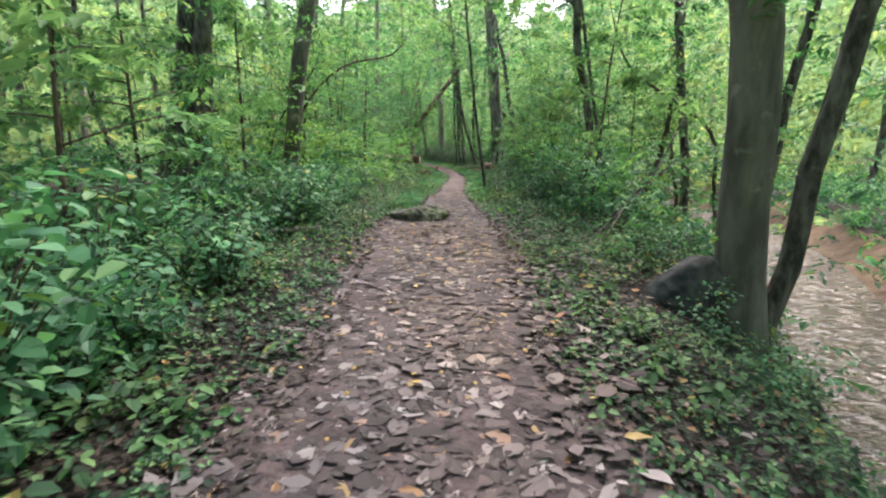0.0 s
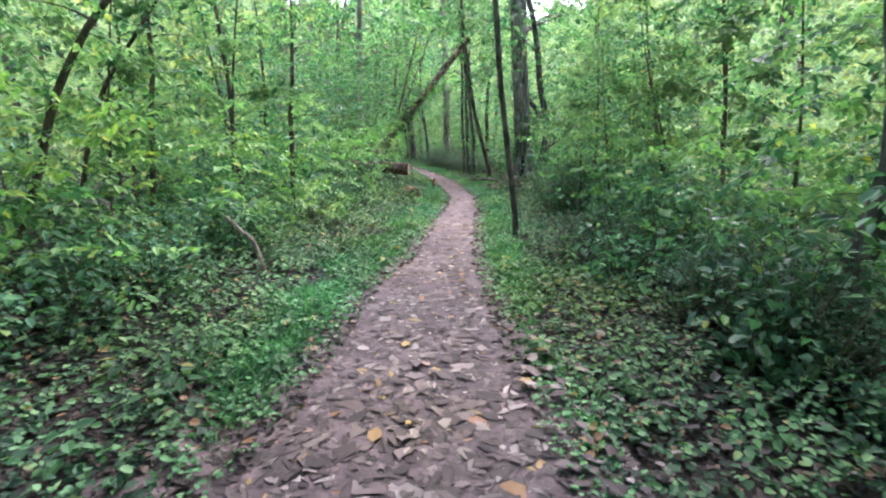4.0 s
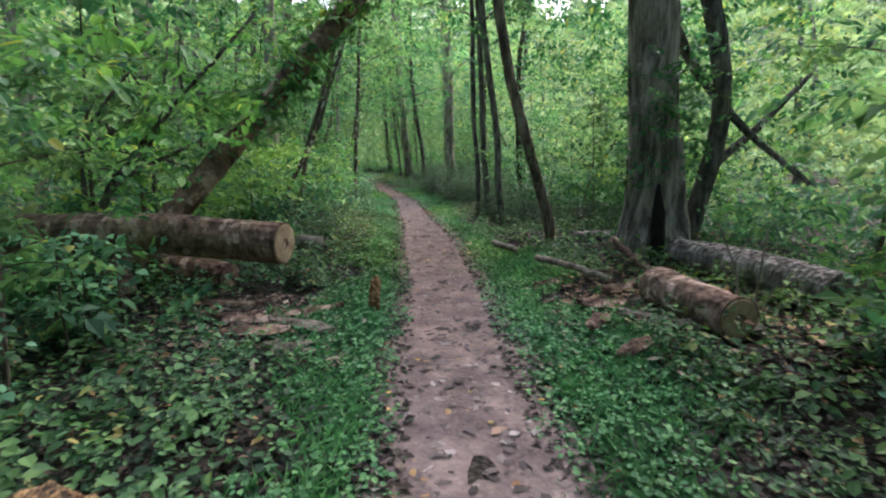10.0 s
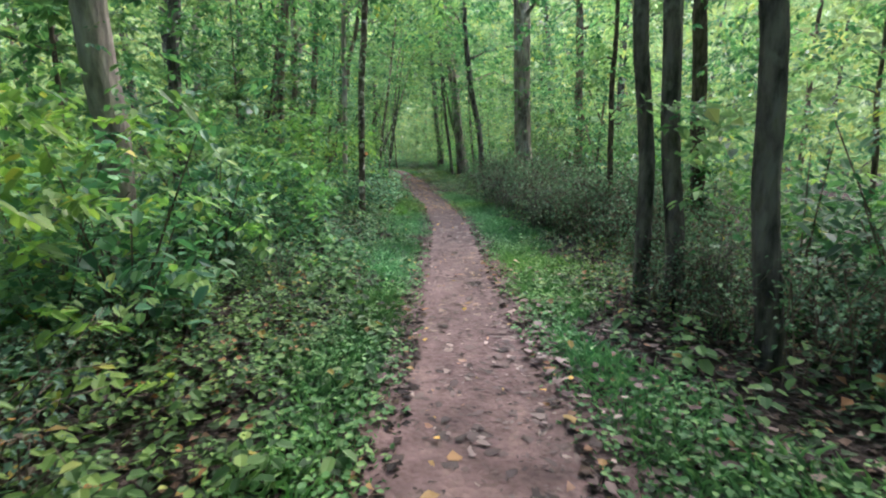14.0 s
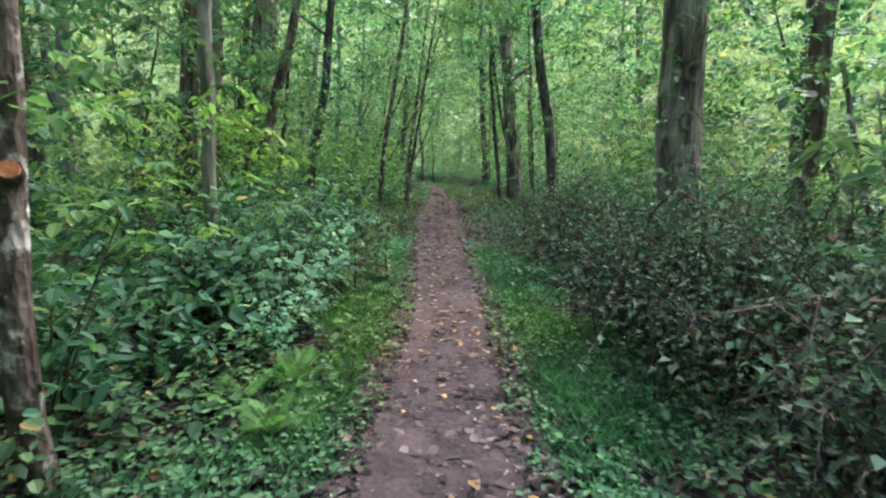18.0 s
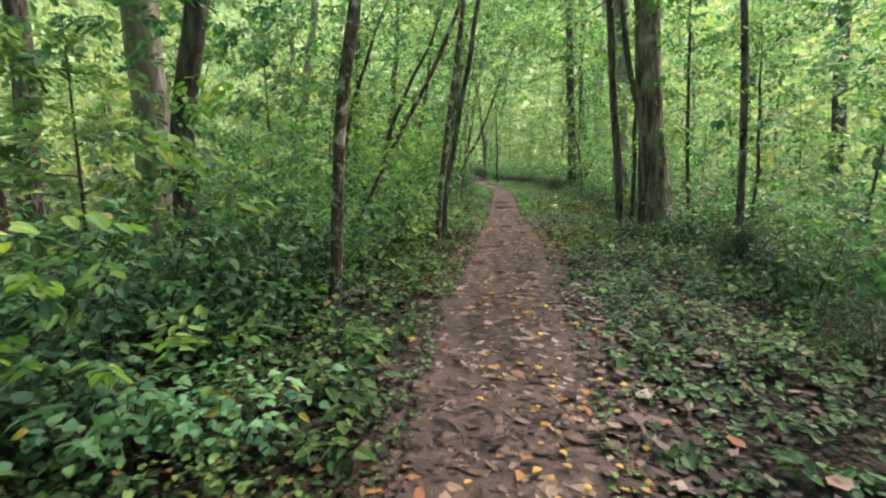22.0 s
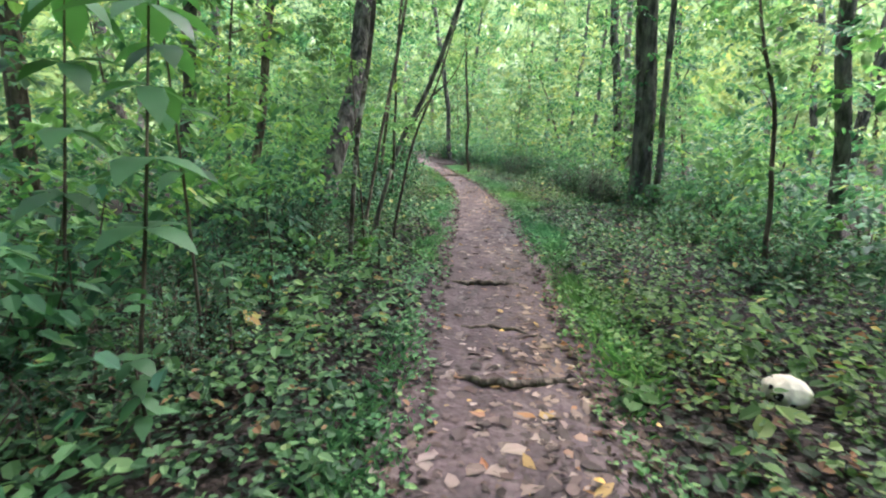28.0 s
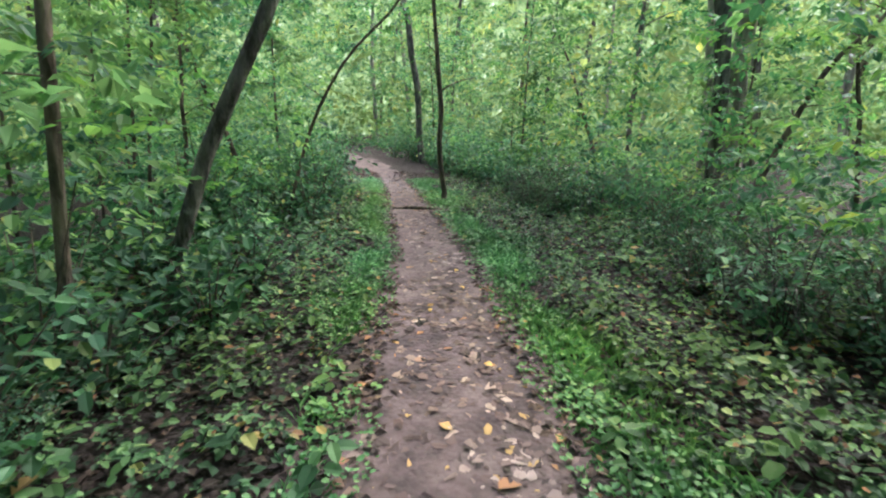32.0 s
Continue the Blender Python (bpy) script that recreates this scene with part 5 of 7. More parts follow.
def build_broad_shrub(seed, height, spread, size):
    rng = np.random.default_rng(seed)
    ob = thing("broadleaf_shrub", 0, 0, 0, "bushy shrub with large rounded blue-green leaves", "shrub", "broad-leaved shrubs")
    twigs, spots = [], []
    for k in range(11):
        a = rng.uniform(0, 2 * np.pi)
        h, w = height * rng.uniform(0.4, 1.0), spread * rng.uniform(0.25, 1.0)
        line = smooth_line([(0.05 * np.cos(a), 0.05 * np.sin(a), -0.06), (np.cos(a) * w * 0.4, np.sin(a) * w * 0.4, h * 0.65), (np.cos(a) * w, np.sin(a) * w, h)], 8)
        twigs.append(tube(line[[0, 3, 5, 7]], [0.010, 0.007, 0.005, 0.003], 4, 0, k, False))
        spots += list(line[2:]) + [line[7], line[6]]
    v, f, s = joined(twigs)
    link_mesh("stem", v, f, s, BARK["thin"], ob)
    spots = np.array(spots)
    n = 250
    p = spots[rng.integers(0, len(spots), n)] + rng.normal(0, 1, (n, 3)) * np.array([0.10, 0.10, 0.05])
    p[:, 2] = p[:, 2].clip(0.05)
    out = p[:, :2] / np.maximum(np.linalg.norm(p[:, :2], axis=1, keepdims=True), 0.05)
    d, up = heading(rng, n, -0.5, 0.25)
    d[:, :2] += out * 0.8
    L = size * rng.uniform(0.6, 1.25, n)
    v, f, s = ovate_arrays(p, d, up, L, L * rng.uniform(0.6, 0.85, n), 0.12, 0.25)
    link_mesh("foliage", v, f, s, M_ROUND, ob)
    return ob


BROAD = [build_broad_shrub(330 + k, h, w, z) for k, (h, w, z) in enumerate(((0.9, 0.6, 0.095), (1.1, 0.7, 0.105), (0.6, 0.55, 0.085), (1.3, 0.65, 0.11)))]
places = []
for lo, hi, side, e0, e1, n, sc in ((38.3, 43.5, -1, 0.85, 2.6, 22, 0.85), (1.5, 9, -1, 0.9, 3.2, 26, 0.95), (13, 24, -1, 1.9, 4.2, 14, 0.8), (44, 52.5, -1, 0.8, 3.2, 30, 0.72), (47.5, 51, -1, 1.7, 2.7, 10, 0.85), (52, 57, -1, 0.9, 3.2, 7, 0.7), (53, 54.6, 1, 1.9, 2.6, 4, 0.6), (28, 36, -1, 1.6, 3.2, 10, 1.0),
                                    (58, 68, -1, 1.3, 3.2, 7, 0.7), (10, 22, 1, 2.2, 3.8, 12, 0.85), (52, 68, 1, 3.2, 5.0, 14, 0.9), (3, 9, 1, 1.5, 3.2, 6, 0.5)):
    for k in range(n):
        yy = rng.uniform(lo, hi)
        x = float(on_ground(side, rng.uniform(e0, e1), yy))
        places.append((x, yy, sc * rng.uniform(0.7, 1.15), rng.uniform(0, 360)))
scatter(BROAD, [tuple(float(q) for q in p) for p in places])


def frond_mesh():
    t = np.linspace(0.12, 1.0, 16)
    mid = np.stack([t * 0.5, np.zeros(16), 0.32 * t - 0.28 * t * t], 1)
    p = np.concatenate([mid, mid])
    L = np.concatenate([0.15 * np.sin(np.pi * (0.15 + 0.83 * t))] * 2)
    d = np.concatenate([np.tile([0.45, 1.0, -0.12], (16, 1)), np.tile([0.45, -1.0, -0.12], (16, 1))])
    a = leaf_arrays(p, d, np.tile([0.0, 0, 1], (32, 1)), L, L * 0.30, 0.05, 0.1)
    rib = tube(np.concatenate([[[0, 0, 0]], mid]), np.linspace(0.004, 0.0015, 17), 3, 0, 1, False)
    v, f, s = joined([a, rib])
    me = link_mesh("frond", v, f, s, M_FERN).data
    bpy.data.objects.remove(bpy.data.objects["frond"])
    return me


FROND = frond_mesh()
for k, (x, y, sc) in enumerate(((-2.75, 38.5, 0.55), (-2.95, 39.1, 0.6), (-3.1, 38.7, 0.5), (-9.55, 61.3, 0.6), (-9.66, 60.5, 0.6), (-9.5, 60.95, 0.5), (-2.2, 14.6, 0.6))):
    fern = thing("fern", x, y, float(ground_z(x, y)), "light green fern with arching feathery fronds", "fern", "ferns")
    for j in range(9):
        fr = new("frond", FROND)
        fr.parent = fern
        fr.matrix_basis = pose(0, 0, 0, rng.uniform(-15, 15), rng.uniform(-45, -5), j * 40 + rng.uniform(-12, 12)) @ Matrix.Scale(sc * rng.uniform(0.7, 1.1), 4)

SAPLINGS = [build_sapling(50 + k, h, n, z) for k, (h, n, z) in enumerate(((2.6, 520, 0.10), (3.4, 640, 0.11), (4.3, 760, 0.115), (5.2, 900, 0.12), (3.0, 560, 0.12)))]
places = []
for k in range(125):
    side = rng.choice((-1, 1))
    yy = rng.uniform(-4, 92)
    e = max(edge(side, yy) + 1.1, 2.1) + abs(rng.normal(0, 4.2))
    x = float(on_ground(side, e, yy))
    if float(ground_z(x, yy)) > -0.7:
        places.append((x, yy, rng.uniform(0.85, 1.35), rng.uniform(0, 360)))
places += [(-2.9, 21.6, 0.8, 10), (-3.3, 23.2, 0.9, 130), (-2.2, 22.9, 0.65, 200), (-4.2, 22.2, 0.95, 70), (3.3, 20.5, 0.9, 30), (3.0, 23.0, 0.9, 150), (2.9, 18.0, 0.8, 260)]
scatter(SAPLINGS, [tuple(float(q) for q in p) for p in places])

# background trunks deeper in the wood
for k in range(130):
    side = rng.choice((-1, 1))
    yy = rng.uniform(-12, 120)
    e = rng.uniform(7.5, 34)
    x = float(on_ground(side, e, yy))
    if float(ground_z(x, yy)) < -0.5:
        continue
    kind = ("dark", "pale", "bark", "dark")[rng.integers(0, 4)]
    ln = rng.normal(0, 0.06, 2)
    stem(kind, round(x, 2), round(yy, 2), float(rng.uniform(0.07, 0.22)), [(2.0, float(ln[0] * 2), float(ln[1] * 2)), (4.5, float(ln[0] * 4.5), float(ln[1] * 4.5))])


def leaf_stuff(name, label, category, mat, arrays):
    v, f, s = arrays
    return tagged(link_mesh(name, v, f, s, mat), label, category, kind="stuff")


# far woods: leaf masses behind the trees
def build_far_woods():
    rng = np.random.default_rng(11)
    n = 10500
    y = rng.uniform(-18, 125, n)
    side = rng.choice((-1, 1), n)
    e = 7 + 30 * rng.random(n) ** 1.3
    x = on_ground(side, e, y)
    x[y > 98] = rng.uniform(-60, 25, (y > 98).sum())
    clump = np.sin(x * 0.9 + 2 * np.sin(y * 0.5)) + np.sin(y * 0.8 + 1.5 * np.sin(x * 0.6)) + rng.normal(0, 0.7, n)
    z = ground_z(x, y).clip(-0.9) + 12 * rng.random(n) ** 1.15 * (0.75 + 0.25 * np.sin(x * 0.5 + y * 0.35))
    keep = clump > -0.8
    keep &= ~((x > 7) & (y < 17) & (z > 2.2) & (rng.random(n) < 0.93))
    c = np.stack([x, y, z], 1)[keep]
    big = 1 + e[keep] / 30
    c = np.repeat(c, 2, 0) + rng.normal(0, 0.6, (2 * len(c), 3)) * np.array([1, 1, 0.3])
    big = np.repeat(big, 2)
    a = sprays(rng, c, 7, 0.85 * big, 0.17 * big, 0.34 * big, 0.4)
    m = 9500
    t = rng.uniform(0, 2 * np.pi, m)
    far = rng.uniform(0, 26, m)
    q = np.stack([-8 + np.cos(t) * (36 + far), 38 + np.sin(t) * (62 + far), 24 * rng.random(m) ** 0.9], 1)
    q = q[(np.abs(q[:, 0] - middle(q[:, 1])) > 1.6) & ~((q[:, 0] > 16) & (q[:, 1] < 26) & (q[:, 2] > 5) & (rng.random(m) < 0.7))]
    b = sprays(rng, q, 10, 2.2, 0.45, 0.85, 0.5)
    # far leaves carry the haze-tinted colour
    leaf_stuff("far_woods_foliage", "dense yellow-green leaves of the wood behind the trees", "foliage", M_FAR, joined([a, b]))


build_far_woods()


# ---- forest floor ----
def build_ground_cover():
    """Low plants: each a rosette of leaves round a short stem."""
    rng = np.random.default_rng(12)
    P = []
    for side in (-1, 1):
        for lo, hi, dens, size, per in ((0.02, 1.3, 130, 0.036, 8), (1.3, 3.8, 85, 0.050, 6)):
            n = int((hi - lo) * 75 * dens)
            y = rng.uniform(0.8, 75.8, n)
            e = rng.uniform(lo, hi, n)
            x = on_ground(side, e, y)
            patch = wobble(x * 1.7 + 5, y * 1.3) + 0.5 * np.sin(y * 2.7 + x * 3.3)
            lush = np.interp(y, COVER_Y, COVER_R if side > 0 else COVER_L)
            keep = (rng.random(n) < lush * (0.85 + 0.3 * patch)) & (ground_z(x, y) > -0.95)
            keep &= rng.random(n) < step(-0.15, 0.5, e) + 0.1
            lawn = np.interp(y, GRASS_Y, GRASS_R if side > 0 else GRASS_L)
            keep &= (e > lawn * 0.95) | (rng.random(n) < 0.10)
            for cx, cy, cr in CLEAR:
                keep &= np.hypot(x - cx, y - cy) > cr
            x, y, e, patch = x[keep], y[keep], e[keep], patch[keep]
            n = len(x)
            h = (0.05 + 0.10 * step(0.1, 1.0, e) + 0.08 * step(1.0, 2.4, e)) * (1.0 + 0.45 * patch).clip(0.4) * rng.uniform(0.5, 1.4, n)
            big = size * rng.uniform(0.65, 1.45, n)
            base = np.repeat(np.stack([x, y, ground_z(x, y)], 1), per, 0)
            h, big = np.repeat(h, per), np.repeat(big, per)
            d, up = heading(rng, n * per, -0.3, 0.35)
            up = up + np.repeat(rng.normal(0, 0.25, (n, 3)), per, 0)
            p = base + d * np.array([1, 1, 0]) * (big * rng.uniform(0.1, 1.3, n * per))[:, None]
            p[:, 2] += 0.015 + h * rng.uniform(0.45, 1.0, n * per)
            s = big * rng.uniform(0.7, 1.25, n * per)
            P.append((broad_arrays if lo < 1 else leaf_arrays)(p, d, up, s, s * rng.uniform(0.65, 1.0, n * per), 0.1, 0.25))
    # a flat layer of near-black leaves paints shade between the plants
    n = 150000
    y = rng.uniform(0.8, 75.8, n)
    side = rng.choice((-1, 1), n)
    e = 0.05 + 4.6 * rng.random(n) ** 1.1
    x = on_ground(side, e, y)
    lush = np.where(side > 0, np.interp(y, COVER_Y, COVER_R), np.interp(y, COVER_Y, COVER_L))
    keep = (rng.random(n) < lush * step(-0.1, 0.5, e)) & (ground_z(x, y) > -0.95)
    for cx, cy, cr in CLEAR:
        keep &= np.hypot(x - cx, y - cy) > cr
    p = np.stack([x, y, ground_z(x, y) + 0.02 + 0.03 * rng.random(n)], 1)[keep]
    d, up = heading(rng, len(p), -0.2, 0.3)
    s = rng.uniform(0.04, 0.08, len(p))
    leaf_stuff("ivy_carpet", "near-black green leaves close to the soil that stand in for shade", "ground cover", M_LOW, leaf_arrays(p, d, up, s, s * 0.85, 0.08, 0.1))
    leaf_stuff("ground_cover", "low green leafy plants over the forest floor", "ground cover", M_COVER, joined(P))


CLEAR = [(-5.97, 59.1, 0.2), (-6.0, 58.82, 0.16), (-0.44, 9.28, 0.4), (2.1, 4.3, 0.5), (-0.66, 20.8, 0.25), (-1.4, 24.9, 0.5), (1.6, 25.7, 0.25), (1.9, 25.2, 0.25), (2.3, 24.1, 0.35), (1.15, 27.9, 0.2), (1.9, 24.4, 0.4), (-1.1, 24.3, 0.5), (-1.75, 27.25, 0.35), (-2.3, 27.0, 0.35), (-2.9, 26.85, 0.3), (1.12, 27.7, 0.25), (1.2, 27.3, 0.2), (2.3, 27.6, 0.3), (2.8, 27.5, 0.3)]
COVER_Y = [0, 6, 11, 13, 16, 22, 25, 28, 31, 35, 40, 44, 48, 54, 57, 60, 66, 80]
COVER_L = [0.7, 0.7, 0.9, 1.0, 1.1, 1.0, 0.7, 1.1, 1.1, 1.1, 1.0, 0.9, 0.85, 0.8, 0.8, 0.75, 0.6, 0.8]
COVER_R = [0.8, 0.8, 0.8, 0.9, 1.0, 0.9, 0.7, 0.9, 0.5, 0.6, 0.7, 0.7, 0.7, 0.75, 0.8, 0.8, 0.8, 0.8]
GRASS_Y = [-6, 9, 11, 13, 16, 26, 28, 33, 35, 42, 44, 46, 56, 58, 62, 66, 80]
GRASS_L = [0.0, 0.0, 0.5, 0.8, 0.8, 0.75, 0.6, 0.55, 0.75, 0.7, 0.4, 0.0, 0.05, 0.3, 0.3, 0.35, 0.6]
GRASS_R = [0.0, 0.0, 0.25, 0.5, 0.8, 0.95, 0.75, 0.6, 0.95, 1.0, 0.6, 0.0, 0.0, 0.25, 0.45, 0.5, 0.8]


WEED_Y = [0, 9, 11, 13, 16, 20, 23, 26, 28, 34, 40, 44, 48, 54, 58, 62, 70, 80]
WEED_L = [0.6, 0.7, 0.9, 1.4, 1.6, 1.4, 0.7, 1.2, 1.3, 1.6, 1.2, 1.1, 1.1, 1.0, 0.9, 0.8, 0.8, 0.9]
WEED_R = [0.8, 0.8, 0.8, 0.9, 0.9, 0.9, 0.8, 0.9, 0.45, 0.3, 0.2, 0.4, 0.5, 0.55, 0.6, 0.6, 0.6, 0.6]
WEED_TALL_L = [0.25, 0.25, 0.3, 0.32, 0.40, 0.45, 0.3, 0.35, 0.4, 0.42, 0.45, 0.4, 0.4, 0.35, 0.3, 0.3, 0.35, 0.4]
WEED_TALL_R = [0.2, 0.2, 0.22, 0.28, 0.32, 0.32, 0.2, 0.25, 0.25, 0.3, 0.3, 0.25, 0.25, 0.25, 0.25, 0.28, 0.3, 0.35]


def build_weeds():
    """Stalked weeds to knee height: pairs of ovate leaves up a stalk, each pair turned against the one below."""
    rng = np.random.default_rng(17)
    made = []
    for side, dens, tall_at in ((-1, WEED_L, WEED_TALL_L), (1, WEED_R, WEED_TALL_R)):
        n = 6200
        y = rng.uniform(1.0, 74.0, n)
        e = 0.12 + 3.6 * rng.random(n) ** 1.15
        x = on_ground(side, e, y)
        drift = 0.5 + 0.5 * wobble(x * 1.2 + 2, y * 0.9 + side)
        keep = (rng.random(n) < 0.62 * np.interp(y, WEED_Y, dens) * (0.35 + drift)) & (ground_z(x, y) > -0.8)
        lawn = np.interp(y, GRASS_Y, GRASS_R if side > 0 else GRASS_L)
        keep &= (e > lawn * 0.9 + 0.15) | (rng.random(n) < 0.3)
        for cx, cy, cr in CLEAR:
            keep &= np.hypot(x - cx, y - cy) > cr
        x, y, e, drift = x[keep], y[keep], e[keep], drift[keep]
        n = len(x)
        h = np.interp(y, WEED_Y, tall_at) * rng.uniform(0.45, 1.35, n) * (0.45 + 0.55 * step(0.1, 1.4, e)) * (0.7 + 0.6 * drift)
        size = rng.uniform(0.05, 0.095, n) * (0.85 + 0.4 * drift)
        lean = rng.normal(0, 0.16, (n, 2))
        tiers = 5
        turn = rng.uniform(0, np.pi, n)
        for k in range(tiers):
            u = (k + 1) / tiers
            for flip in (0, np.pi):
                a = turn + k * 1.9 + flip + rng.normal(0, 0.25, n)
                pitch = rng.uniform(-0.45, 0.35, n)
                d = np.stack([np.cos(a) * np.cos(pitch), np.sin(a) * np.cos(pitch), np.sin(pitch)], 1)
                p = np.stack([x + lean[:, 0] * h * u, y + lean[:, 1] * h * u, ground_z(x, y) + h * (0.25 + 0.75 * u)], 1)
                s = size * (1.15 - 0.35 * u) * rng.uniform(0.75, 1.2, n)
                p = p + d * np.array([1, 1, 0.3]) * (s * 0.35)[:, None]
                up = np.stack([rng.normal(0, 0.22, n), rng.normal(0, 0.22, n), np.ones(n)], 1)
                made.append(broad_arrays(p, d, up, s, s * rng.uniform(0.55, 0.8, n), 0.12, 0.25))
    leaf_stuff("weeds", "knee-high leafy green weeds on thin stalks", "weeds", M_WEED, joined(made))


def build_grass():
    rng = np.random.default_rng(13)
    P = []
    for side, wide in ((-1, GRASS_L), (1, GRASS_R)):
        n = 235000
        y = rng.uniform(9, 76, n)
        w = np.interp(y, GRASS_Y, wide) * (1 + 0.35 * np.sin(y * 1.9 + side) + 0.2 * np.sin(y * 4.7))
        e = rng.uniform(-0.12, 1.25, n)
        keep = (e < w * rng.uniform(0.5, 1.3, n)) & (wobble(on_ground(side, e, y) * 2.2 + 3, y * 1.7) > -0.55 - 0.8 * (w > 0.5)) & (rng.random(n) < 0.06 + 0.94 * step(-0.14, 0.16, e))
        P.append(np.stack([on_ground(side, e, y), y], 1)[keep])
    xy = np.concatenate(P)
    n = len(xy)
    z = ground_z(xy[:, 0], xy[:, 1]) + 0.005
    d, up = heading(rng, n, 0.45, 1.4)
    tuft = 0.75 + 0.5 * (wobble(xy[:, 0] * 4, xy[:, 1] * 4) * 0.5 + 0.5)
    edge_off = np.abs(xy[:, 0] - middle(xy[:, 1])) - half(xy[:, 1])
    s = rng.uniform(0.04, 0.125, n) * tuft * (0.45 + 0.55 * step(0.0, 0.3, edge_off))
    p = np.stack([xy[:, 0], xy[:, 1], z], 1)
    leaf_stuff("grass_verge", "lush bright green grass along both edges of the path", "grass", M_GRASS, leaf_arrays(p, d, up, s, rng.uniform(0.006, 0.015, n), 0.1, 0.35))


def build_herbs():
    """Small round-leaved herbs, close together, that fill the verges between the blades of grass."""
    rng = np.random.default_rng(23)
    made = []
    for side, wide in ((-1, GRASS_L), (1, GRASS_R)):
        n = 21000
        y = rng.uniform(9, 76, n)
        w = np.interp(y, GRASS_Y, wide) * (1 + 0.35 * np.sin(y * 1.9 + side) + 0.2 * np.sin(y * 4.7))
        e = rng.uniform(-0.10, 1.35, n)
        x = on_ground(side, e, y)
        keep = (e < w * rng.uniform(0.6, 1.4, n)) & (rng.random(n) < 0.35 + 0.65 * step(-0.1, 0.2, e)) & (wobble(x * 3.1 + 1, y * 2.3) > -0.5)
        x, y, e = x[keep], y[keep], e[keep]
        n = len(x)
        h = 0.03 + 0.10 * rng.random(n) * (0.5 + 0.5 * wobble(x * 2.0, y * 2.0 + 4)) * step(-0.05, 0.4, e)
        for k in range(4):
            a = rng.uniform(0, 2 * np.pi, n)
            pitch = rng.uniform(-0.2, 0.5, n)
            d = np.stack([np.cos(a) * np.cos(pitch), np.sin(a) * np.cos(pitch), np.sin(pitch)], 1)
            s = rng.uniform(0.018, 0.042, n)
            p = np.stack([x, y, ground_z(x, y) + 0.02 + h * (0.55 + 0.15 * k)], 1) + d * (0.5 * s)[:, None]
            up = np.stack([rng.normal(0, 0.25, n), rng.normal(0, 0.25, n), np.ones(n)], 1)
            made.append(broad_arrays(p, d, up, s, s * rng.uniform(0.7, 1.0, n), 0.08, 0.15))
    leaf_stuff("verge_herbs", "small round-leaved green herbs among the grass", "herbs", M_HERB, joined(made))


LITTER_Y = [-6, 2, 6, 10, 13, 16, 18, 25, 27, 29, 31, 34, 40, 44, 46, 55, 57, 60, 64, 70, 84]
LITTER_D = [90, 150, 190, 190, 140, 95, 65, 60, 105, 120, 95, 85, 110, 180, 250, 250, 170, 130, 135, 130, 100]


def curled(rng, p, s, mat, name, label, category):
    d, up = heading(rng, len(p), -0.06, 0.12)
    arrays = broad_arrays(p, d, up * np.array([0.35, 0.35, 1]), s, s * rng.uniform(0.4, 0.8, len(p)), rng.uniform(-0.04, 0.12, (len(p), 1)), rng.uniform(-0.1, 0.06, (len(p), 1)))
    v = arrays[0] + rng.normal(0, 1, arrays[0].shape) * np.repeat(s, 6)[:, None] * np.array([0.10, 0.10, 0.016])
    return leaf_stuff(name, label, category, mat, (v, arrays[1], arrays[2]))


def build_litter():
    rng = np.random.default_rng(14)
    n = 84000
    y = rng.uniform(0.8, 78, n)
    a = rng.uniform(-1.3, 1.3, n)
    dens = np.interp(y, LITTER_Y, LITTER_D) / 130
    lean = np.where(y > 46, 0.40 * a, 0.12 * a)
    keep = rng.random(n) < dens * (np.interp(y, [10, 13, 44, 47, 56, 58], [0.8, 0.36, 0.34, 0.38, 0.38, 0.36]) + 0.65 * np.abs(a) ** 1.5 + lean)
    x, y = (middle(y) + a * half(y))[keep], y[keep]
    p = np.stack([x, y, ground_z(x, y) + 0.010 + rng.random(len(x)) * 0.008], 1)
    y2 = np.concatenate([rng.uniform(0.8, 12, 1400), rng.uniform(44, 58, 1500), rng.uniform(27, 34, 1200)])
    e2 = -0.1 + 1.7 * rng.random(len(y2)) ** 1.6
    x2 = on_ground(1, e2, y2)
    p = np.concatenate([p, np.stack([x2, y2, ground_z(x2, y2) + 0.03 + rng.random(len(x2)) * 0.04], 1)])
    x = p[:, 0]
    s = (0.026 + 0.080 * rng.random(len(x)) ** 1.7) * np.interp(p[:, 1], [10, 14, 42, 46, 55, 60], [1.4, 0.9, 0.9, 1.15, 1.15, 0.95])
    along = p[:, 1] + rng.normal(0, 1.5, len(p))
    dry = (along < 34) | (along > 56.5)
    curled(rng, p[dry], s[dry], M_LITTER, "path_leaf_litter", "dry brown and tan fallen leaves scattered on the path", "leaf litter")
    russet = ~dry
    curled(rng, p[russet], s[russet], M_RUSSET_LITTER, "damp_leaf_litter", "dark brown fallen leaves covering the path", "leaf litter")
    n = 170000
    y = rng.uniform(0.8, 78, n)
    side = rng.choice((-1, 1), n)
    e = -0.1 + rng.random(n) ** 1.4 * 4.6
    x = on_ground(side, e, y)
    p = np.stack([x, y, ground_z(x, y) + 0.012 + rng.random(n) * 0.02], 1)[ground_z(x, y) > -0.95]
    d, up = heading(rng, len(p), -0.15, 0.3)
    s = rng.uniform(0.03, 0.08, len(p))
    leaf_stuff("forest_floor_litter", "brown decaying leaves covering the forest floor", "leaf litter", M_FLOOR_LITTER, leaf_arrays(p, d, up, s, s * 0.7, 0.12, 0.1))


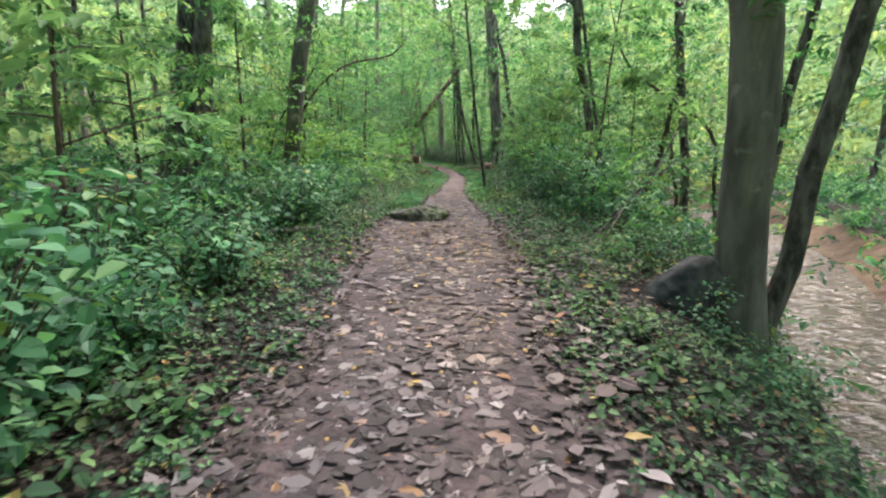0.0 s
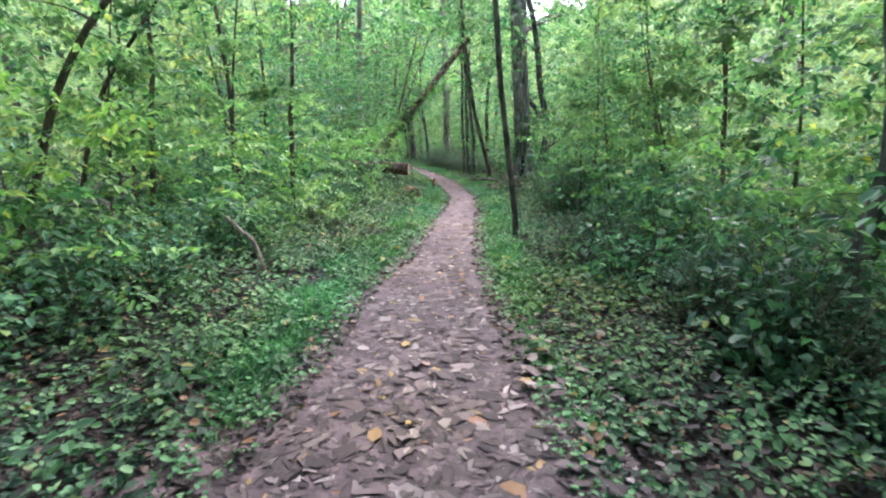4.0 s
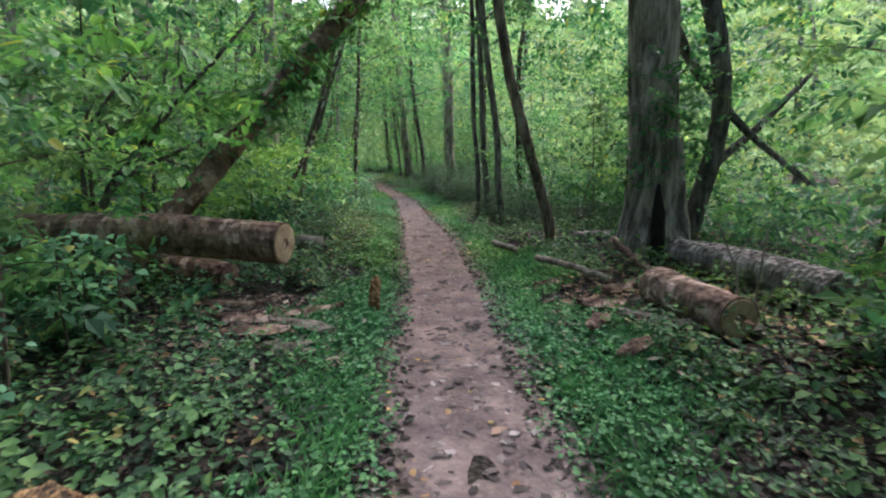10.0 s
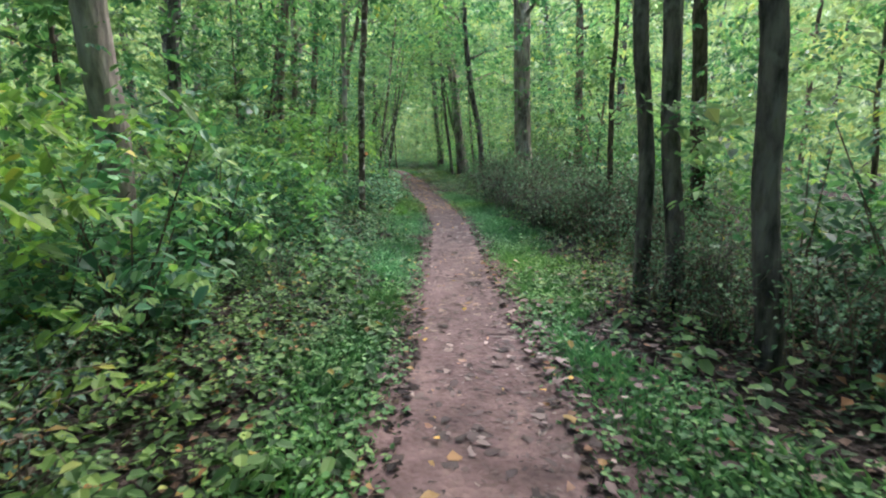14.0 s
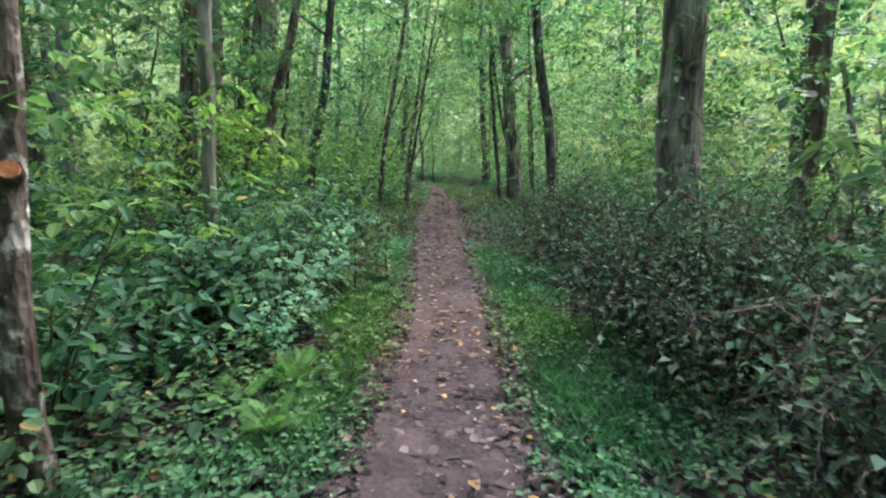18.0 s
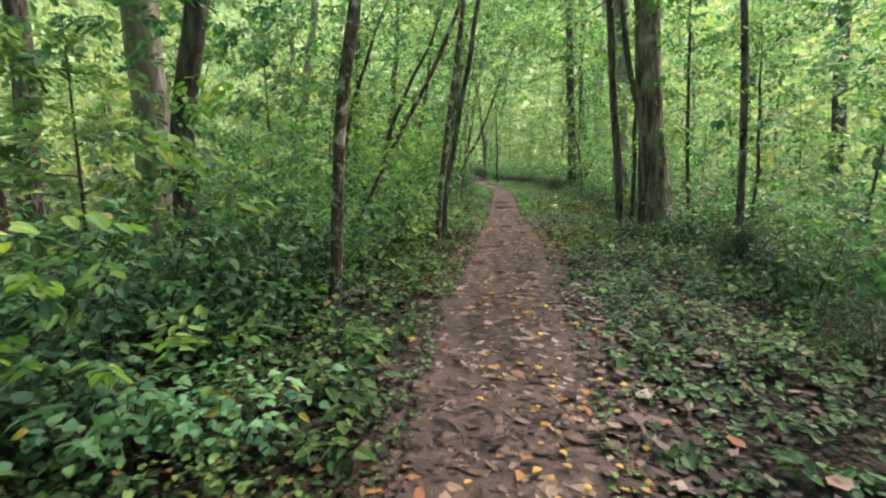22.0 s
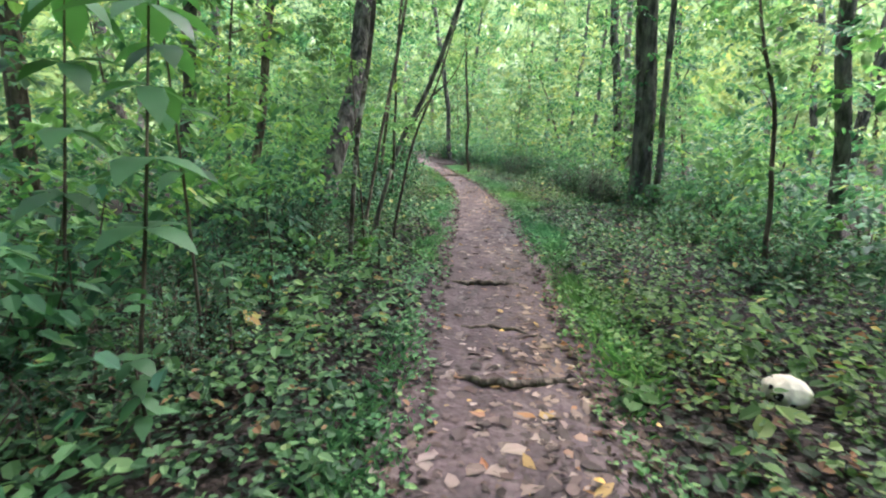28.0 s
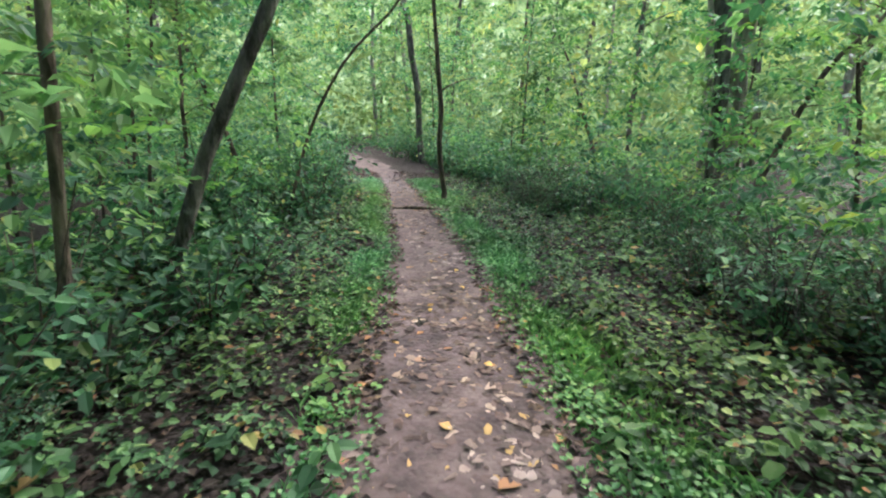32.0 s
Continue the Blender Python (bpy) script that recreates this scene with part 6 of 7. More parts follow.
def build_chips():
    """Splinters and crumbs of bark strewn round the sawn trunks."""
    rng = np.random.default_rng(19)
    n = 2600
    right = rng.random(n) < 0.6
    x = np.where(right, 1.15 + 1.9 * rng.random(n) ** 0.8, -2.3 + 1.95 * rng.random(n))
    y = np.where(right, 23.2 + 3.4 * rng.random(n), 23.4 + 1.9 * rng.random(n))
    p = np.stack([x, y, ground_z(x, y) + 0.02 + 0.03 * rng.random(n)], 1)
    s = 0.03 + 0.13 * rng.random(n) ** 2.2
    d, up = heading(rng, n, -0.08, 0.15)
    leaf_stuff("wood_chips", "pale splinters and bark crumbs strewn on the ground", "wood chips", M_CHIP, broad_arrays(p, d, up, s, s * rng.uniform(0.2, 0.5, n), 0.1, 0.05))


build_ground_cover()
build_chips()
build_weeds()
build_grass()
build_herbs()
build_litter()

# ---- fallen wood, rocks, roots ----
def log(x0, x1, r0, r1, label, name="log", mat=M_LOG, sides=18, cut=True, bow=0.04, seed=1):
    """A fallen trunk between the middles of its two ends, with sawn faces."""
    a, b = np.array(x0, float), np.array(x1, float)
    ob = thing(name, *a, label, "log")
    mid = (b - a) / 2 + np.array([0, 0, bow])
    pts = smooth_line([(0, 0, 0), mid, b - a], 14)
    rr = np.linspace(r0, r1, 14) * (1 + 0.03 * np.sin(np.arange(14) * 1.7 + seed))
    v, f, s = tube(pts, rr, sides, 0.035, seed, True)
    link_mesh("bark", v, f, s, mat, ob, smooth=False)
    if cut:
        d = (pts[0] - pts[1]) / np.linalg.norm(pts[0] - pts[1])
        face = [pts[0] + d * k for k in (-0.02, 0.006, 0.010)]
        v, f, s = tube(face, np.array([r0, r0, r0 * 0.93]) * 0.93, sides, 0.02, seed, True)
        link_mesh("cut_face", v, f, s, M_CUT, ob, "pale sawn wood")
        core = [pts[0] + d * k for k in (0.0, 0.012, 0.014)]
        v, f, s = tube(core, np.array([r0, r0, r0 * 0.9]) * 0.28, 10, 0.15, seed + 3, True)
        link_mesh("heartwood", v, f, s, M_LOG, ob, "dark core of the log")
    return ob


def branch(points, r0, r1, label, mat, twigs=0, seed=1, name="fallen_branch"):
    p = np.asarray(points, float)
    o = p[0].copy()
    ob = thing(name, *o, label, "branch")
    line = smooth_line(p - o, 14)
    rng = np.random.default_rng(seed)
    line[1:-1] += rng.normal(0, r0 * 0.16, (12, 3))
    v, f, s = tube(line, np.linspace(r0, r1, 14), 8, 0.05, seed)
    link_mesh("limb", v, f, s, mat, ob, smooth=True)
    for k in range(twigs):
        c = line[rng.integers(3, 12)]
        e = c + rng.normal(0, 1, 3) * np.array([0.35, 0.35, 0.2]) + np.array([0, 0, 0.15])
        v, f, s = tube(smooth_line([c, (c + e) / 2 + rng.normal(0, 0.04, 3), e], 6), np.linspace(r0 * 0.4, r0 * 0.12, 6), 5, 0, k)
        link_mesh("twig", v, f, s, mat, ob)
    return ob


def boulder(x, y, z, size, label, mat, turn=0, tilt=0, seed=1, rough=0.16, square=0.0, slope=0):
    """A rounded stone, flattened below, with lumps and chipped planes."""
    rng = np.random.default_rng(seed)
    bm = bmesh.new()
    bmesh.ops.create_icosphere(bm, subdivisions=4, radius=1.0)
    planes = rng.normal(0, 1, (9, 3))
    planes /= np.linalg.norm(planes, axis=1, keepdims=True)
    cut = rng.uniform(0.72, 0.92, 9)
    for v in bm.verts:
        c = np.array(v.co)
        for n, k in zip(planes, cut):
            h = c @ n
            if h > k:
                c = c - n * (h - k) * 0.85
        if square:
            c = np.sign(c) * np.abs(c) ** (1 - square)
        c = c * (1 + rough * noise.noise(Vector(c) * 1.7 + Vector((seed, 0, 0))) + rough * 0.35 * noise.noise(Vector(c) * 5.0))
        c[2] = max(c[2], -0.55)
        v.co = c * np.array(size)
    me = bpy.data.meshes.new("rock")
    bm.to_mesh(me)
    bm.free()
    me.materials.append(mat)
    me.polygons.foreach_set("use_smooth", np.ones(len(me.polygons), bool))
    ob = new("rock", me)
    ob.matrix_basis = pose(x, y, z, tilt, slope, turn)
    return tagged(ob, label, "rock")


boulder(-0.44, 9.22, -0.02, (0.62, 0.40, 0.27), "low mossy grey boulder half sunk in the path", M_ROCK, 12, 0, 3, 0.3)
boulder(2.33, 4.5, -0.05, (0.44, 0.16, 0.29), "dark grey slab of rock leaning against a tree foot", M_DARKROCK, 14, -8, 5, 0.07, 0.4, -34)
boulder(1.8, 5.5, -0.14, (0.36, 0.26, 0.24), "mossy grey rock among fallen leaves on the bank", M_ROCK, -20, 0, 8)
boulder(2.05, 4.95, -0.42, (0.24, 0.2, 0.18), "small dark rock on the creek bank", M_DARKROCK, 40, 0, 11)
boulder(1.55, 7.0, -0.06, (0.3, 0.24, 0.16), "mossy rock under low plants beside the path", M_ROCK, 70, 0, 13)

log((-1.2, 24.8, 0.65), (-4.5, 25.3, 0.62), 0.195, 0.215, "sawn brown tree trunk lying raised across the undergrowth", bow=0.08)
leaning = log((-2.95, 25.17, 0.38), (0.75, 26.98, 5.3), 0.135, 0.10, "broken leaning trunk of the fallen tree with reddish bark", cut=False, bow=-0.06, seed=4)
log((-2.1, 25.5, 0.14), (-5.0, 26.2, 0.25), 0.16, 0.2, "mossy fallen trunk lying on the forest floor", cut=False, seed=6)
log((-2.75, 24.75, 0.08), (-3.15, 25.15, 0.48), 0.10, 0.12, "short dark log propping the fallen trunk", cut=False, seed=7, bow=0.0)
log((2.38, 23.62, 0.36), (2.15, 24.5, 0.37), 0.155, 0.17, "short sawn log with reddish bark beside the path", seed=8, bow=0.0)
log((2.95, 25.95, 0.38), (3.55, 24.3, 0.38), 0.18, 0.17, "thick furrowed log lying behind the old tree", cut=False, mat=BARK["big"], seed=9)
stump = thing("log", -0.70, 20.98, 0.15, "short log with ridged golden-brown bark and a dark sawn end", "log")
axis = np.array([-0.24, 0.80, 0.0])
along, around = np.meshgrid(np.linspace(0, 1, 46), np.linspace(0, 2 * np.pi, 72, endpoint=False), indexing="ij")
across, up = np.array([0.958, 0.287, 0.0]), np.array([0.0, 0.0, 1.0])
girth = np.empty(along.shape)
for i in range(46):
    for j in range(72):
        q = Vector((math.cos(around[i, j]) * 4.2, math.sin(around[i, j]) * 4.2, along[i, j] * 6.0))
        ridge = 1 - abs(noise.noise(q + 0.6 * noise.noise_vector(q * 0.9)))
        girth[i, j] = 0.150 + 0.045 * ridge ** 4 + 0.012 * noise.noise(q * 0.35)
v = along[..., None] * axis + girth[..., None] * (np.cos(around)[..., None] * across + np.sin(around)[..., None] * up)
q = [(i * 72 + j, i * 72 + (j + 1) % 72, (i + 1) * 72 + (j + 1) % 72, (i + 1) * 72 + j) for i in range(45) for j in range(72)]
link_mesh("bark", v.reshape(-1, 3), np.array(q).ravel(), [4] * len(q), M_RIDGED, stump, smooth=True)
for u0, mat, name in ((0.012, M_LOG, "sawn_end"), (0.985, M_RAW, "broken_end")):
    v, f, s = tube([axis * (u0 - 0.01), axis * (u0 + 0.01)], [0.165, 0.165], 22, 0.03, 3)
    link_mesh(name, v, f, s, mat, stump)

PALE = BARK["stick"]
branch([(1.38, 26.15, 0.27), (1.6, 25.7, 0.30), (1.93, 25.1, 0.27)], 0.042, 0.036, "pale barkless fallen branch in the low plants", PALE, 1, 2)
branch([(0.98, 28.31, 0.09), (1.12, 27.75, 0.14), (1.25, 27.2, 0.16)], 0.050, 0.040, "pale barkless fallen branch near the path edge", PALE, 1, 3)
branch([(2.28, 26.2, 0.5), (2.36, 25.7, 0.37), (2.46, 25.1, 0.27)], 0.045, 0.04, "reddish broken branch lying near the old tree", M_LOG, 2, 4)
branch([(2.42, 27.25, 0.22), (2.6, 27.45, 0.27), (2.78, 27.6, 0.33)], 0.035, 0.03, "pale forked branch leaning on a dark fallen limb", PALE, 1, 19)
branch([(2.12, 27.62, 0.30), (2.86, 27.6, 0.34), (3.7, 27.5, 0.36)], 0.085, 0.095, "dark fallen limb lying behind low plants", BARK["dark"], 2, 5)
branch([(-3.6, 26.95, 0.22), (-2.54, 27.27, 0.21), (-1.65, 27.58, 0.18)], 0.14, 0.11, "grey fallen trunk lying among green plants", BARK["smooth"], 0, 6)
branch([(-6.62, 47.6, 0.05), (-6.38, 48.2, 0.1), (-6.12, 49.1, 0.06)], 0.05, 0.03, "dark rotting branch lying beside a thin tree", BARK["dark"], 2, 8)
branch([(-2.6, 6.4, 0.16), (-2.2, 7.0, 0.14), (-1.9, 7.5, 0.1)], 0.05, 0.035, "dark rotting branch lying in low plants", BARK["dark"], 1, 9)
branch([(-3.85, 35.3, 0.1), (-3.3, 36.1, 0.12), (-3.0, 36.95, 0.08)], 0.022, 0.014, "thin grey fallen stick in the plants", PALE, 1, 10)
branch([(1.75, 6.4, -0.15), (2.8, 7.1, 0.65), (3.75, 7.7, 1.3)], 0.026, 0.012, "dead dark branch leaning in a tangle", BARK["dark"], 6, 11)
branch([(1.9, 6.9, -0.1), (3.2, 7.5, 0.9), (3.9, 8.1, 1.9)], 0.024, 0.01, "dead dark branch leaning in a tangle", BARK["dark"], 6, 12)
branch([(2.6, 7.4, -0.25), (2.9, 7.3, 0.6), (2.75, 7.2, 1.2)], 0.018, 0.01, "dead grey branch standing in a tangle", PALE, 4, 13)
branch([(1.55, 5.9, 0.1), (2.1, 6.2, 0.2), (2.55, 6.8, 0.55)], 0.008, 0.01, "thin bleached dead branch over the bank", PALE, 3, 14)
branch([(2.1, 5.3, -0.35), (2.6, 5.7, -0.2), (3.0, 6.6, 0.0)], 0.035, 0.025, "dark wet branch on the bank", BARK["dark"], 2, 15)
branch([(-1.4, 8.28, 0.02), (-1.37, 8.35, 0.3), (-1.36, 8.4, 0.46)], 0.022, 0.014, "short broken stick standing at the path edge", PALE, 0, 16)
branch([(-1.52, 12.85, -0.05), (-1.72, 13.0, 0.4), (-2.15, 13.3, 0.62)], 0.028, 0.018, "bent grey dead stem standing in low plants", PALE, 1, 17)
branch([(1.95, 42.9, 0.9), (1.72, 42.9, 1.6), (1.45, 42.9, 2.6)], 0.034, 0.026, "pale bare pole leaning in the brambles", PALE, 0, 18)


def bark_slab(x, y, z, length, wide, turn, mat, label, seed, tilt=0.0):
    """A long split piece of bark or wood, flat and rough-edged."""
    rng = np.random.default_rng(seed)
    n = 9
    u = np.linspace(-0.5, 0.5, n)
    w = wide * (0.8 + 0.25 * rng.random(n)) * (1 - 0.75 * np.abs(u * 2) ** 4)
    rings = []
    for a, h in ((-1, 0.0), (-0.6, 0.03), (0.0, 0.045), (0.6, 0.032), (1, 0.0), (0.5, -0.02), (-0.5, -0.02)):
        rings.append(np.stack([u * length + rng.normal(0, 0.01, n), a * w * 0.5 + rng.normal(0, 0.008, n), h + rng.normal(0, 0.005, n) + 0.03 * np.sin(u * 3 + seed)], 1))
    v = np.stack(rings, 1).reshape(-1, 3)
    k = len(rings)
    q = [(i * k + j, i * k + (j + 1) % k, (i + 1) * k + (j + 1) % k, (i + 1) * k + j) for i in range(n - 1) for j in range(k)]
    flat = [c for f in q for c in f] + list(range(k))[::-1] + list(range((n - 1) * k, n * k))
    ob = link_mesh("bark_piece", v, flat, [4] * len(q) + [k, k], mat)
    ob.matrix_basis = pose(x, y, z, 0, tilt, turn)
    return tagged(ob, label, "wood", "split wood and bark pieces")


SLAB = "long split slab of reddish bark lying on the ground"
rng = np.random.default_rng(91)
for k, (x, y, ln, w, turn) in enumerate(((-1.1, 24.62, 0.95, 0.13, 8), (-1.5, 24.35, 0.8, 0.16, -12), (-0.85, 24.15, 0.7, 0.15, -20), (-1.2, 23.95, 0.6, 0.18, 15), (-1.9, 24.75, 0.9, 0.12, 20), (-0.75, 23.75, 0.5, 0.12, 40),
                                         (2.05, 25.0, 0.55, 0.15, 30), (1.75, 24.6, 0.5, 0.2, -15), (2.15, 24.5, 0.5, 0.12, 10), (1.6, 24.2, 0.45, 0.16, 60), (2.5, 24.9, 0.6, 0.12, -40), (1.95, 24.1, 0.5, 0.14, 5),
                                         (2.9, 26.9, 0.6, 0.12, 70), (1.45, 25.6, 0.4, 0.1, 20), (2.3, 23.8, 0.6, 0.15, -25), (1.7, 23.6, 0.4, 0.12, 35))):
    bark_slab(x, y, float(ground_z(x, y)) + 0.05, ln, w, turn, (M_LOG, M_LOG, PALE)[k % 3], SLAB, 200 + k, rng.uniform(-5, 5))
bark_slab(-0.33, 24.72, 0.16, 0.4, 0.13, 75, M_RAW, "jagged orange-brown stub of split wood standing in the grass", 240, -80)


def root(pts, r, seed):
    ob = thing("tree_root", *pts[0], "dark tree root crossing the trodden path", "root", "roots across the path")
    line = smooth_line(np.asarray(pts) - np.asarray(pts[0]), 16)
    line[1:-1, 1] += np.random.default_rng(seed).normal(0, 0.02, 14)
    v, f, s = tube(line, r * (1 - 0.5 * np.abs(np.linspace(-1, 1, 16)) ** 3), 8, 0.12, seed)
    link_mesh("root_body", v, f, s, BARK["bark"], ob, smooth=True)


root([(-7.75, 58.74, -0.01), (-7.38, 58.72, 0.02), (-7.0, 58.98, -0.01)], 0.024, 1)
root([(-8.3, 60.52, -0.01), (-8.0, 60.5, 0.02), (-7.7, 60.7, -0.01)], 0.024, 2)
root([(-12.3, 71.8, -0.01), (-11.9, 71.85, 0.025), (-11.35, 71.9, 0.0)], 0.035, 3)
root([(-6.55, 54.72, -0.015), (-6.3, 54.8, 0.008), (-6.1, 55.0, -0.015)], 0.02, 4)
root([(-7.9, 59.5, -0.012), (-7.6, 59.55, 0.008), (-7.3, 59.5, -0.015)], 0.016, 5)

# ---- pale fungus beside the path ----
fungus = thing("fungus", -5.97, 59.1, 0.0, "large cream-white puffball fungus with torn brown hollows", "fungus")
bm = bmesh.new()
bmesh.ops.create_icosphere(bm, subdivisions=4, radius=0.105)
for v in bm.verts:
    q = v.co * 9
    v.co = v.co * (1 + 0.10 * noise.noise(q) + 0.07 * noise.noise(q * 3.1 + Vector((4, 0, 0))))
    v.co.x *= 1.12
    v.co.z = max(v.co.z * 0.82, -0.06) + 0.06
me = bpy.data.meshes.new("ball")
bm.to_mesh(me)
bm.free()
me.materials.append(M_FUNGUS)
me.polygons.foreach_set("use_smooth", np.ones(len(me.polygons), bool))
new("ball", me).parent = fungus
# dark plugs on the surface stand in for shaded holes
for k, (c, out, r) in enumerate((((-0.055, -0.080, 0.062), (-0.5, -0.8, 0.05), 0.026), ((0.005, -0.098, 0.035), (0.0, -1.0, -0.1), 0.015), ((-0.085, -0.05, 0.095), (-0.8, -0.5, 0.5), 0.013))):
    c, out = np.array(c), np.array(out)
    v, f, s = tube([c - out * 0.02, c + out * 0.012], [r, r * 0.9], 9, 0.3, k + 2)
    link_mesh("cavity", v, f, s, M_HOLLOW, fungus, "near-black plug standing in for the shade in a torn hole")


# ---- broad-leaved plants that stand out near the path ----
def leaf_mesh(size, wide, seed):
    v, f, s = ovate_arrays(np.zeros((1, 3)), np.array([[1.0, 0, 0]]), np.array([[0, 0, 1.0]]), [size], [size * wide], 0.16, 0.28)
    me = bpy.data.meshes.new("leaf")
    me.from_pydata([tuple(map(float, q)) for q in v], [], [tuple(map(int, t)) for t in np.asarray(f).reshape(-1, 3)])
    me.materials.append(M_BROAD)
    me.polygons.foreach_set("use_smooth", np.ones(len(me.polygons), bool))
    return me


LEAF_BIG = [leaf_mesh(0.24, 0.5, 1), leaf_mesh(0.125, 0.56, 2), leaf_mesh(0.10, 0.62, 3)]


def plant(x, y, height, tiers, per, which, label, seed, lean=(0.0, 0.0)):
    rng = np.random.default_rng(seed)
    ob = thing("broadleaf_plant", x, y, float(ground_z(x, y)), label, "plant", "broad-leaved plants")
    top = np.array([lean[0], lean[1], height])
    line = smooth_line([(0, 0, -0.05), top * 0.5 + rng.normal(0, 0.02, 3), top], 8)
    v, f, s = tube(line, np.linspace(0.012, 0.004, 8), 6, 0, seed)
    link_mesh("stem", v, f, s, BARK["thin"], ob)
    for t in range(tiers):
        c = line[7 - int(t * 5 / max(tiers, 1))]
        for k in range(per):
            a = 2 * math.pi * k / per + t * 0.8 + rng.uniform(-0.2, 0.2)
            leaf = new("leaf", LEAF_BIG[which])
            leaf.parent = ob
            leaf.matrix_basis = pose(*c, 0, rng.uniform(-12, 28), math.degrees(a)) @ Matrix.Scale(rng.uniform(0.75, 1.15), 4)
    return ob


STAR = "green woodland plant with a whorl of large pale leaves"
SPRAY = "leafy green woodland plant with broad drooping leaves"
for k, (x, y, h, ti, pe, wh) in enumerate(((2.25, 15.2, 0.5, 2, 5, 0), (-9.3, 57.1, 0.42, 1, 5, 0), (-3.1, 22.0, 0.75, 3, 4, 1), (-4.4, 24.2, 1.0, 3, 5, 1), (-2.2, 20.6, 0.7, 3, 4, 2),
                                          (2.45, 21.4, 0.55, 1, 4, 1), (-9.6, 61.2, 0.4, 3, 5, 2), (-2.6, 21.4, 0.85, 3, 4, 1), (-1.9, 22.6, 0.8, 3, 4, 2), (-2.6, 23.3, 0.9, 3, 4, 1), (-2.3, 23.5, 0.85, 3, 5, 1), (-2.0, 23.65, 0.8, 3, 4, 1), (-2.5, 23.1, 0.9, 3, 5, 1))):
    plant(x, y, h, ti, pe, wh, STAR if ti == 1 else SPRAY, 60 + k)
for k, (x, y, h) in enumerate(((2.3, 6.1, 0.25), (2.6, 6.6, 0.3), (2.9, 7.2, 0.3), (2.0, 8.9, 0.35), (2.4, 9.6, 0.4), (-3.6, 40.1, 0.85), (-3.9, 40.7, 0.95), (-3.5, 41.2, 0.8), (-3.4, 41.9, 0.7), (-4.2, 41.4, 1.0),
                               (-6.2, 47.2, 0.7), (-6.9, 47.7, 0.9), (-6.6, 48.8, 0.8), (-7.4, 49.3, 0.9), (-8.6, 57.5, 0.5), (-9.0, 58.4, 0.6), (-9.4, 59.3, 0.8), (-8.9, 60.2, 0.5))):
    plant(x, y, h, 4, 4, 1 + k % 2, SPRAY, 90 + k)
for k, (x, y, h, lx, ly) in enumerate(((-8.75, 57.55, 1.75, 0.25, 0.1), (-9.1, 58.3, 2.0, 0.15, -0.2), (-9.4, 57.7, 1.85, 0.3, 0.1), (-6.7, 47.0, 1.35, 0.3, 0.2))):
    plant(x, y, h, 4, 5, 0 if k != 3 else 1, "tall young sapling with large hand-like green leaves", 130 + k, (lx, ly))


# ---- bright fallen leaves on the path ----
def yellow_leaf(seed):
    rng = np.random.default_rng(seed)
    s = 0.06
    v, f, c = ovate_arrays(np.array([[-s / 2, 0, 0]]), np.array([[1.0, 0, 0.02]]), np.array([[0, 0, 1.0]]), [s], [s * 0.8], 0.12 + 0.2 * rng.random(), -0.1)
    me = bpy.data.meshes.new("fallen_leaf")
    me.from_pydata([tuple(map(float, q)) for q in v], [], [tuple(map(int, t)) for t in np.asarray(f).reshape(-1, 3)])
    me.materials.append(M_YELLOW)
    return me


YELLOW = [yellow_leaf(k) for k in range(3)]
rng = np.random.default_rng(77)
for k in range(270):
    u = rng.random()
    y = 2.0 + u * 8.5 if k < 50 else rng.uniform(10, 38) if k < 85 else rng.uniform(38, 57) if k < 160 else rng.uniform(57, 74) if k < 190 else rng.uniform(40, 50)
    a = rng.uniform(-1.15, 1.15) if y < 46 else rng.uniform(-0.5, 1.4)
    x = float(middle(y) + a * half(y))
    ob = new("fallen_leaf", YELLOW[k % 3])
    ob.matrix_basis = pose(x, y, float(ground_z(x, y)) + 0.034, rng.uniform(-14, 14), rng.uniform(-14, 14), rng.uniform(0, 360)) @ Matrix.Scale(rng.uniform(0.5, 1.05), 4)
    tagged(ob, "bright yellow fallen leaf lying on the path", "leaf", "yellow fallen leaves")

# ---- dead side limbs of the old furrowed tree ----
for k, pts in enumerate((((2.9, 26.8, 3.2), (3.2, 27.1, 3.1), (3.5, 27.35, 2.7), (4.1, 26.95, 1.8), (4.7, 26.5, 1.15)), ((3.5, 26.95, 0.6), (3.6, 27.05, 1.05), (3.75, 27.1, 1.35), (4.3, 27.2, 1.75), (5.2, 27.5, 2.6)))):
    v, f, s = tube(smooth_line(np.array(pts) - np.array(oak.location), 14), np.linspace(0.085, 0.03, 14), 8, 0.06, k)
    link_mesh("limb", v, f, s, BARK["dark"], oak, smooth=True)
# a dark tube set on the bark paints the shade of an opening
v, f, s = tube([(-0.13, -0.47, -0.05), (-0.11, -0.41, 0.3), (-0.10, -0.33, 0.62), (-0.10, -0.27, 0.95)], [0.085, 0.085, 0.075, 0.02], 10, 0.1, 5)
link_mesh("hollow", v, f, s, M_HOLLOW, oak, "near-black patch standing in for the shaded opening at the trunk foot", smooth=True)


def buttresses(tree, girth, ways, seed, lean=0.0):
    """Ridges that run from the roots up a thick trunk."""
    for k, (a, r0) in enumerate(ways):
        foot = np.array([math.cos(a), math.sin(a), 0.0]) * girth / 0.30
        v, f, s = tube(smooth_line([foot * u + np.array([lean * z, 0, z]) for u, z in ((0.46, -0.08), (0.36, 0.25), (0.27, 0.8), (0.2, 1.5))], 10), np.linspace(r0, 0.07, 10), 9, 0.08, k + seed)
        link_mesh("buttress", v, f, s, BARK["scar" if tree == scarred else "big"], tree, smooth=True)


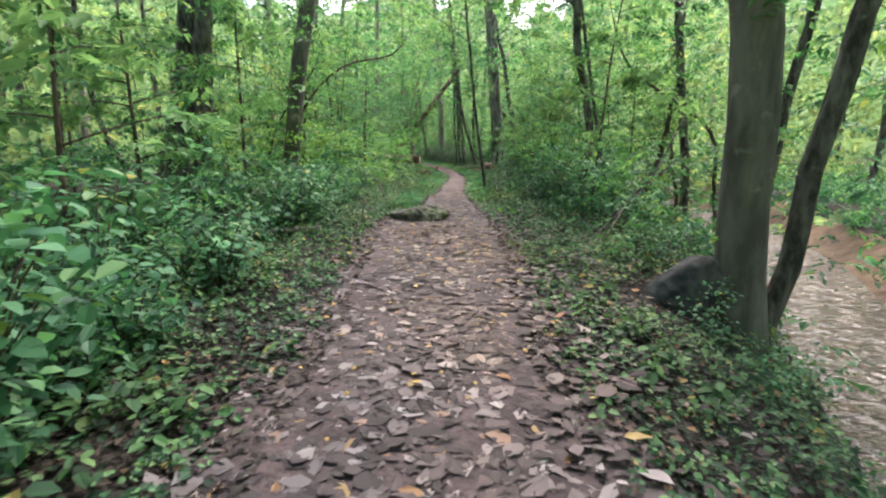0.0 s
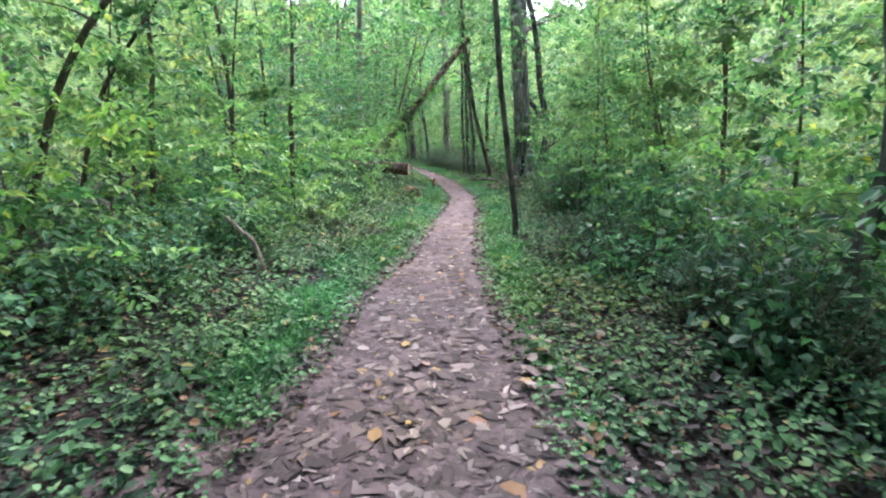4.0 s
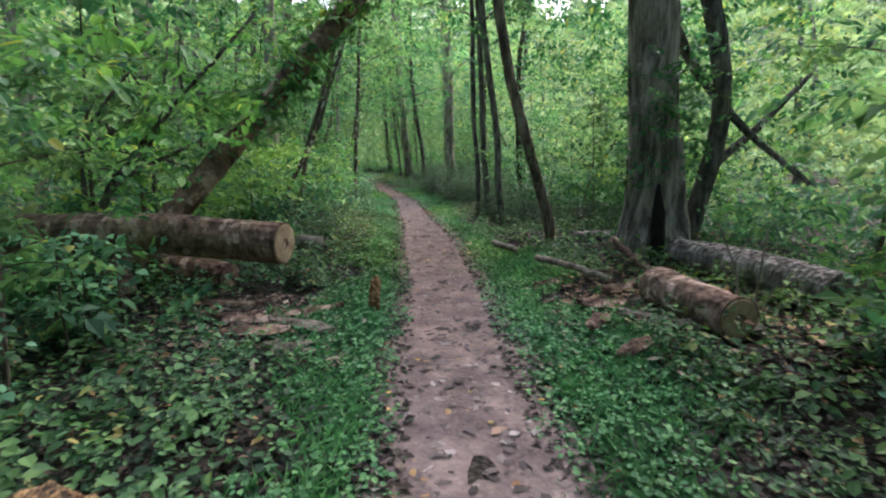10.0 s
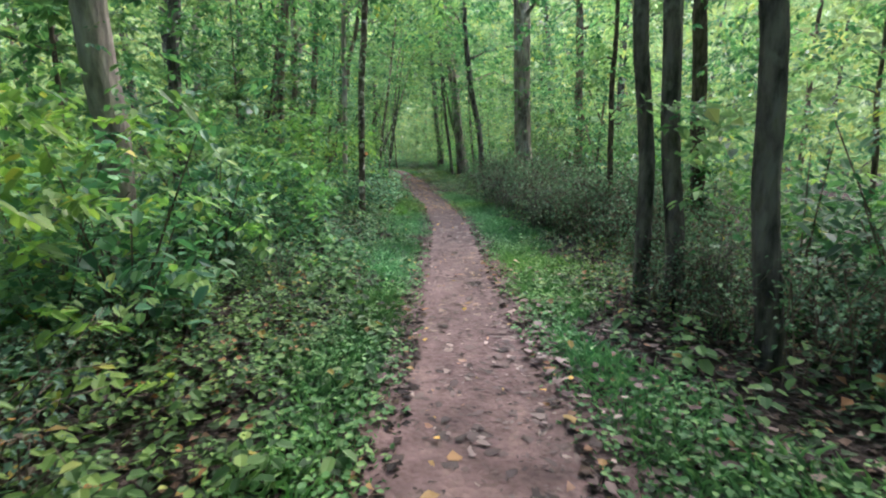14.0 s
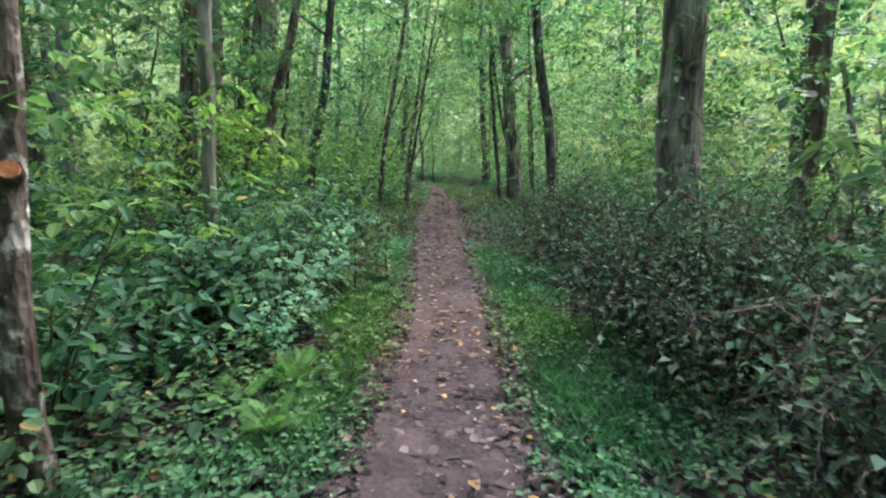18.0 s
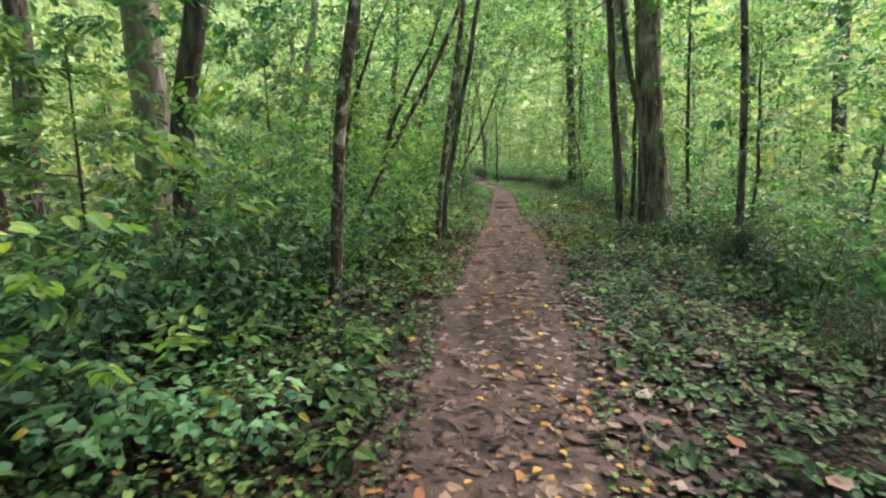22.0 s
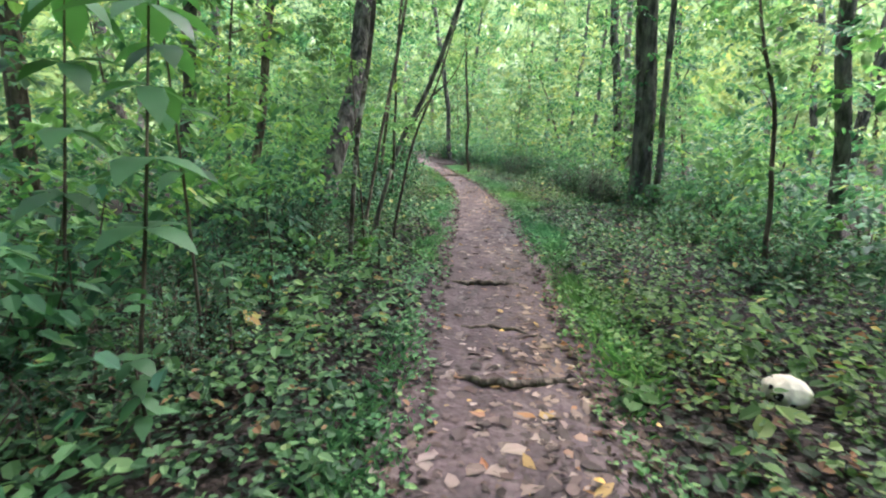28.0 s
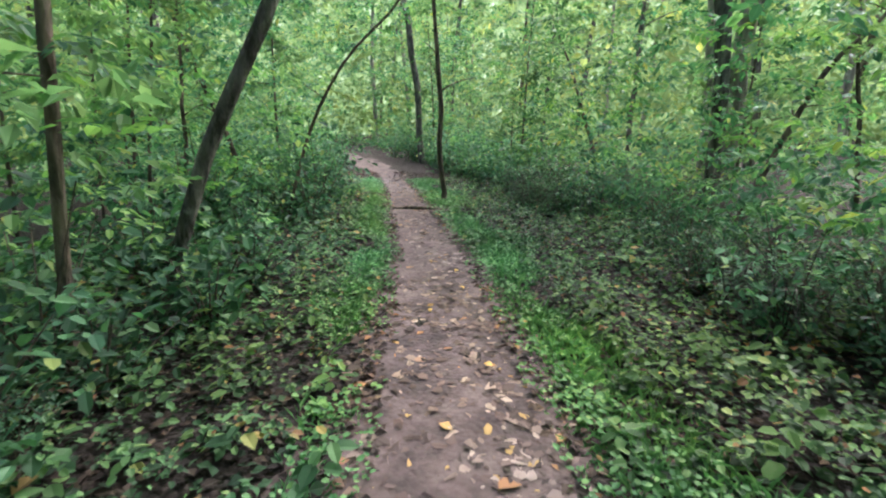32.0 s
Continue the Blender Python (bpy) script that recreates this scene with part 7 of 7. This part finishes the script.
buttresses(oak, 0.30, ((-2.5, 0.12), (-0.95, 0.13), (0.2, 0.11), (2.6, 0.11), (1.5, 0.11)), 0)
buttresses(scarred, 0.23, ((-2.6, 0.11), (-1.7, 0.10), (-0.8, 0.10), (0.4, 0.10), (2.4, 0.10)), 10, -0.075)
buttresses(broad_trunk, 0.23, ((-2.7, 0.10), (-1.9, 0.10), (-1.0, 0.10), (0.3, 0.10)), 20, -0.15)
# scars where limbs were lost, rimmed with pale wood
for k, (tree, off, z, x, y) in enumerate(((scarred, (-0.14, 0), 1.95, 0.02, -0.235), (scarred, (-0.15, 0), 2.45, 0.05, -0.225), (scarred, (-0.11, 0), 1.45, -0.07, -0.235))):
    c = np.array([off[0] + x, y, z])
    ring = [c + np.array([0.055 * math.cos(u), 0.012 * math.cos(2 * u), 0.085 * math.sin(u)]) for u in np.linspace(0.3, 5.3, 12)]
    v, f, s = tube(ring, 0.022 * (1 + 0.3 * np.sin(np.arange(12))), 6, 0.15, k)
    link_mesh("scar", v, f, s, BARK["pale"], tree, "pale healed rim of a lost limb", smooth=True)


def ivy_on(tree, lo, hi, radius, count, seed, lean=(0.0, 0.0), reach=0.16, mat=M_HERB, big=0.06):
    """Leafy sprays that grow round a trunk between two heights."""
    rng = np.random.default_rng(seed)
    z = rng.uniform(lo, hi, count)
    a = rng.uniform(0, 2 * np.pi, count)
    out = radius + reach * rng.random(count)
    c = np.stack([np.cos(a) * out + lean[0] * z, np.sin(a) * out + lean[1] * z, z], 1) + np.array(tree.location)
    v, f, s = sprays(rng, c, 9, big * 5, big, big * 1.9, 0.35, True, False)
    link_mesh("ivy", v - np.array(tree.location), f, s, mat, tree, "green leafy sprays round the trunk")


ivy_on(oak, 0.95, 2.4, 0.34, 95, 71)
ivy_on(leaning, 1.1, 2.5, 0.13, 55, 72, (0.75, 0.37))
ivy_on(leaning, 1.45, 3.2, 0.12, 100, 73, (0.75, 0.37), 0.5, M_LIT_SPRAY, 0.07)

# ---- sawn stub on the spotted trunk, and dead limbs behind the fallen one ----
c = np.array([0.05, 0.0, 1.33])
v, f, s = tube([c, c + np.array([0.07, -0.06, 0.03])], [0.045, 0.04], 10, 0.1, 3)
link_mesh("stub", v, f, s, BARK["lichen"], spotted)
v, f, s = tube([c + np.array([0.068, -0.058, 0.029]), c + np.array([0.074, -0.064, 0.032])], [0.037, 0.034], 10, 0.05, 3)
link_mesh("cut_face", v, f, s, M_ORANGE, spotted, "fresh orange sawn wood")
for k, (pts, r) in enumerate((([(-3.6, 25.6, 0.7), (-3.46, 25.6, 1.13), (-2.53, 25.62, 2.09), (-1.68, 25.6, 2.9)], 0.040), ([(-3.5, 25.55, 0.9), (-3.29, 25.6, 1.23), (-2.72, 25.6, 1.47), (-2.1, 25.6, 1.75)], 0.034), ([(-3.8, 25.7, 0.9), (-3.71, 25.6, 1.62), (-3.34, 25.6, 2.07), (-3.02, 25.6, 2.38)], 0.030),
                             ([(-3.05, 25.6, 1.35), (-2.75, 25.6, 1.9), (-2.62, 25.65, 2.9)], 0.022))):
    bough = branch(pts, r, r * 0.4, "dark leafy bough of the fallen tree above the log", BARK["dark"], 4, 60 + k, "bough")
    ivy_on(bough, 0.3, 1.5, 0.05, 16, 80 + k, (0.9, 0.0), 0.45, M_LIT_SPRAY, 0.07)
for k, pts in enumerate(([(2.63, 23.9, 0.1), (2.65, 23.9, 0.64), (2.67, 23.9, 0.95)], [(2.66, 23.88, 0.1), (2.72, 23.9, 0.4), (2.78, 23.9, 0.57)], [(2.6, 23.95, 0.1), (2.5, 23.95, 0.66), (2.37, 24.0, 0.97)], [(3.35, 23.9, 0.05), (3.2, 23.9, 0.2), (3.04, 23.9, 0.38)])):
    branch(pts, 0.010, 0.006, "thin dead stalk standing beside the sawn logs", PALE, 1, 66 + k, "dead_stalk")
branch([(-4.85, 26.7, 1.35), (-3.75, 26.9, 2.1), (-3.3, 27.1, 2.35)], 0.045, 0.02, "dark dead limb hanging in the undergrowth", BARK["dark"], 3, 51)
branch([(-3.75, 26.9, 0.0), (-3.76, 26.88, 2.1), (-4.15, 27.05, 3.2)], 0.035, 0.03, "dark dead stem standing behind the fallen trunk", BARK["dark"], 2, 52)
